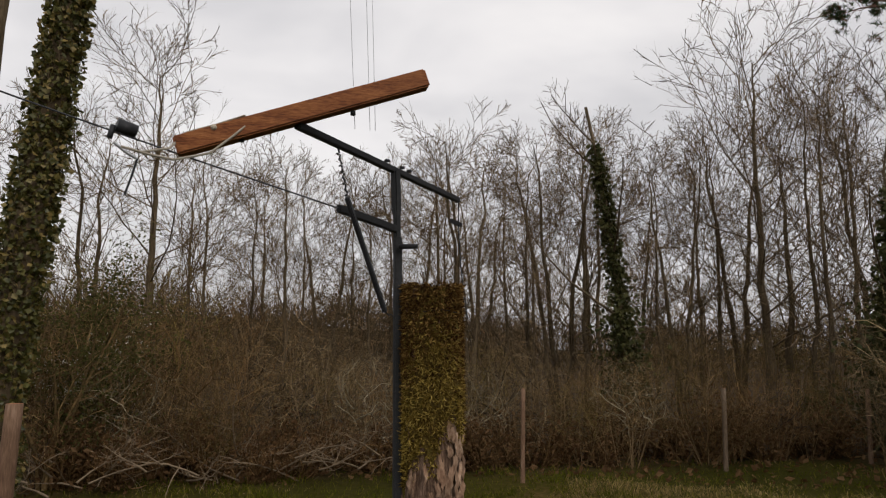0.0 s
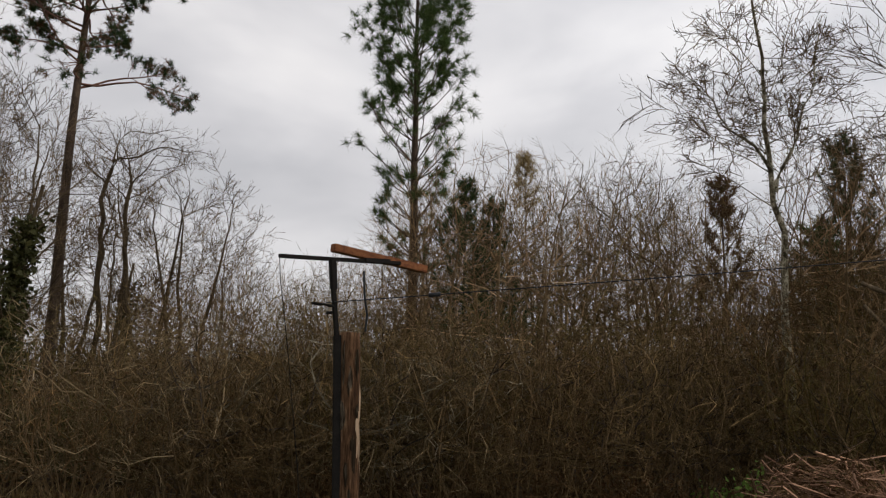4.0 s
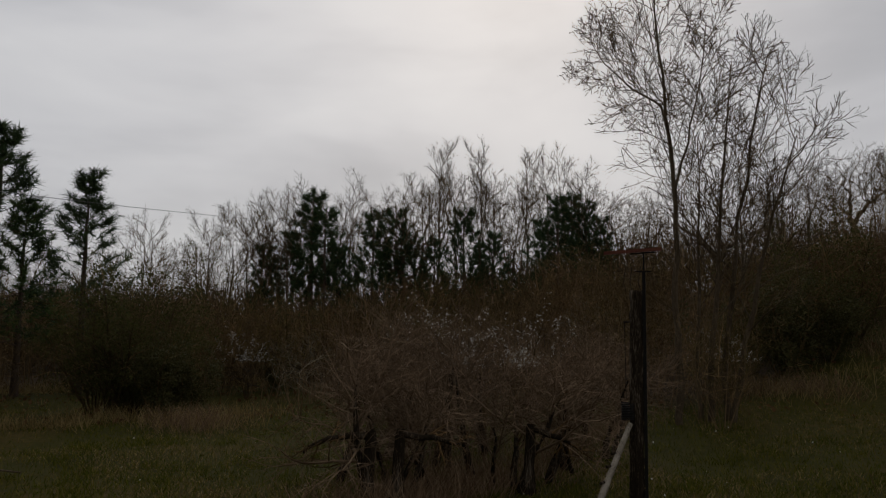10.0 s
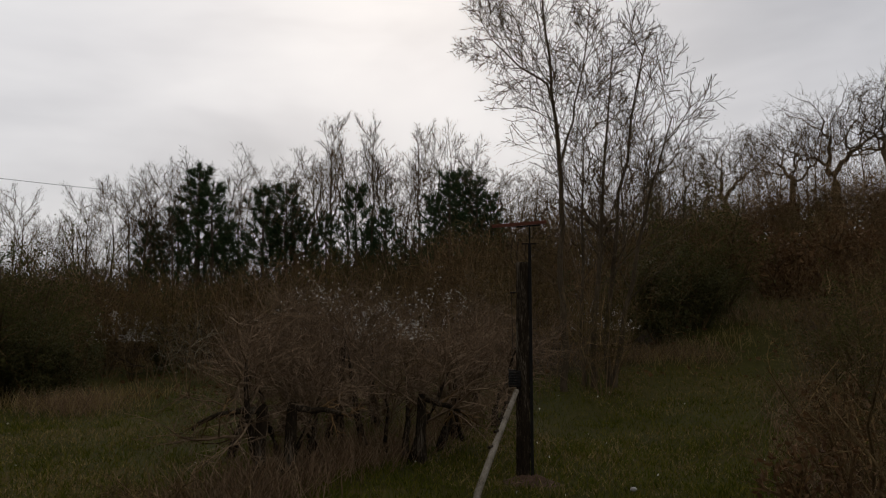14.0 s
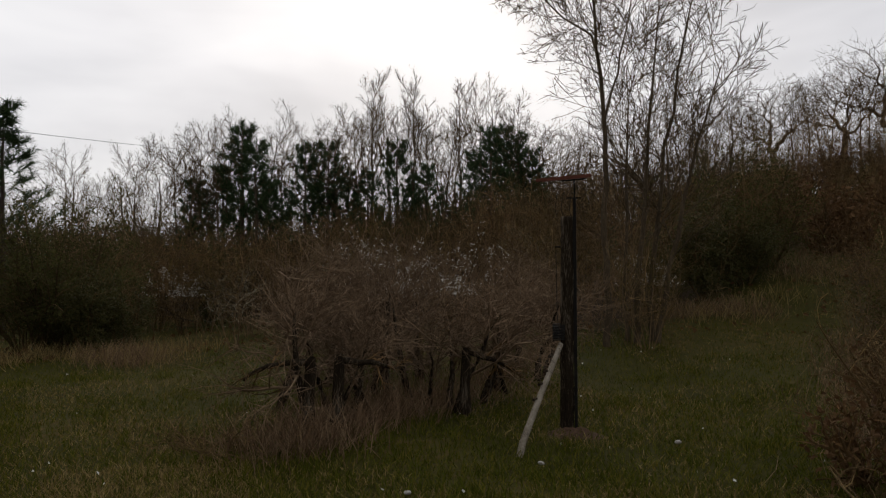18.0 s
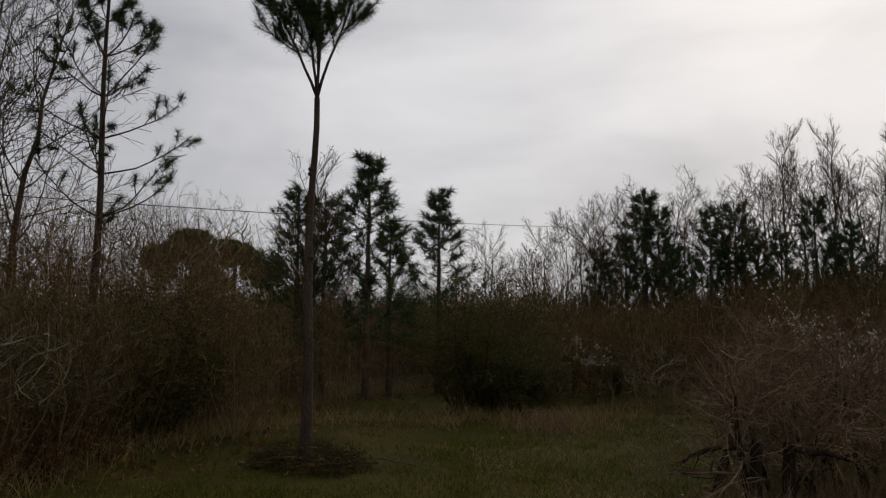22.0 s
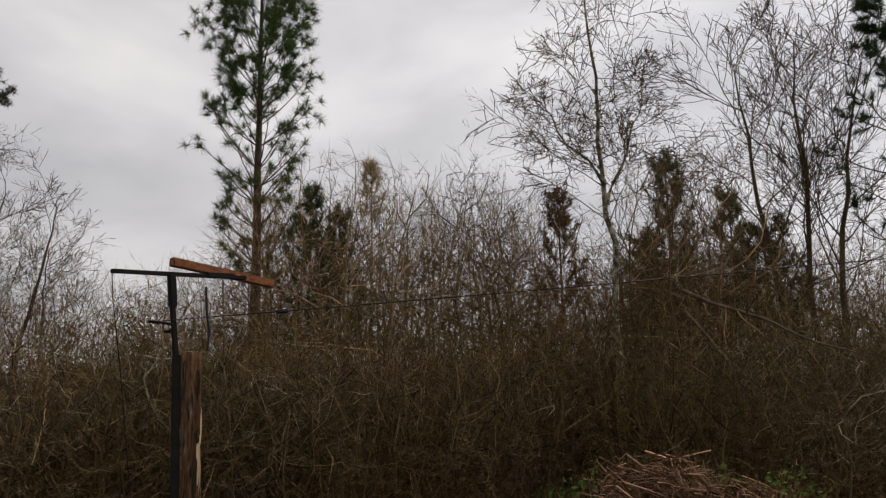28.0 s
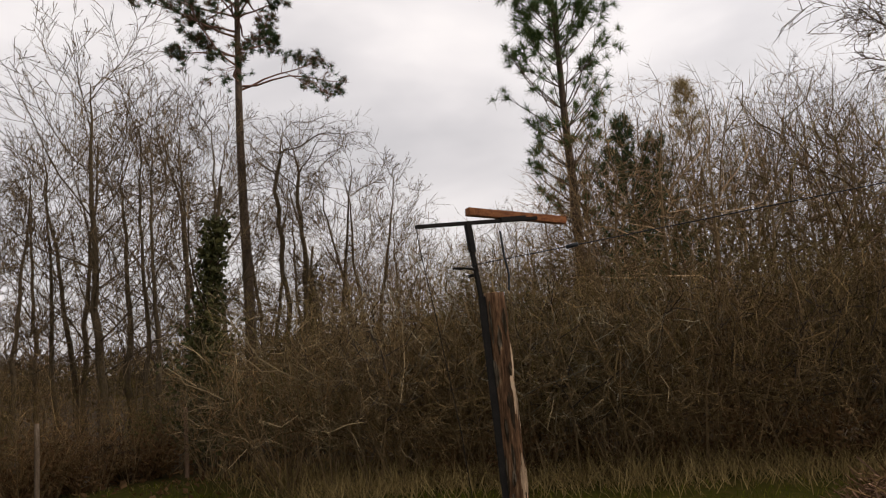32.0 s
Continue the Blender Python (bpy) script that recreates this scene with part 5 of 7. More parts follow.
# ivy columns on slender trunks
r = rs_(62)
for az, d, tall, wide, lean_, n in ((28.9, 14.4, 5.5, 0.16, -0.06, 2200), (44.5, 14.5, 4.4, 0.24, -0.01, 2600), (51.7, 21, 4.2, 0.3, 0.0, 1200)):
    tilt_ = bearing(az + 90) * lean_
    t_, _, o_ = bare_tree(r, tall * 1.12, 0.07, style(segs=(8, 4, 3), kids=(5, 3), wob=(0.04, 0.1, 0.1), trop=(0, 0.05, 0.05), taper=(0.4, 0.4, 0.5)), "ivy_clad_tree", "slender bare trunk wrapped in a dark green column of ivy", M_BARK, M_CROWN, "tree", "ivy trunks", lean=(tilt_.x, tilt_.y))
    pos = ivy_on(r, o_[0], int(n * 1.3), 0.1, wide, 0.5, tall)
    pos = pos + (pos - pos.mean(axis=0)) * np.array([0.0, 0.0, 0.0])
    low = pos[pos[:, 2] < 2.4]
    pos = np.concatenate([pos, low + r.normal(size=low.shape) * 0.22])
    part("ivy", leaf_mesh("ivy", r, pos, 0.085, M_IVYDARK, 0.9), t_, "dark green ivy leaves")
    t_.matrix_basis = Matrix.Translation(spot(az, d))

# the tall pine with a flat open crown
r = rs_(65)
tp = thing("tall_pine", "tall reddish-trunked pine with an open flat-topped crown", "pine tree")
tpath = [np.array([0.012 * i + 0.05 * math.sin(i * 0.9), -0.02 * i, -0.15 + 13.6 * i / 10]) for i in range(11)]
tout, tips, tdir = [], [], []
for k in range(34):
    f = r.uniform(0.6, 1.0)
    x = f * 10
    i = min(int(x), 9)
    q = tpath[i] + (tpath[i + 1] - tpath[i]) * (x - i)
    a = r.uniform(0, 6.28)
    d = np.array([math.cos(a), math.sin(a), r.uniform(0.0, 0.5)])
    o_ = {}
    grow(r, q, d / np.linalg.norm(d), r.uniform(1.2, 2.8) * (1.15 - 0.4 * (f - 0.5) / 0.5), 0.03, 0, style(segs=(6, 4, 2), wob=(0.16, 0.2, 0.2), trop=(0.02, 0.06, 0.1), kids=(9, 7), taper=(0.3, 0.4, 0.5), ratio=(0.3, 0.45), thin=(0.5, 0.6), ang=((30, 65), (30, 65)), flare=1.0, **{"from": (0.5, 0.3)}), o_)
    for lv in o_:
        tout += [l for l in o_[lv]]
    if f > 0.5:
        for p_, _ in o_.get(2, []) + o_.get(1, []):
            tips.append(p_[-1]), tdir.append(p_[-1] - p_[-2] + np.array([0, 0, 0.05]))
tips, tdir = np.array(tips), np.array(tdir)
rust = r.uniform(size=len(tips)) < 0.3
part("trunk", tube_mesh("trunk", [(tpath, [0.15 * (1 - 0.075 * i) for i in range(11)])], 10, M_PINEBARK), tp)
tagged(part("branchwork", tube_mesh("branchwork", tout, 4, M_PINERED), tp), kind="stuff")
part("needles", needle_mesh("needles", r, tips[~rust], tdir[~rust], M_NEEDLEDARK, 24, 0.15, 0.014, 0.08, 1.3), tp, "dark green needles in flat pads")
part("dead_needles", needle_mesh("dead_needles", r, tips[rust], tdir[rust], M_NEEDLEBROWN, 22, 0.15, 0.013, 0.08, 1.3), tp, "rusty dead needles")
tp.matrix_basis = Matrix.Translation(spot(47.3, 19.3))

# ---- pines ----
p1 = pine(rs_(70), 11.6, 0.15, "pine_tree", "tall young pine, green at the top with thin bare lower limbs", M_NEEDLE, M_PINEBARK, 0.34, 0.15, 0.5, 6, 0.62, 8, 56, 0.235, 0.011, bare_low=0.34, nback=0.1, spread_=1.3, group="pines", tip=0.45, profile=((0, 0.15, 0.35, 0.7, 0.9, 1), (0.5, 0.65, 1.0, 1.0, 0.7, 0.4)))
p1.matrix_basis = Matrix.Translation(spot(71.0, 17.4)) @ pose(0, 0, 0, 0, 0, 20)
r = rs_(71)
p2 = thing("pine_tree", "slim pine with a tufted head and long upturned limbs", "pine tree", "pines")
line = [np.array([0.03 * math.sin(i * 0.8), 0.02 * math.sin(i), -0.15 + 9.0 * i / 12]) for i in range(13)]
part("trunk", tube_mesh("trunk", [(line, [0.085 * (1 - 0.07 * i) for i in range(13)])], 9, M_PINEBARK), p2)
pl_, pt_, pd_ = [], [], []
for z, reach_, many in ((3.6, 1.5, 4), (4.3, 1.6, 4), (4.9, 1.35, 4), (5.6, 1.35, 4), (6.3, 1.0, 4), (6.9, 0.65, 4), (7.4, 0.7, 5), (7.8, 0.65, 5), (8.2, 0.5, 5), (8.6, 0.35, 4)):
    a0 = r.uniform(0, 6.28)
    for j in range(many):
        a = a0 + 6.283 * j / many + r.normal() * 0.25
        d = np.array([math.cos(a), math.sin(a), 0.25 + 0.08 * (z - 3.6)])
        o_ = {}
        grow(r, np.array([0, 0, z]), d / np.linalg.norm(d), reach_ * r.uniform(0.8, 1.2), 0.018 if z < 6.5 else 0.012, 0, style(segs=(6, 4), wob=(0.08, 0.1), trop=(0.1, 0.1), kids=(5,), taper=(0.4, 0.6), ratio=(0.3,), shape=(0.2,), thin=(0.6,), ang=((30, 60),), flare=1.0, **{"from": (0.45,)}), o_)
        pl_ += o_[0] + o_[1]
        for p_, _ in o_[0] + o_[1]:
            p_ = np.array(p_)
            last = 2 if z < 6.5 else 3
            if z < 5.2 and r.uniform() < 0.35:
                continue
            for i in range(len(p_) - last, len(p_)):
                for g in (0.2, 0.7):
                    pt_.append(p_[i - 1] + (p_[i] - p_[i - 1]) * g), pd_.append(p_[i] - p_[i - 1])
pt_.append(np.array([0, 0, 8.85])), pd_.append(np.array([0, 0, 1.0]))
tagged(part("branchwork", tube_mesh("branchwork", pl_, 3, M_PINEBARK), p2), kind="stuff")
part("needles", needle_mesh("needles", r, pt_, pd_, M_NEEDLEDARK, 34, 0.165, 0.0075, 0.06, 0.95), p2, "brushes of dark green needles")
p2.matrix_basis = Matrix.Translation(spot(115.25, 14.6))
# the pruned pine in the meadow
r = rs_(72)
p3 = thing("pruned_pine", "young pine pruned to a bare stem below a tufted crown", "pine tree")
F3 = 4.98
stem = [np.array([0.05 * math.sin(i * 0.7) * (i / 12), 0.03 * math.sin(i), -0.15 + (F3 + 0.15) * i / 12]) for i in range(13)]
part("trunk", tube_mesh("trunk", [(stem, [0.1, 0.085, 0.075, 0.07, 0.064, 0.062, 0.055, 0.052, 0.048, 0.046, 0.043, 0.04, 0.038])], 12, M_PINEBARK), p3)
for z in (2.05, 2.75, 3.9, 3.97):
    part("pruned_whorl", tube_mesh("pruned_whorl", [([np.array([0, 0, z - 0.03]), np.array([0, 0, z]), np.array([0, 0, z + 0.03])], [0.04, 0.066, 0.04])], 10, M_PINEBARK), p3)
fl, ft, fd = [], [], []
for k, (ax, ay, ln) in enumerate(((0.0, 0.05, 2.1), (-0.36, 0.1, 1.7), (0.28, -0.1, 1.8), (-0.15, -0.36, 1.5), (0.12, 0.4, 1.6))):
    o_ = {}
    d = np.array([ax, ay, 1.0])
    grow(r, stem[-1], d / np.linalg.norm(d), ln, 0.024, 0, style(segs=(7, 5, 3), wob=(0.05, 0.09, 0.1), trop=(0.05, 0.12, 0.12), kids=(11, 4), taper=(0.35, 0.5, 0.6), ratio=(0.38, 0.45), shape=(0.2, 0.3), thin=(0.45, 0.7), ang=((26, 46), (25, 45)), flare=1.0, **{"from": (0.36, 0.35)}), o_)
    for lv in o_:
        fl += o_[lv]
        for p_, _ in o_[lv]:
            p_ = np.array(p_)
            for i in range(1, len(p_)):
                if lv == 0 and i < 4:
                    continue
                for g in (0.25, 0.75):
                    ft.append(p_[i - 1] + (p_[i] - p_[i - 1]) * g), fd.append(p_[i] - p_[i - 1])
tagged(part("branchwork", tube_mesh("branchwork", fl, 5, M_PINEBARK), p3), kind="stuff")
part("needles", needle_mesh("needles", r, ft, fd, M_NEEDLEDARK, 22, 0.15, 0.005, 0.05, 1.0), p3, "long dark green needles")
p3.matrix_basis = Matrix.Translation((8.97, -7.2, 0.0)) @ pose(0, 0, 0, 0, 0, -128.8)
# cut branches round its foot
r = rs_(73)
slash = thing("cut_branches", "heap of cut pine branches lying round the foot of the pine", "branch heap")
sl, st, sdir = [], [], []
for k in range(260):
    a, f = r.uniform(0, 6.28), math.sqrt(r.uniform())
    c = np.array([math.cos(a) * 0.95 * f, math.sin(a) * 0.75 * f, 0.3 * (1 - f * f) * r.uniform(0.3, 1.0) + 0.02])
    b = a + r.normal() * 1.1
    d = np.array([math.cos(b), math.sin(b), r.uniform(-0.25, 0.2)]) * r.uniform(0.15, 0.42)
    sl.append(([c, c + d * 0.5 + r.normal(size=3) * 0.03, c + d], [0.008, 0.006, 0.003]))
    for g in (0.5, 1.0):
        st.append(c + d * g), sdir.append(d + r.normal(size=3) * 0.3)
tagged(part("brushwood", tube_mesh("brushwood", sl, 4, M_TWIG), slash), kind="stuff")
part("needles", needle_mesh("needles", r, st, sdir, M_SCRUB, 22, 0.09, 0.008, 0.2, 0.9), slash, "dull dark brown needles")
for a, b in (((-1.75, -0.5, 0.04), (-0.7, -0.25, 0.12)), ((-0.6, -0.85, 0.04), (0.1, -0.4, 0.16)), ((0.3, 0.1, 0.24), (1.15, -0.1, 0.1)), ((0.3, 0.5, 0.14), (0.75, -0.7, 0.06))):
    part("loose_stick", tube_mesh("loose_stick", [([np.array(a), (np.array(a) + np.array(b)) / 2 + np.array([0.03, 0.06, 0.05]), np.array(b)], [0.013, 0.012, 0.008])], 6, M_FENCE), slash, "grey stripped stick")
slash.matrix_basis = Matrix.Translation((8.9, -7.2, 0.0)) @ pose(0, 0, 0, 0, 0, 20) @ Matrix.Diagonal((0.78, 0.78, 0.9, 1))

# younger pines, near and far
PK = []
for k, (mat, clear, reach, lab) in enumerate(((M_NEEDLEDARK, 0.12, 0.26, "bushy dark green young pine"), (M_NEEDLEDARK, 0.2, 0.24, "slender dark young pine with upswept limbs"), (M_NEEDLE, 0.25, 0.24, "loose green young pine"), (M_NEEDLEBROWN, 0.2, 0.26, "rusty brown dying young pine"))):
    PK.append(Kind(pine(rs_(80 + k), 6.0, 0.09, "young_pine", lab, mat, M_PINEBARK, clear, reach, 0.5, 5, 0.45, 5, 24, 0.23, 0.018, group="young pines")))
for az, d, tall, k in (((74.6, 15.4, 5.5, 1), (76.7, 15.8, 5.3, 0), (100.2, 16.6, 6.4, 0), (104.3, 16.9, 5.6, 2), (92.6, 16.8, 5.7, 3), (106.4, 17.2, 5.0, 0), (98.6, 17.4, 4.9, 2), (128.1, 22.5, 5.7, 0), (130.0, 22.6, 5.6, 0), (133.0, 22.6, 6.6, 1), (138.1, 24.2, 5.9, 1), (134.6, 23.5, 5.0, 2), (152.7, 30.5, 7.0, 0), (151.4, 32, 5.6, 0), (157.0, 30.5, 6.3, 0), (158.6, 30.5, 6.4, 0), (160.0, 31, 5.4, 0), (163.5, 30.5, 6.4, 0), (164.6, 31.5, 5.0, 0), (169.1, 30.5, 5.9, 0), (171.2, 31, 6.9, 0), (172.2, 30.5, 6.5, 0), (154.5, 31.5, 5.0, 0)) + ((178.2, 22, 2.6, 0), (153.6, 29.5, 6.2, 0), (161.4, 30, 5.2, 0), (165.6, 30, 5.4, 0), (170.2, 29.5, 6.6, 0), (173.2, 31, 6.0, 0), (149.6, 31, 5.0, 0))):
    tall_ = tall - spot(az, d).z * 0.85
    slim = 0.72 if d < 17 else 1.32 if d < 29 else 1.12
    PK[k].put(spot(az, d), tall_ / 6.0 * slim, 37 * az, 1.0 / slim)
dead = pine(rs_(85), 8.2, 0.05, "yellowing_pine", "thin pine with a yellowing tufted tip", M_NEEDLEDRY, M_PINEBARK, 0.8, 0.085, 0.36, 5, 0.8, 3, 26, 0.3, 0.008, group="pines")
dead.matrix_basis = Matrix.Translation(spot(79.3, 22.4))
# far umbrella pines
r = rs_(86)
for az, d, tall, wide in ((121.0, 42, 7.4, 1.1), (123.9, 42, 7.1, 1.15), (126.4, 43, 5.9, 1.2), (119.0, 44, 6.6, 1.1), (122.4, 44, 6.2, 1.3)):
    up = thing("umbrella_pine", "distant dark round-crowned umbrella pine", "pine tree", "far pines")
    part("trunk", tube_mesh("trunk", [([np.array([0.1 * math.sin(i), 0, (tall - 0.5) * i / 5 - 0.1]) for i in range(6)], [0.16, 0.15, 0.14, 0.13, 0.1, 0.05])], 6, M_PINEBARK), up)
    n = 900
    u_ = unit(r.normal(size=(n, 3)))
    lump = np.stack([r.uniform(-1, 1, 9) * wide * 0.85, r.uniform(-1, 1, 9) * wide * 0.85, -np.abs(r.normal(size=9)) * 0.75], axis=1)
    lump[:, 2] -= 0.35 * np.hypot(lump[:, 0], lump[:, 1])
    pos = u_ * np.array([0.6, 0.6, 0.42]) * (r.uniform(0.3, 1, n) ** 0.5)[:, None] + lump[r.randint(9, size=n)] + np.array([0, 0, tall - 0.35])
    part("needles", needle_mesh("needles", r, pos, u_ + np.array([0, 0, 0.5]), M_NEEDLEDARK, 16, 0.26, 0.04, 0.1, 1.0), up)
    up.matrix_basis = Matrix.Translation(spot(az, d))

# ---- east: birch and oaks over the thicket ----
r = rs_(94)
birch, bo = fan_tree(96, [
    ([(0.0, 0, -0.15), (0.03, 0, 0.9), (0.04, 0, 1.8), (0.0, 0, 2.7), (0.02, 0, 3.5), (-0.03, 0, 4.3), (-0.08, 0, 5.1), (-0.12, 0, 5.9), (-0.08, 0, 6.6), (-0.16, 0, 7.4), (-0.2, 0, 8.3)], 0.068, 0.012, 2.1, 0.46),
    ([(-0.03, 0, 4.5), (0.12, 0, 4.85), (0.3, 0.05, 5.3), (0.42, 0.1, 5.8), (0.62, 0.1, 6.2), (0.72, 0.1, 6.9)], 0.03, 0.008, 1.1, 0.15),
    ([(-0.06, 0, 4.8), (-0.3, -0.05, 5.2), (-0.6, -0.1, 5.5), (-0.8, -0.15, 5.95), (-1.15, -0.2, 6.3)], 0.024, 0.006, 1.05, 0.15)],
    "birch_tree", "pale lichen-mottled bare tree rising from the thicket", M_BIRCH, M_CROWN, limbs=18, wob=0.17, rise=0.03, kids=(17, 9, 6, 3), ang=((42, 78), (30, 62), (28, 60), (25, 60)), thin=0.3, least=0.0036)
tagged(part("lichen", leaf_mesh("lichen", r, ivy_on(r, bo, 600, 0.03, 0.025, 1.5, 7.5), 0.036, M_LICHEN, 0.9), birch, "olive moss and lichen on the limbs"), kind="stuff")
birch.matrix_basis = Matrix.Translation(spot(95.7, 12.5)) @ pose(0, 0, 0, 0, 0, -95.7)
oak1, oo = fan_tree(95, [
    ([(-0.35, 0, -0.15), (-0.4, 0, 1.2), (-0.42, 0, 2.6), (-0.5, 0, 3.8), (-0.7, 0, 5.0), (-0.75, 0, 6.3), (-0.9, 0, 7.6)], 0.085, 0.012, 3.0, 0.34),
    ([(0.35, 0.1, -0.15), (0.4, 0.1, 1.2), (0.45, 0.1, 2.6), (0.55, 0.1, 3.8), (0.75, 0.1, 5.0), (0.95, 0.1, 6.2), (1.25, 0.1, 7.4)], 0.08, 0.012, 3.0, 0.34),
    ([(0.1, 0.4, -0.15), (0.1, 0.4, 1.4), (0.05, 0.45, 2.8), (0.1, 0.5, 4.2), (0.15, 0.5, 5.6), (0.1, 0.5, 7.0), (0.2, 0.5, 8.2)], 0.075, 0.012, 2.7, 0.4)],
    "bare_oak", "many-limbed bare oak with mossy branches", M_BARK, M_CROWN, "tree", "oaks", limbs=20, wob=0.1, rise=0.05, kids=(16, 9, 6, 3), ang=((32, 62), (26, 52), (24, 50), (22, 50)), thin=0.42, least=0.0042)
tagged(part("lichen", leaf_mesh("lichen", r, ivy_on(r, oo, 1000, 0.03, 0.03, 1.5, 7), 0.036, M_LICHEN, 0.9), oak1, "olive moss on the limbs"), kind="stuff")
oak1.matrix_basis = Matrix.Translation(spot(108.6, 15.5)) @ pose(0, 0, 0, 0, 0, -108.6)

# ---- south: trees on the slope ----
b3, _ = fan_tree(97, [
    ([(0.05, 0, -0.2), (0.04, 0, 0.9), (0.03, 0, 1.8), (0.0, 0, 2.7), (0.02, 0, 3.6), (0.0, 0, 4.4), (-0.05, 0, 5.2), (-0.14, 0, 6.0), (-0.2, 0, 6.8), (-0.24, 0, 7.7), (-0.3, 0, 8.7)], 0.064, 0.01, 2.5, 0.45),
    ([(-0.1, 0, 5.5), (-0.22, 0, 5.8), (-0.5, 0, 6.05), (-0.85, 0.05, 6.35), (-1.2, 0.1, 6.75), (-1.5, 0.1, 7.3)], 0.026, 0.007, 1.4, 0.2),
    ([(0.0, 0, 4.3), (0.14, 0.1, 4.8), (0.3, 0.15, 5.5), (0.5, 0.2, 6.3), (0.62, 0.2, 7.4)], 0.026, 0.008, 1.5, 0.2)],
    "bare_tree", "slender bare tree with upswept limbs at the meadow's edge", M_BARK, M_CROWN, "tree", "slope trees", limbs=16, wob=0.11, rise=0.05, kids=(16, 9, 6, 3), ang=((35, 62), (28, 55), (25, 52), (22, 52)), thin=0.34, least=0.0038)
b3.matrix_basis = Matrix.Translation(spot(177.6, 15.0) - Vector((0, 0, 0.2))) @ pose(0, 0, 0, 0, 0, -177.6)
b4, _ = fan_tree(98, [
    ([(0.0, 0, -0.2), (0.05, 0, 1.0), (0.15, 0, 2.2), (0.25, 0, 3.4), (0.35, 0, 4.8), (0.5, 0, 6.6)], 0.06, 0.01, 2.3, 0.3),
    ([(0.25, 0.1, -0.2), (0.3, 0.15, 1.0), (0.4, 0.2, 2.4), (0.6, 0.2, 3.8), (0.85, 0.2, 5.2), (1.15, 0.2, 6.8)], 0.06, 0.01, 2.3, 0.3),
    ([(0.35, 0, -0.2), (0.5, -0.05, 1.0), (0.75, -0.05, 2.2), (1.0, -0.1, 3.3), (1.25, -0.1, 4.3), (1.55, -0.1, 5.2)], 0.055, 0.01, 2.0, 0.3),
    ([(-0.15, 0.2, -0.2), (-0.15, 0.25, 1.2), (-0.12, 0.3, 2.6), (-0.1, 0.4, 4.0), (-0.1, 0.5, 5.4)], 0.045, 0.008, 1.9, 0.3)],
    "bare_tree", "bare tree of several slim stems at the meadow's edge", M_BARK, M_CROWN, "tree", "slope trees", limbs=16, wob=0.1, rise=0.05, kids=(12, 8, 5, 3), ang=((26, 52), (26, 50), (24, 48), (22, 50)), thin=0.42, least=0.0038)
b4.matrix_basis = Matrix.Translation(spot(179.6, 15.4) - Vector((0, 0, 0.2))) @ pose(0, 0, 0, 0, 0, -179.6)
SK = []
for k, (lobes, many, rad) in enumerate((
        (((-1.0, 0, 4.2, 1.6, 1.6, 1.5), (1.2, 0, 4.0, 1.7, 1.5, 1.4)), 1000, 0.17),
        (((-1.3, 0, 3.9, 1.5, 1.5, 1.3), (0.8, 0, 4.4, 1.8, 1.6, 1.5)), 1000, 0.15))):
    SK.append(Kind(crown_tree(500 + k, [stemline(2.2, (0.05, 0), rs=rs_(100 + k), wob=0.05)], lobes, many, "gnarled_oak", "dark gnarled bare oak on the slope", M_BARK, M_CROWN, "tree", "slope oaks", base=rad, wob=0.6, stiff=0.15, up=0.0, step_=0.22, reach=1.1, kill=0.25, tip=0.0055, shoot_r=0.0075, per=2, again=1, shoot=0.45, limbs=6)[0]))
for k, (stems, fork_) in enumerate((
        ([([(0, 0, -0.2), (0.05, 0, 1.6), (0, 0.05, 3.4), (0.1, 0, 5.0), (0.05, 0, 6.5)], 0.085, 0.014, 3.2, 0.28)], ((24, 50), (24, 46), (22, 46), (20, 46))),
        ([([(-0.1, 0, -0.2), (-0.15, 0, 1.6), (-0.5, 0.05, 3.4), (-0.8, 0, 5.0), (-1.0, 0, 6.4)], 0.08, 0.012, 2.6, 0.28), ([(0.1, 0, -0.2), (0.2, 0.1, 1.6), (0.4, 0.1, 3.4), (0.6, 0.1, 5.0), (0.9, 0.1, 6.7)], 0.075, 0.012, 2.6, 0.28)], ((24, 50), (24, 46), (22, 46), (20, 46))),
        ([([(0, 0, -0.2), (0.03, 0, 1.8), (0.06, 0, 3.2), (-0.05, 0, 4.6), (0, 0, 6.7)], 0.08, 0.012, 2.7, 0.4)], ((18, 42), (20, 42), (20, 42), (20, 42))))):
    SK.append(Kind(fan_tree(520 + k, stems, "bare_tree", "bare tree against the pale sky on the slope", M_BARK, M_CROWN, "tree", "slope trees", limbs=3, sides=5, segs=(0, 4, 3, 1, 1), kids=(15 if k != 1 else 11, 8, 6, 3), ang=fork_, wob=0.1, rise=0.06, thin=0.5, least=0.0068)[0]))
BASE = (6.0, 6.0, 8.0, 8.0, 7.8)
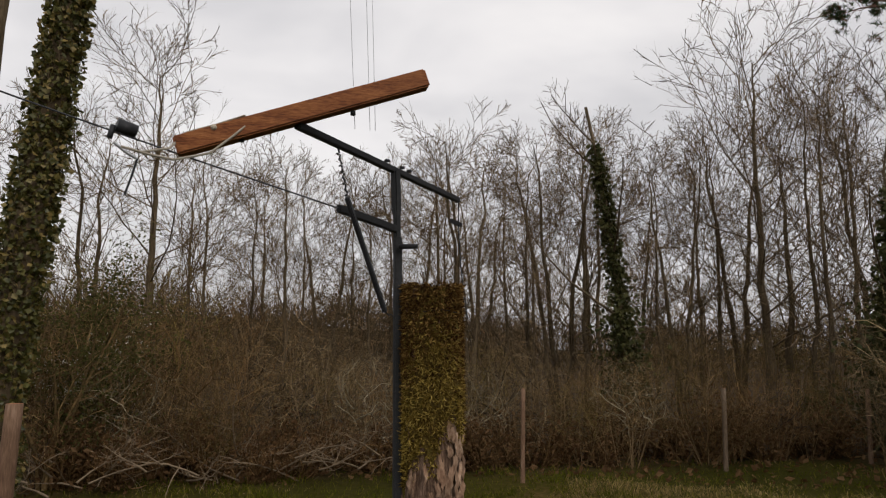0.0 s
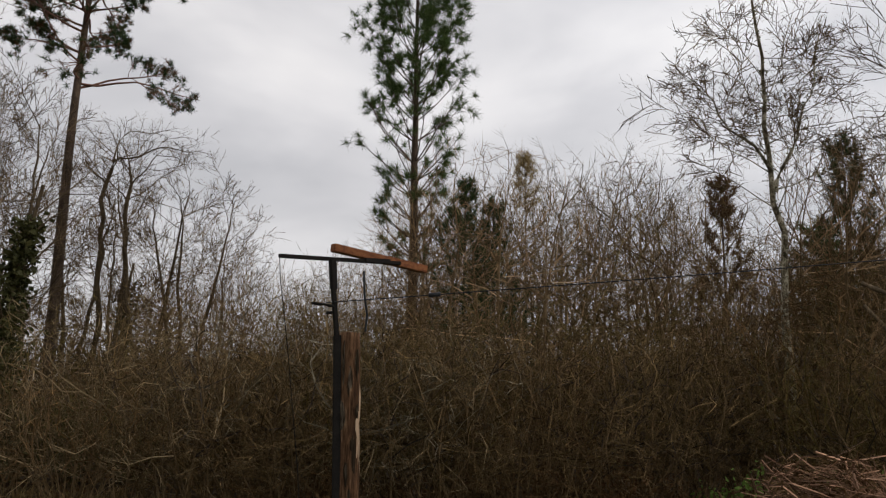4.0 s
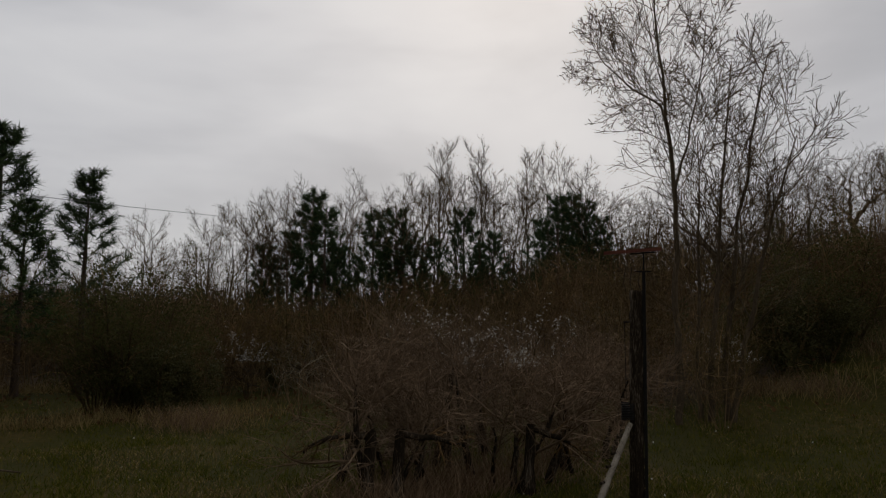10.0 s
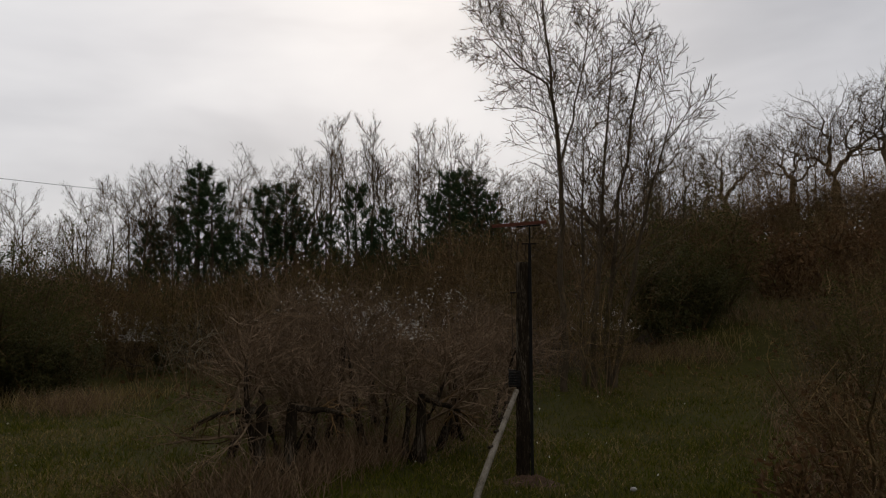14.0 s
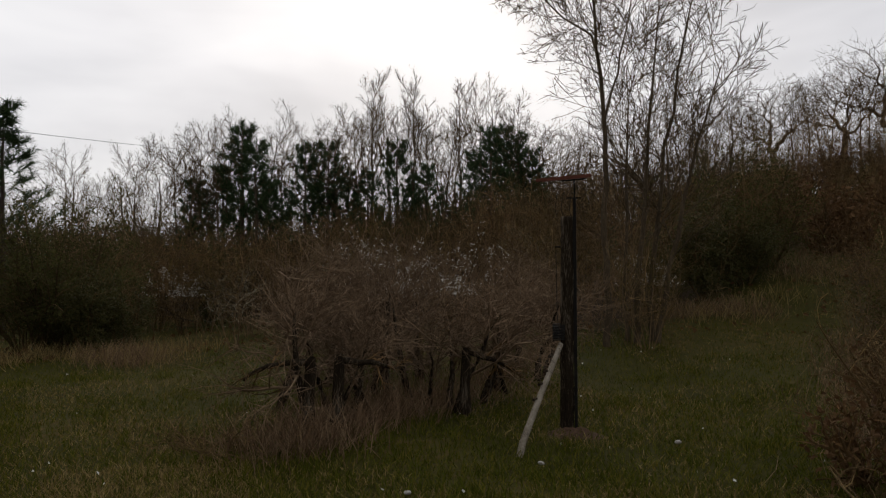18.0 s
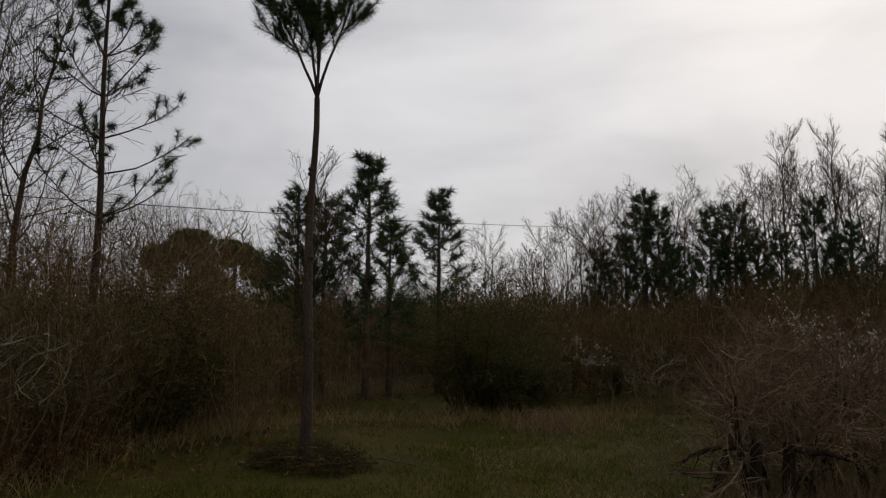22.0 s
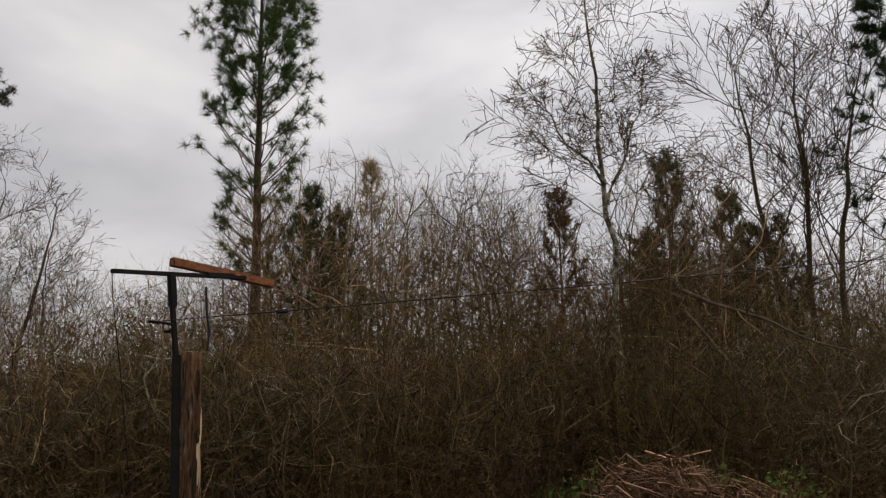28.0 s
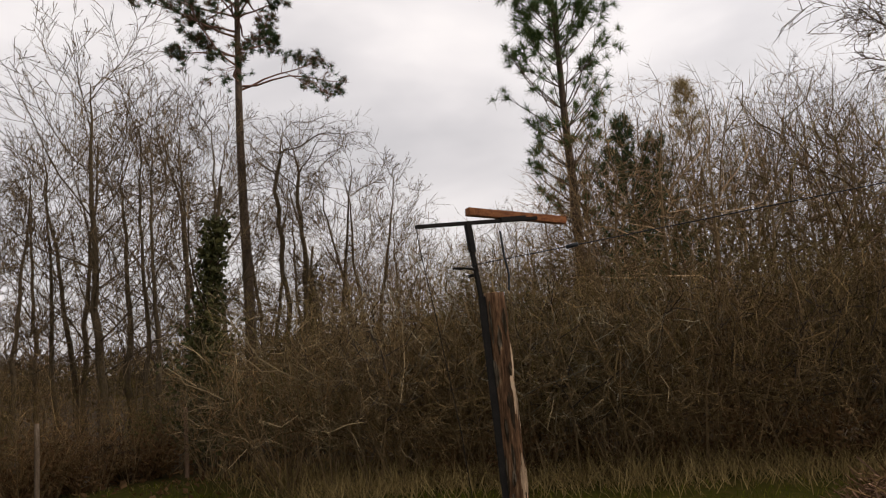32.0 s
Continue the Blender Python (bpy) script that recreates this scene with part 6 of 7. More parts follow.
for az, d, top, k in (((141.8, 32, 6.3, 3), (143.5, 33, 5.2, 2), (145.3, 31, 6.2, 3), (147.2, 31, 6.3, 2), (148.8, 31, 6.9, 3), (150.0, 32, 7.1, 2), (151.2, 31, 7.2, 3), (152.5, 33, 7.4, 2), (153.8, 31, 8.0, 3), (155.4, 32, 7.2, 2), (156.6, 34, 7.0, 3), (159.0, 31, 7.7, 1), (161.7, 31, 9.4, 4), (163.0, 33, 8.6, 2), (164.7, 31, 9.3, 4), (166.4, 33, 8.2, 3), (168.0, 31, 9.1, 4), (169.6, 32, 8.8, 2), (171.0, 31.5, 9.1, 3), (173.2, 31, 7.8, 0), (174.6, 33, 7.2, 2), (182.4, 24, 7.4, 2)) + ((184.5, 26, 7.6, 3), (186.5, 27, 7.4, 2), (180.6, 27, 7.6, 0), (189.6, 36, 9.9, 0), (191.6, 37, 9.4, 2), (193.4, 36, 10.1, 1), (196.4, 36, 11.4, 0), (199, 35, 11.2, 1), (202, 36, 11, 0), (187.5, 37, 8.6, 2), (194.6, 38, 9.6, 2), (139.4, 33, 4.6, 2), (137, 36, 4.8, 3), (135, 34, 4.6, 2), (131.5, 30, 4.6, 3), (127, 30, 4.8, 2), (122, 28, 5.2, 3), (118, 26, 5.6, 2), (128.9, 14.2, 4.9, 4), (160.4, 33, 8.2, 2), (158.0, 33, 7.6, 3), (149.4, 34, 6.6, 2)) + ((146.2, 34, 6.0, 3), (165.6, 34, 8.6, 2), (167.2, 35, 8.4, 3), (172.2, 34, 8.4, 2), (175.8, 31, 7.4, 3), (190.5, 33, 8.6, 2), (192.5, 34, 8.8, 3), (195, 33, 8.6, 2), (188.3, 32, 8.0, 3), (185.4, 31, 7.6, 3), (197.8, 34, 9.0, 2))):
    sp = spot(az, d)
    SK[k].put(sp, max(0.35, (top - sp.z) / BASE[k]), 53 * az + k)

# ---- thickets ----
SHRUB = style(segs=(5, 2, 1, 1), wob=(0.19, 0.2, 0.12, 0.1), trop=(0.04, 0.03, 0.0, 0.0), taper=(0.3, 0.35, 0.45, 0.5), kids=(9, 6, 4), ang=((28, 65), (30, 65), (30, 65)), ratio=(0.45, 0.48, 0.5), shape=(0.4, 0.4, 0.3), least=0.0038, flare=1.0, **{"from": (0.12, 0.15, 0.1)})
SH = []


def clump(seed, stems, high, splay, lobes, many, name, label, twig, group, **how):
    """Several stems from one foot that fork into a shared crown."""
    q = rs_(seed)
    lines = []
    for k in range(stems):
        a = 6.283 * (k + q.uniform(-0.3, 0.3)) / stems
        w = splay * q.uniform(0.5, 1.1)
        lines.append(stemline(high * q.uniform(0.75, 1.15), (w * math.cos(a), w * math.sin(a)), (0.09 * math.cos(a), 0.09 * math.sin(a)), 0.22, q, 0.03))
    return Kind(crown_tree(seed + 1, lines, lobes, many, name, label, M_STEM, twig, "shrub", group, limbs=0, sides=4, **how)[0])


LOW = dict(power=2.7, step_=0.14, reach=0.65, kill=0.14, tip=0.0028, wob=0.24, stiff=0.45, up=0.06, per=1, again=2, shoot=0.32, shoot_r=0.0034, spread_=1.0)
ROD = dict(step_=0.18, reach=0.85, kill=0.19, tip=0.0034, wob=0.16, stiff=0.6, up=0.1, per=1, again=3, shoot=0.42, shoot_r=0.004, spread_=0.8)
for k, (stems, high, splay, lobes, many, tw) in enumerate((
        (6, 1.0, 0.5, ((0, 0, 1.5, 1.1, 1.1, 1.05), (0.5, 0, 0.9, 0.9, 0.9, 0.6)), 620, M_TWIG),
        (7, 0.8, 0.7, ((-0.3, 0, 1.3, 1.2, 1.2, 0.95), (0.6, 0.2, 0.9, 0.8, 0.8, 0.6)), 620, M_TWIGRED),
        (4, 2.6, 0.1, ((0, 0, 3.3, 0.95, 0.95, 1.7), (0, 0, 1.9, 0.9, 0.9, 1.4)), 1000, M_SAPLING),
        (3, 2.9, 0.12, ((0.2, 0, 3.5, 0.85, 0.85, 1.5), (-0.4, 0, 2.5, 0.9, 0.9, 1.6)), 950, M_SAPLING),
        (4, 2.2, 0.16, ((0, 0, 2.9, 1.0, 1.0, 1.5), (0.2, 0, 1.7, 0.9, 0.9, 1.2)), 900, M_SAPLINGOLIVE),
        (6, 1.1, 0.45, ((0, 0, 1.7, 1.1, 1.1, 1.1),), 560, M_TWIGOLIVE))):
    rod_ = k in (2, 3, 4)
    SH.append(clump(120 + 2 * k, stems, high, splay, lobes, many, "sapling_clump" if rod_ else "bare_shrub", "clump of tall thin leafless saplings" if rod_ else "tangled leafless brown shrub", tw, "saplings" if rod_ else "shrubs", **(ROD if rod_ else LOW)))
SB = (2.6, 2.4, 5.0, 5.0, 4.4, 2.8)
r = rs_(130)


EDGE_AZ = [-20, 0, 16, 27, 34, 38, 43, 46, 49, 55, 64, 75, 85, 95, 104, 113, 118, 124]
EDGE_D = [10.3, 10.6, 11.4, 11.6, 12.4, 12.9, 14.0, 12.1, 10.8, 10.0, 9.7, 9.5, 9.7, 9.6, 9.7, 11.2, 13.6, 17.3]
WAS_D = [10.3, 11.4, 11.5, 11.6, 12.4, 12.9, 14.0, 13.8, 13.0, 12.2, 12.2, 12.2, 11.2, 10.2, 10.0, 12.0, 14.4, 17.3]


def thicket(az0, az1, near, far, count, low, high, kinds):
    for k in range(count):
        az = az0 + (az1 - az0) * (k + r.uniform()) / count
        f = r.uniform()
        d = near + (far - near) * f
        if d < 15.5 and -20 < az < 124:
            edge = np.interp(az, EDGE_AZ, EDGE_D)
            d = max(d + edge - np.interp(az, EDGE_AZ, WAS_D), edge + 0.4)
        kind = kinds[r.randint(len(kinds))]
        tall = low + (high - low) * (0.25 + 0.75 * f) * r.uniform(0.75, 1.15)
        SH[kind].put(spot(az, d), tall / SB[kind], r.uniform(0, 360), 1.0)


for k, tw in enumerate((M_TWIGPALE, M_TWIG)):
    SH.append(clump(136 + 2 * k, 9, 1.0, 0.75, ((0, 0, 1.5, 1.35, 1.35, 0.9), (0, 0, 0.8, 1.2, 1.2, 0.5)), 620, "fan_shrub", "pale bare shrub with many stems fanning from its foot", tw, "fan shrubs", power=2.9, step_=0.13, reach=0.7, kill=0.14, tip=0.0026, wob=0.14, stiff=0.6, up=0.1, per=1, again=2, shoot=0.34, shoot_r=0.0034))
M_LICHENBARK = material("lichen_grey_twigs", [(0.3, (0.095, 0.078, 0.050)), (0.5, (0.170, 0.145, 0.098)), (0.7, (0.290, 0.260, 0.185))], 6, bump=0, spec=0.05, each=0.5)
# near-black twigs: the thicket's inner shade is put into their colour
M_DARKTWIG = material("shade_dark_twigs", [(0.3, (0.02, 0.015, 0.012)), (0.7, (0.065, 0.05, 0.04))], 4, bump=0, spec=0.05, each=0.6)
FRONT = dict(power=2.6, step_=0.15, reach=0.75, kill=0.17, wob=0.22, stiff=0.45, up=0.06, per=1, again=1, shoot=0.26)
SH.append(clump(142, 3, 1.3, 0.35, ((0, 0, 1.8, 1.2, 1.2, 0.9), (-0.5, 0, 1.2, 0.9, 0.9, 0.6)), 380, "lichened_shrub", "bare shrub with pale lichen-crusted branches", M_LICHENBARK, "front shrubs", tip=0.0042, shoot_r=0.0046, **FRONT))
SH.append(clump(144, 4, 1.2, 0.3, ((0, 0, 1.7, 1.0, 1.0, 1.0), (0.5, 0, 1.1, 0.8, 0.8, 0.6)), 420, "blackthorn_shrub", "leafless shrub at the thicket's edge, twigs darkened as inner shade", M_DARKTWIG, "front shrubs", tip=0.0036, shoot_r=0.004, **FRONT))
SB = SB + (2.4, 2.4, 2.7, 2.7)
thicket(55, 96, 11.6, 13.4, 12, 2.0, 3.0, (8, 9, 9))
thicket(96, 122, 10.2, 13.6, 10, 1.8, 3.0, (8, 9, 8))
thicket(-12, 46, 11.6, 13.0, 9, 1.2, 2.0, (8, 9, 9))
thicket(97, 104, 13, 15.4, 6, 5.0, 5.9, (2, 3))
thicket(176, 200, 27, 34, 30, 2.6, 3.8, (2, 3, 4))
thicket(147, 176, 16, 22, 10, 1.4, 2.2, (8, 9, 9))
thicket(-12, 46, 11.9, 12.8, 7, 1.2, 2.2, (6, 7))
for az, d, tall in ((49.2, 11.3, 2.7), (52.4, 11.6, 2.3), (46.8, 13.2, 1.9)):
    SH[6].put(spot(az, d), tall / 2.4, az * 17)
thicket(55, 72, 11.6, 13.0, 6, 1.8, 2.9, (6, 7))
thicket(72, 94, 11.3, 12.8, 7, 1.7, 2.8, (7,))
thicket(99, 116, 9.9, 12.4, 6, 1.3, 2.4, (7,))
thicket(116, 125, 13.8, 16.4, 4, 1.6, 2.6, (7,))
thicket(124, 150, 22, 27, 5, 1.6, 2.4, (7,))
thicket(340, 360, 10.5, 14, 14, 1.2, 3.2, (0, 1, 5))
thicket(0, 41, 11.8, 14, 20, 0.9, 1.9, (0, 1, 5))
thicket(345, 410, 13.6, 17, 24, 1.0, 2.3, (0, 5, 1))
thicket(345, 410, 19, 26, 34, 3.0, 4.4, (2, 3, 4, 2))
thicket(48, 66, 12.2, 15, 14, 1.6, 3.2, (0, 4, 5, 1))
thicket(52, 72, 15, 20, 20, 3.2, 4.8, (2, 3, 4))
thicket(64, 92, 12.0, 14.0, 22, 1.6, 3.4, (0, 1, 5, 4))
thicket(70, 92, 14, 20, 33, 4.8, 6.6, (2, 3, 2, 4))
thicket(92, 107, 14.5, 21, 21, 3.6, 5.6, (2, 3, 4, 2))
thicket(66, 92, 20, 26, 10, 4.4, 6.2, (2, 3))
thicket(90, 112, 10.5, 14, 22, 1.6, 3.6, (0, 1, 5, 3))
thicket(98, 124, 14, 20, 40, 3.4, 5.0, (2, 3, 4))
thicket(110, 125, 12.8, 16, 16, 1.6, 3.2, (0, 5, 4, 1))
thicket(122, 146, 25, 31, 30, 2.6, 4.4, (2, 3, 4, 0))
thicket(113, 132, 25, 34, 22, 3.6, 4.9, (2, 3, 4))
thicket(122, 132, 18, 24, 12, 2.0, 3.4, (0, 3, 4))
thicket(145, 176, 19, 29, 44, 2.0, 3.6, (0, 1, 5))
thicket(172, 182, 14.5, 22, 14, 1.6, 3.0, (0, 1, 5))
thicket(178, 186, 23, 34, 14, 1.8, 3.2, (0, 1, 5))
thicket(186, 204, 28, 34, 26, 1.6, 2.8, (0, 1, 5))
thicket(193.5, 204, 18, 28, 18, 1.4, 2.4, (0, 1, 5))
thicket(176, 206, 34, 41, 22, 1.6, 2.6, (0, 1, 5))
thicket(144, 178, 29, 36, 36, 2.4, 4.4, (2, 3, 4, 0))
thicket(193, 203, 12, 20, 12, 1.4, 2.4, (0, 1, 5))
thicket(183, 190, 22, 34, 16, 1.2, 2.2, (0, 1, 5))
thicket(190, 206, 24, 36, 30, 1.2, 2.4, (0, 1, 5))

# ---- brush pile ----
r = rs_(140)
pile = thing("brush_pile", "large heap of dead pinkish-brown cut brushwood", "brush pile")
PL, PF = [], []
for k in range(6500):
    a, f = r.uniform(0, 6.28), math.sqrt(r.uniform())
    x = math.cos(a) * f * 1.6
    top = (1.0 - 0.22 * (x > 0.5) + 0.09 * math.sin(5 * x + 2 * a)) * (1 - f ** 1.7) + 0.06
    c = np.array([x, math.sin(a) * f * 1.1, top * (1 - 0.75 * r.uniform() ** 2.2)])
    b = r.normal(0.5, 0.8)
    d = unit(np.array([math.cos(b), math.sin(b), r.normal(0.3, 0.4)])) * (1 if r.uniform() < 0.6 else -1)
    L = r.uniform(0.15, 0.65)
    side = unit(np.cross(d, r.normal(size=3))) * L * r.uniform(0.05, 0.3)
    kink = r.normal(size=(2, 3)) * 0.045
    line = [c - d * L * 0.5, c - d * L * 0.18 + side * 0.7 + kink[0], c + d * L * 0.15 + side + kink[1], c + d * L * 0.5]
    w = 0.0034 * r.uniform(0.6, 1.5) if r.uniform() < 0.95 else 0.01
    (PF if r.uniform() < 0.62 else PL).append((line, [w, w, w * 0.85, w * 0.55]))
    for q in range(2):
        e = unit(d + r.normal(size=3) * 0.6)
        PL.append(((line[1 + q], line[1 + q] + e * L * 0.4), (0.0026, 0.0026)))
tagged(part("brown_brushwood", tube_mesh("brown_brushwood", PL, 3, M_TWIGRED), pile), kind="stuff")
M_BRUSH = material("dead_pinkish_brushwood", [(0.3, (0.175, 0.09, 0.054)), (0.7, (0.43, 0.26, 0.165))], 3, bump=0, each=0.6)
tagged(part("pale_brushwood", tube_mesh("pale_brushwood", PF, 3, M_BRUSH), pile, "pale dry brushwood"), kind="stuff")
# a lumpy brown core fills the heap behind the sticks
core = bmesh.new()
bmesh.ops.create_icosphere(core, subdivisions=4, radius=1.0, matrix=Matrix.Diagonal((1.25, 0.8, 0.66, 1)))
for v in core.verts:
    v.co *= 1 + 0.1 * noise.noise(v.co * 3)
part("matted_litter", (core, M_EARTH), pile, "solid earth-brown core inside the heap")
pile.matrix_basis = Matrix.Translation(spot(97.0, 7.5) + Vector((0, 0, -0.05))) @ pose(0, 0, 0, 0, 0, 83)
r = rs_(141)


# ---- leafy and flowering bushes ----
def bush(seed, wide, tall, name, label, mat, leaves, size, category="bush", group="", open_=0.75, twig=None, low=0.0):
    """A rounded, uneven bush: stems inside, leaf clumps outside."""
    r = rs_(seed)
    out = {}
    for k in range(9):
        a = r.uniform(0, 6.28)
        s = r.uniform(0.1, 1.0) * wide / tall
        d = np.array([math.cos(a) * s, math.sin(a) * s, 1.0])
        grow(r, np.array([math.cos(a) * 0.08, math.sin(a) * 0.08, -0.1]), d / np.linalg.norm(d), tall * r.uniform(0.7, 1.05), 0.028, 0, style(segs=(5, 3, 1), wob=(0.12, 0.2, 0.2), trop=(0.03, 0.03, 0.02), kids=(8, 5), ang=((30, 65), (30, 70)), ratio=(0.4, 0.5), shape=(0.4, 0.3), thin=(0.5, 0.6), taper=(0.3, 0.4, 0.5), least=0.004, flare=1.0, **{"from": (0.1, 0.15)}), out)
    root = thing(name, label, category, group)
    tagged(part("stemwork", joined_mesh("stemwork", [out[lv] for lv in out], 3, twig or M_TWIG), root), kind="stuff")
    limbs = out[1] + out[2]
    pos = []
    while len(pos) < leaves:
        p, _ = limbs[r.randint(len(limbs))]
        i = r.randint(len(p) - 1)
        q = p[i] + (p[i + 1] - p[i]) * r.uniform()
        if q[2] >= low * tall:
            pos.append(q + r.normal(size=3) * size * open_)
    part("leaves", leaf_mesh("leaves", r, np.array(pos), size, mat, 0.6), root)
    return Kind(root)


ever = bush(150, 1.25, 1.75, "evergreen_bush", "dense dark evergreen bush at the meadow's edge and for shaded gaps", M_EVERGREEN, 8500, 0.055, group="bushes", open_=1.5)
for az, d, s, t_ in ((141.4, 18.2, 0.72, 0), (143.2, 17.8, 0.84, 120), (145.0, 18.2, 0.74, 60), (142.2, 19.0, 0.9, 200)):
    ever.put(spot(az, d), s, t_)
ever.put(spot(184.5, 19.6), 1.15, 60)
ever.put(spot(182.3, 19.8), 0.85, 10)
ever.put(spot(187.0, 20.5), 0.9, 200)
ever.put(spot(119.5, 14.6), 0.95, 60)
# evergreens added to stand in for the shaded gap between the wood's trunks
for az, d, s in ((43.5, 16.0, 0.6), (46.5, 15.6, 0.8), (49.5, 15.2, 0.8), (52.5, 14.6, 0.7), (41.0, 17.0, 0.6)):
    ever.put(spot(az, d), s, az * 40)
ever.put(spot(150.5, 23), 0.8, 100)
scrub = bush(157, 1.2, 1.7, "dark_scrub", "dark brown tangled scrub along the ridge", M_SCRUB, 2300, 0.065, group="ridge scrub", open_=0.9)
re_ = rs_(156)
for k in range(40):
    scrub.put(spot(143 + 34 * (k + re_.uniform()) / 40, re_.uniform(25.5, 31)), re_.uniform(0.8, 1.35), re_.uniform(0, 360))
for k in range(18):
    scrub.put(spot(178 + 27 * (k + re_.uniform()) / 18, re_.uniform(32, 37)), re_.uniform(0.6, 1.0), re_.uniform(0, 360))
budk = bush(151, 1.2, 2.9, "budding_shrub", "shrub just coming into olive-green leaf", M_BUD, 5200, 0.05, group="bushes", open_=1.6, low=0.12)
for az, d, s, t_ in ((139.3, 18.6, 0.86, 0), (140.4, 18.2, 1.0, 90), (141.4, 18.6, 1.06, 30), (143.0, 18.9, 0.94, 210), (115.5, 13.4, 0.85, 40), (118.5, 14.4, 0.85, 200), (186.0, 21, 1.15, 20), (188.5, 22, 1.0, 80), (61.0, 13.5, 0.8, 20), (65.0, 14.0, 0.85, 120), (67.5, 14.6, 0.85, 260), (57.5, 13.6, 0.7, 300), (350.5, 11.5, 1.0, 10), (354, 12.5, 0.95, 80), (196, 14, 0.7, 15), (145, 26, 1.1, 40)):
    budk.put(spot(az, d), s, t_)
blos = bush(152, 1.0, 2.1, "blossoming_shrub", "bare shrub dusted with small white blossom", M_BLOSSOM, 1000, 0.03, group="bushes", open_=0.6, low=0.55)
for az, d, s, t_ in ((162.0, 13.0, 0.98, 0), (164.8, 13.4, 1.0, 70), (167.5, 14.5, 0.95, 170), (148.8, 21, 0.8, 30), (181, 17, 0.7, 10), (351.5, 12.5, 0.9, 30), (120.8, 15.2, 0.8, 90)):
    blos.put(spot(az, d), s, t_)
fresh = bush(153, 0.7, 0.9, "bramble_bush", "low bramble with fresh bright green leaves", M_FRESH, 300, 0.07, group="bushes", open_=1.0, low=0.3)
for az, d, s, t_ in ((102.5, 9.2, 1.0, 0), (104.5, 9.6, 0.95, 80), (99.5, 9.4, 1.0, 200), (93.5, 9.9, 1.0, 60), (90.5, 10.5, 0.7, 160)):
    fresh.put(spot(az, d), s, t_)
bracken = bush(154, 0.7, 0.8, "dead_bramble", "low tangle of dead brown stalks and leaves", M_NEEDLEBROWN, 500, 0.06, group="dead brambles", open_=1.2, twig=M_TWIGRED)
r = rs_(155)
for k in range(34):
    az = (352 + k * 1.5) % 360
    bracken.put(spot(az, np.interp(az if az < 180 else az - 360, EDGE_AZ, EDGE_D) + r.uniform(0.3, 1.5)), r.uniform(0.7, 1.3), r.uniform(0, 360))
for az, d in ((101.5, 8.0), (104, 8.6), (107, 9.4), (110, 10.6), (113, 11.4), (116, 12.4), (88, 10.2), (85, 10.2), (81, 10.1), (76, 10.0), (71, 10.1), (66, 10.2), (61, 10.3), (192.5, 6.8), (194.5, 8.2), (193.8, 10.5), (195, 12), (103, 7.6)):
    bracken.put(spot(az, d), r.uniform(0.7, 1.2), r.uniform(0, 360))

for k in range(46):
    az = 182 + 24 * (k + r.uniform()) / 46
    bracken.put(spot(az, r.uniform(22.5, 36)), r.uniform(1.5, 2.3), r.uniform(0, 360))

# ---- fallen brushwood at the wood's edge ----
M_DRIFT = material("pale_dead_boughs", [(0.3, (0.09, 0.065, 0.042)), (0.7, (0.24, 0.18, 0.12))], 5, bump=0.3, spec=0.05)
r = rs_(158)
for az, d, wide, many in ((359.5, 10.9, 1.3, 12), (4.5, 11.2, 1.2, 12), (352.5, 10.6, 1.0, 8), (9.5, 11.4, 1.1, 8), (57.5, 11.8, 1.0, 6), (87.0, 10.6, 0.9, 6), (67.0, 11.9, 1.0, 6)):
    heap = thing("fallen_brushwood", "crossing pale dead branches lying at the wood's edge", "brushwood", "fallen brushwood")
    fine = []
    for k in range(many):
        o_ = {}
        a = r.uniform(0, 6.28)
        dd = np.array([math.cos(a), math.sin(a), r.uniform(0.1, 0.75)])
        grow(r, np.array([r.normal() * wide * 0.4, r.normal() * 0.4, r.uniform(0.0, 0.35)]), dd / np.linalg.norm(dd), r.uniform(0.6, 1.25), 0.014, 0, style(segs=(6, 3, 1), wob=(0.12, 0.14, 0.1), trop=(0.0, 0.02, 0.0), kids=(7, 4), taper=(0.25, 0.35, 0.5), ratio=(0.4, 0.5), thin=(0.5, 0.6), ang=((25, 60), (25, 60)), least=0.003, flare=1.0, **{"from": (0.2, 0.15)}), o_)
        part("bough", tube_mesh("bough", o_[0], 5, M_DRIFT), heap)
        fine += o_[1] + o_[2]
    tagged(part("branchwork", tube_mesh("branchwork", fine, 3, M_DRIFT), heap), kind="stuff")
    heap.matrix_basis = Matrix.Translation(spot(az, d)) @ pose(0, 0, 0, 0, 0, -az)

# ---- the fallen branch in the thicket ----
r = rs_(160)
fall = thing("fallen_branch", "long lichen-grey fallen branch hanging in the thicket", "branch")
P0, P1 = np.array(spot(100.2, 12.2)) + np.array([0, 0, 3.1]), np.array(spot(113.0, 10.4)) + np.array([0, 0, 1.95])
o_ = {}
grow(r, P0, (P1 - P0) / np.linalg.norm(P1 - P0), float(np.linalg.norm(P1 - P0)), 0.032, 0, style(segs=(12, 5, 3), wob=(0.06, 0.2, 0.2), trop=(0.0, -0.02, 0.0), kids=(12, 5), taper=(0.25, 0.35, 0.5), ratio=(0.28, 0.5), flare=1.0, **{"from": (0.1, 0.15)}), o_)
P2 = np.array(spot(110.8, 10.8)) + np.array([0, 0, 0.7])
grow(r, P0 + np.array([0, 0, -0.3]), (P2 - P0) / np.linalg.norm(P2 - P0), float(np.linalg.norm(P2 - P0)) * 1.1, 0.028, 0, style(segs=(12, 5, 3), wob=(0.06, 0.2, 0.2), trop=(0.0, 0.02, 0.0), kids=(10, 5), taper=(0.4, 0.35, 0.5), ratio=(0.25, 0.5), flare=1.0, **{"from": (0.1, 0.15)}), o_)
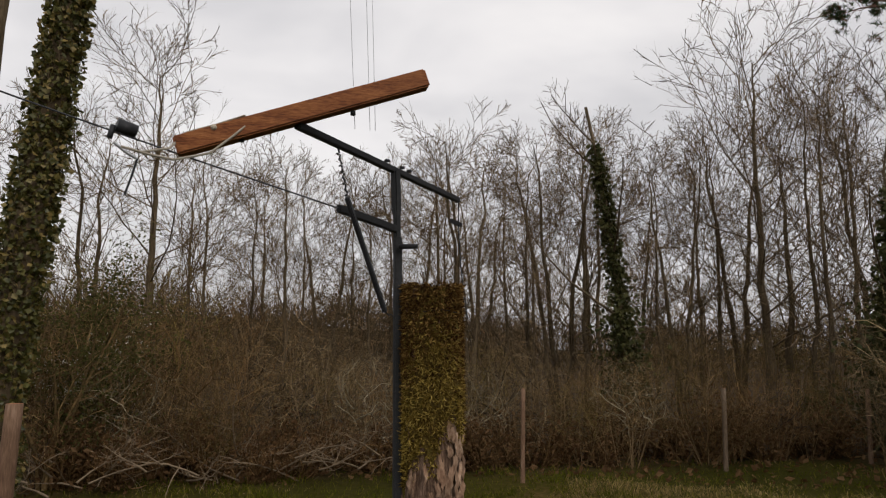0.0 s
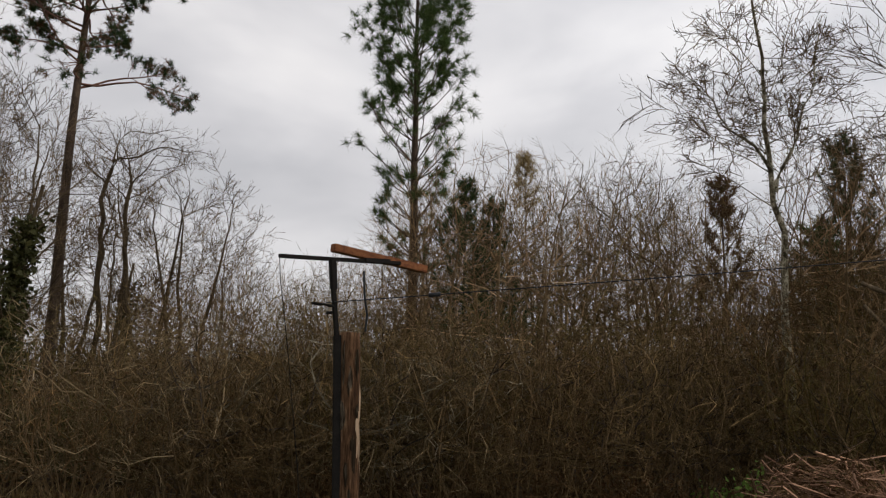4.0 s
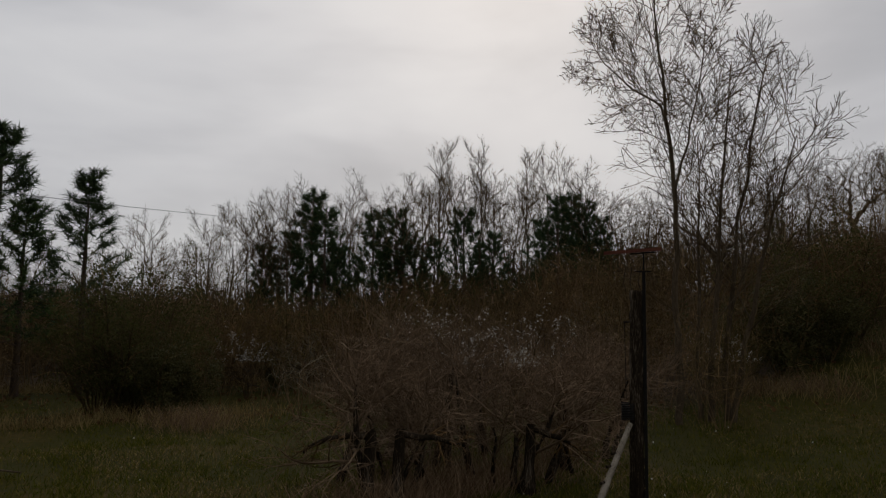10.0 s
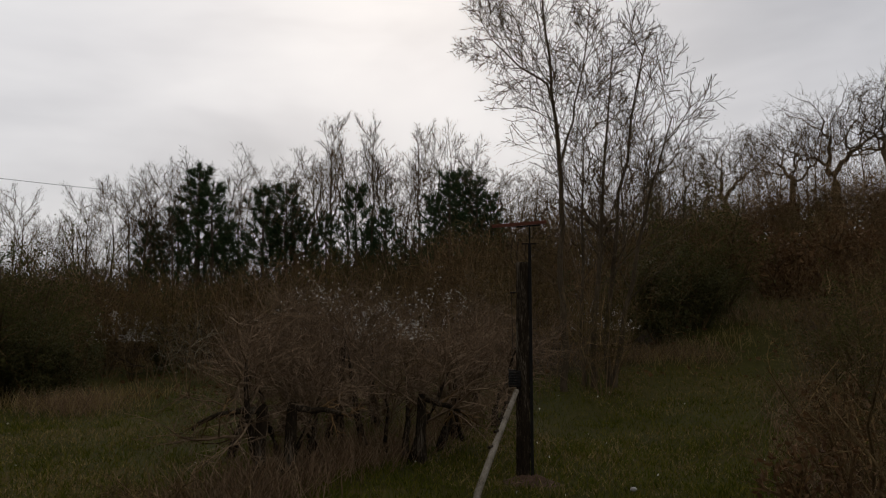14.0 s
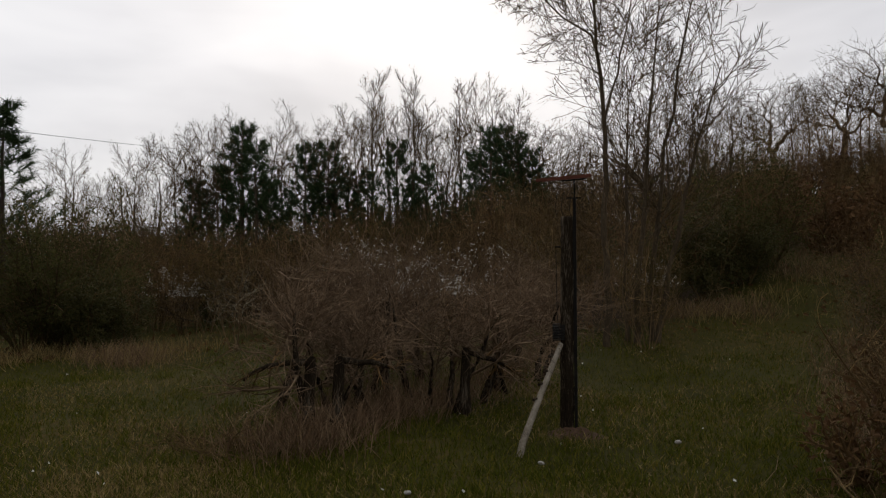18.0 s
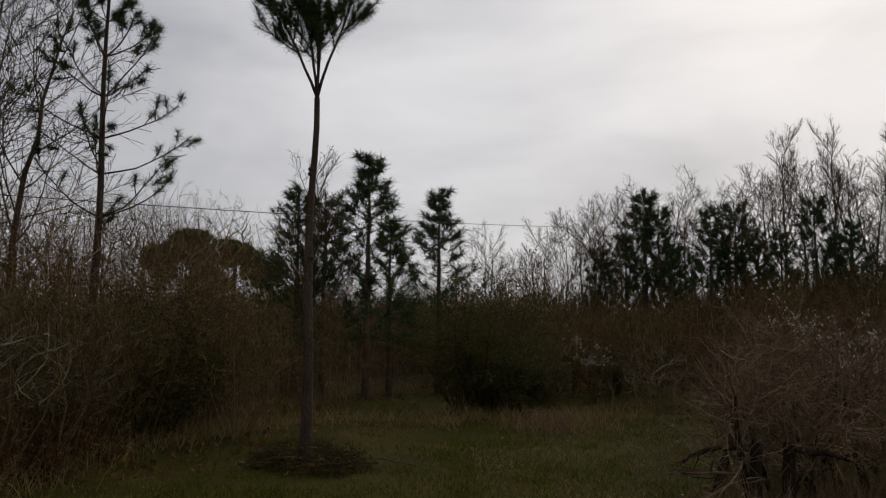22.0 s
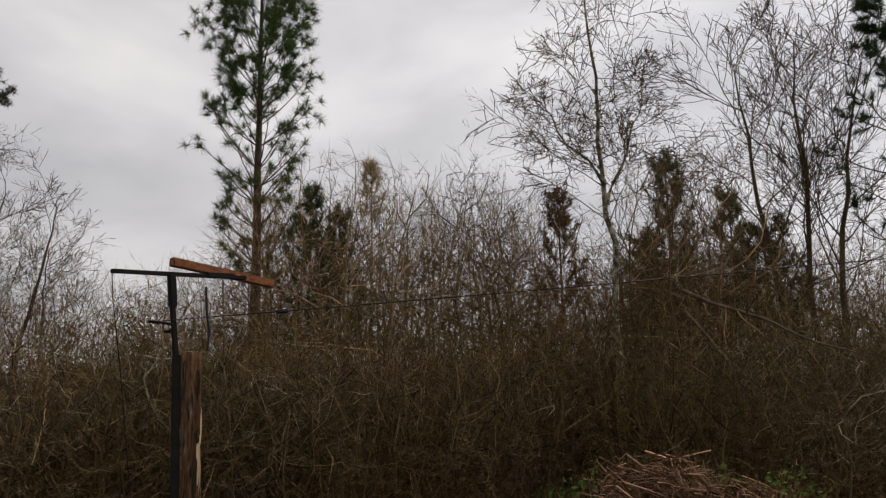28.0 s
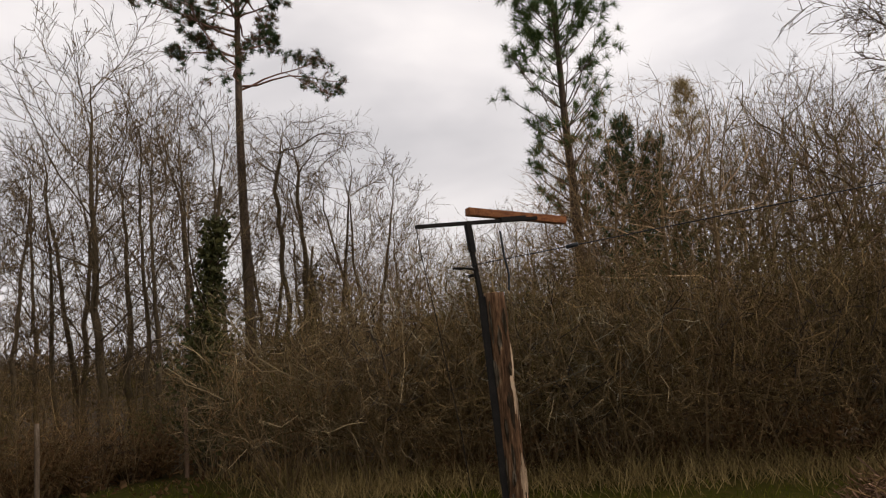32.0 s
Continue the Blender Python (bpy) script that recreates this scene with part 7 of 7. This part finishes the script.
part("bough", tube_mesh("bough", o_[0], 7, M_BARK), fall)
tagged(part("branchwork", tube_mesh("branchwork", o_[1] + o_[2], 4, M_TWIG), fall), kind="stuff")

# ---- old vines with gnarled trunks in the meadow ----
r = rs_(165)
VINE = style(segs=(6, 6, 3, 1), wob=(0.16, 0.26, 0.2, 0.2), trop=(0.05, 0.04, 0.02, 0.0), taper=(0.2, 0.3, 0.3, 0.5), kids=(9, 14, 6), ang=((25, 75), (30, 70), (30, 70)), ratio=(0.76, 0.6, 0.5), shape=(0.2, 0.2, 0.3), thin=(0.55, 0.42, 0.5), least=0.0029, flare=1.2, **{"from": (0.45, 0.15, 0.1)})
M_TWIGGREY = material("grey_brown_shrub_twigs", [(0.3, (0.075, 0.05, 0.03)), (0.7, (0.24, 0.165, 0.102))], 3, bump=0, spec=0.05)
VK = []
for k in range(3):
    VK.append(Kind(bare_tree(rs_(166 + k), 1.15, 0.05, VINE, "old_hazel_shrub", "old gnarled shrub with dark crooked trunk and fan of fine twigs", M_POSTDARK, M_TWIGGREY, "shrub", "gnarled shrubs", split=0, stems=2, splay=0.35)[0]))
for az, d, s, k, t_ in ((157.3, 8.7, 1.1, 0, 0), (159.3, 9.1, 1.0, 1, 80), (166.2, 9.7, 1.1, 1, 200), (168.0, 10.2, 1.05, 2, 20), (163.0, 10.4, 1.15, 2, 130), (170.4, 11.0, 1.0, 0, 240), (160.5, 10.8, 1.2, 0, 100), (154.5, 9.8, 1.0, 2, 50), (165.0, 12.2, 1.25, 1, 10), (170.8, 13.4, 1.1, 2, 300), (157.5, 11.8, 1.2, 2, 330), (161.6, 9.4, 1.0, 2, 210), (164.6, 10.0, 1.1, 0, 280), (172.6, 12.0, 1.1, 1, 150)):
    VK[k].put(spot(az, d), s * 1.12, t_)
for az, d, a, up in ((157.0, 8.3, 250, 0.12), (158.9, 8.4, 60, -0.08), (167.5, 9.4, 80, 0.3)):
    o_ = {}
    dd = bearing(az + (90 if a < 180 else -90))
    grow(r, np.array([0, 0, 0.72]), np.array([dd.x, dd.y, up]), 0.7, 0.036, 0, style(segs=(7, 5, 3), wob=(0.26, 0.2, 0.2), trop=(-0.09, 0.02, 0.02), kids=(8, 5), taper=(0.4, 0.35, 0.5), ratio=(0.5, 0.5), flare=1.1, **{"from": (0.3, 0.15)}), o_)
    bo_ = thing("crooked_bough", "dark crooked low bough of an old shrub", "branch", "crooked boughs")
    part("bough", tube_mesh("bough", o_[0], 7, M_POSTDARK), bo_)
    part("twig", tube_mesh("twig", o_[1] + o_[2], 4, M_TWIGRED), bo_)
    part("stump", tube_mesh("stump", [([np.array([0, 0, -0.1]), np.array([0.02, 0.01, 0.3]), np.array([0, 0, 0.76])], [0.07, 0.06, 0.05])], 7, M_POSTDARK), bo_)
    bo_.matrix_basis = Matrix.Translation(spot(az, d))
low = Kind(bare_tree(rs_(175), 0.9, 0.014, style(segs=(5, 3, 1), wob=(0.2, 0.25, 0.25), trop=(-0.02, 0.0, 0.02), kids=(8, 5), ang=((30, 70), (30, 70)), ratio=(0.45, 0.5), least=0.0035, flare=1.0, **{"from": (0.1, 0.1)}), "thorny_shrub", "low spreading thorny shrub with grey lichen twigs", M_TWIG, M_TWIG, "shrub", "thorn shrubs", stems=10, splay=1.5, split=0)[0])
for az, d, s, t_ in ((152.0, 7.9, 1.1, 0), (154.3, 7.7, 1.0, 120), (150.3, 8.2, 0.9, 40), (193.6, 5.6, 1.25, 0), (195.8, 5.2, 1.3, 90), (192.6, 7.0, 1.2, 200), (194.6, 9, 1.3, 70), (101.5, 8.9, 1.2, 30), (106.5, 9.7, 1.2, 130), (86, 10.2, 1.3, 20), (79, 10.0, 1.3, 70), (72.5, 10.0, 1.3, 160), (67, 10.2, 1.2, 220)):
    low.put(spot(az, d), s, t_)
stem_ = Kind(bare_tree(rs_(176), 1.9, 0.02, SHRUB, "thorn_bush", "leafless grey thorn bush with a few green shoots", M_TWIG, M_TWIG, "shrub", "thorn shrubs", stems=5, splay=0.5, split=0)[0])
for az, d, s in ((193.2, 8.6, 0.8), (194.6, 7.4, 0.9), (196.5, 6.4, 1.0), (73.2, 10.6, 1.2), (57.5, 10.9, 1.25), (61.5, 11.0, 1.2)):
    stem_.put(spot(az, d), s, az * 31)

# ---- grass ----
r = rs_(180)


def meadow_points(n, az0, az1, d0, d1, power=1.0):
    az = np.radians(r.uniform(az0, az1, n))
    d = d0 + (d1 - d0) * r.uniform(0, 1, n) ** power
    x, y = d * np.sin(az), d * np.cos(az)
    return np.stack([x, y, height(x, y) - 0.01], axis=1)


def patchy(p, scale, cut, seed=0.0):
    v = np.array([noise.noise(Vector((a * scale + seed, b * scale, seed))) for a, b, _ in p])
    return p[v > cut]


g = np.concatenate([meadow_points(70000, 138, 204, 5.0, 17, 1.5), meadow_points(14000, 104, 140, 8, 24, 1.2), meadow_points(9000, 104, 140, 5.0, 10), meadow_points(9000, 150, 200, 14, 26), meadow_points(14000, -16, 62, 6.5, 13), meadow_points(6000, 58, 106, 7, 12)])
stuff("meadow_grass", blade_mesh("meadow_grass", r, g, 0.085, 0.0045, M_GRASS, 0.6), "short ragged green meadow grass", "grass")
g = np.concatenate([patchy(meadow_points(46000, 138, 204, 5.2, 18, 1.2), 0.45, 0.0, 3.1), patchy(meadow_points(9000, 104, 140, 8, 24), 0.4, 0.05, 5.2), patchy(meadow_points(7000, -16, 62, 7, 13), 0.4, 0.1, 8.0), patchy(meadow_points(6000, 24, 50, 8.8, 10.8), 0.5, -0.1, 2.0), meadow_points(3000, 141, 153, 6.2, 7.6)])
stuff("dry_grass", blade_mesh("dry_grass", r, g, 0.085, 0.004, M_STRAW, 0.9), "straw-coloured dead grass among the green", "grass")


def tufts(name, spots_, n, tall, spread_, mat, label, lean=0.6):
    pos = []
    for az, d, s in spots_:
        c = spot(az, d)
        k = int(n * s)
        xy = r.normal(size=(k, 2)) * spread_ * s
        x, y = c.x + xy[:, 0], c.y + xy[:, 1]
        pos.append(np.stack([x, y, height(x, y) - 0.02], axis=1))
    stuff(name, blade_mesh(name, r, np.concatenate(pos), tall, 0.005, mat, lean), label, "grass")


tufts("grass_clumps", [(r.uniform(140, 200), 5.4 + 10 * r.uniform() ** 1.3, r.uniform(0.5, 1.1)) for k in range(230)] + [(r.uniform(112, 140), r.uniform(9, 20), r.uniform(0.6, 1.2)) for k in range(70)] + [(r.uniform(-10, 46), r.uniform(8.5, 11.5), r.uniform(0.5, 1.0)) for k in range(60)], 80, 0.13, 0.16, M_GRASS, "longer green grass in ragged clumps", 0.7)
tufts("straw_track", [(np.interp(k, [0, 60], [138, 152]) + r.normal() * 1.6, np.interp(k, [0, 60], [13.5, 7.2]) + r.normal() * 0.5, r.uniform(0.7, 1.3)) for k in range(60)] + [(r.uniform(172, 196), r.uniform(5.6, 11), r.uniform(0.6, 1.1)) for k in range(46)] + [(r.uniform(24, 44), r.uniform(9.5, 11.2), r.uniform(0.6, 1.0)) for k in range(26)], 90, 0.075, 0.26, M_STRAW, "flattened straw-coloured grass", 1.1)
edge_ = [(az, d + r.uniform(-0.4, 0.5), r.uniform(0.6, 1.2)) for az, d in [(a, np.interp(a, [345, 360, 386, 405, 414, 430, 445, 455, 466, 472, 478, 484], [10.4, 11.0, 11.2, 13.4, 9.9, 9.6, 9.6, 9.6, 9.6, 11.0, 13.6, 16.5])) for a in np.arange(407, 484, 1.3)]]
edge_ += [(az, np.interp(az, [124, 132, 140, 148, 155], [17.5, 24, 27, 27, 28]) + r.uniform(-0.8, 0.8), r.uniform(1.0, 1.8)) for az in np.arange(124, 156, 1.0)]
edge_ += [(55.5, 10.6, 1.3), (57.8, 10.4, 1.1), (49.5, 11.4, 0.9), (53.0, 11.0, 0.9), (186.5, 17.5, 1.3), (188.5, 19.0, 1.4), (184.0, 17.6, 1.2), (191.0, 21.0, 1.5), (148.0, 15.6, 1.1), (145.0, 15.4, 1.2), (138.6, 15.8, 1.2)]
edge_ += [(az, np.interp(az, [120, 128, 150], [14.5, 16.0, 17.5]) + r.uniform(-0.6, 0.6), r.uniform(0.6, 1.0)) for az in np.arange(120, 150, 1.3)]
tufts("tall_dry_grass", edge_, 130, 0.36, 0.34, M_STRAW, "tall pale dry grass along the thicket's edge")
tufts("dead_stalks", [(154.5 + k * 0.35, 7.4 + 0.09 * k + r.uniform(-0.3, 0.4), 1.0) for k in range(34)] + [(168 + k * 0.4, 10.6 + 0.3 * k, 0.9) for k in range(16)] + [(193 + r.uniform(-1, 2), 7 + k * 0.45, 0.9) for k in range(20)] + [(144 + k * 0.3, 15.5 + r.uniform(-0.6, 0.6), 1.0) for k in range(10)] + [(180 + k * 0.6, 17.8 + r.uniform(-0.5, 0.5), 1.0) for k in range(14)] + [(189 + k * 0.5, 23 + r.uniform(-2, 2), 1.4) for k in range(10)], 70, 0.42, 0.3, M_BRACKEN, "reddish-brown dead stalks and grass")
stuff("daisies", leaf_mesh("daisies", r, meadow_points(60, 140, 200, 5.4, 15) + np.array([0, 0, 0.1]), 0.026, M_BLOSSOM, 1.0), "tiny white flowers in the grass", "flowers")
stuff("leaf_litter", leaf_mesh("leaf_litter", r, np.concatenate([meadow_points(7000, -16, 130, 11, 19), meadow_points(3000, 125, 204, 16, 30)]) + np.array([0, 0, 0.04]), 0.11, M_NEEDLEBROWN, 0.7), "brown leaf litter under the thickets", "leaf litter")
for k in range(3):
    c = spot(163 + k * 9, 6.2 + 0.9 * k)
    st_ = bmesh.new()
    bmesh.ops.create_icosphere(st_, subdivisions=2, radius=0.024, matrix=Matrix.Translation(c + Vector((0, 0, 0.04))) @ Matrix.Diagonal((1.2, 0.9, 0.7, 1)))
    for v in st_.verts:
        v.co += Vector(noise.noise_vector(v.co * 14)) * 0.012
    me = bpy.data.meshes.new("field_stone")
    st_.to_mesh(me)
    st_.free()
    me.materials.append(M_STONE)
    tagged(new("field_stone", me), "small pale stone lying in the grass", "stone", "stones")

# ---- far woods ----
r = rs_(190)
fw = []
for k in range(420):
    az = r.uniform(335, 510)
    d = r.uniform(46, 80)
    fw.append((az, d))
FK = [Kind(bare_tree(rs_(191 + k), 6.0, 0.09, FARTREE, "far_tree", "distant bare tree in the far wood", M_BARK, M_TWIGRED if k else M_TWIG, "tree", "far trees", split=0)[0]) for k in range(2)]
for k in range(48):
    az = 338 + 150 * (k + r.uniform()) / 48
    FK[k % 2].put(spot(az, r.uniform(24, 40)), r.uniform(0.55, 0.85), r.uniform(0, 360))
for k in range(90):
    fw.append((r.uniform(124, 180), r.uniform(36, 46)))
twigs_ = []
for az, d in fw:
    c = np.array(spot(az, d))
    n = 260
    u = unit(r.normal(size=(n, 3))) * np.array([2.6, 2.6, 1.8]) * r.uniform(0.3, 1.0, (n, 1)) + c + np.array([0, 0, 1.4])
    v = u + (unit(r.normal(size=(n, 3)) * np.array([0.6, 0.6, 0.5]) + np.array([0, 0, 0.9])) * r.uniform(0.5, 1.3, (n, 1)))
    twigs_ += [((a_, b_), (0.03, 0.01)) for a_, b_ in zip(u, v)]
stuff("far_wood", tube_mesh("far_wood", twigs_, 3, M_FARWOOD), "distant brown and olive wooded rise", "wood")
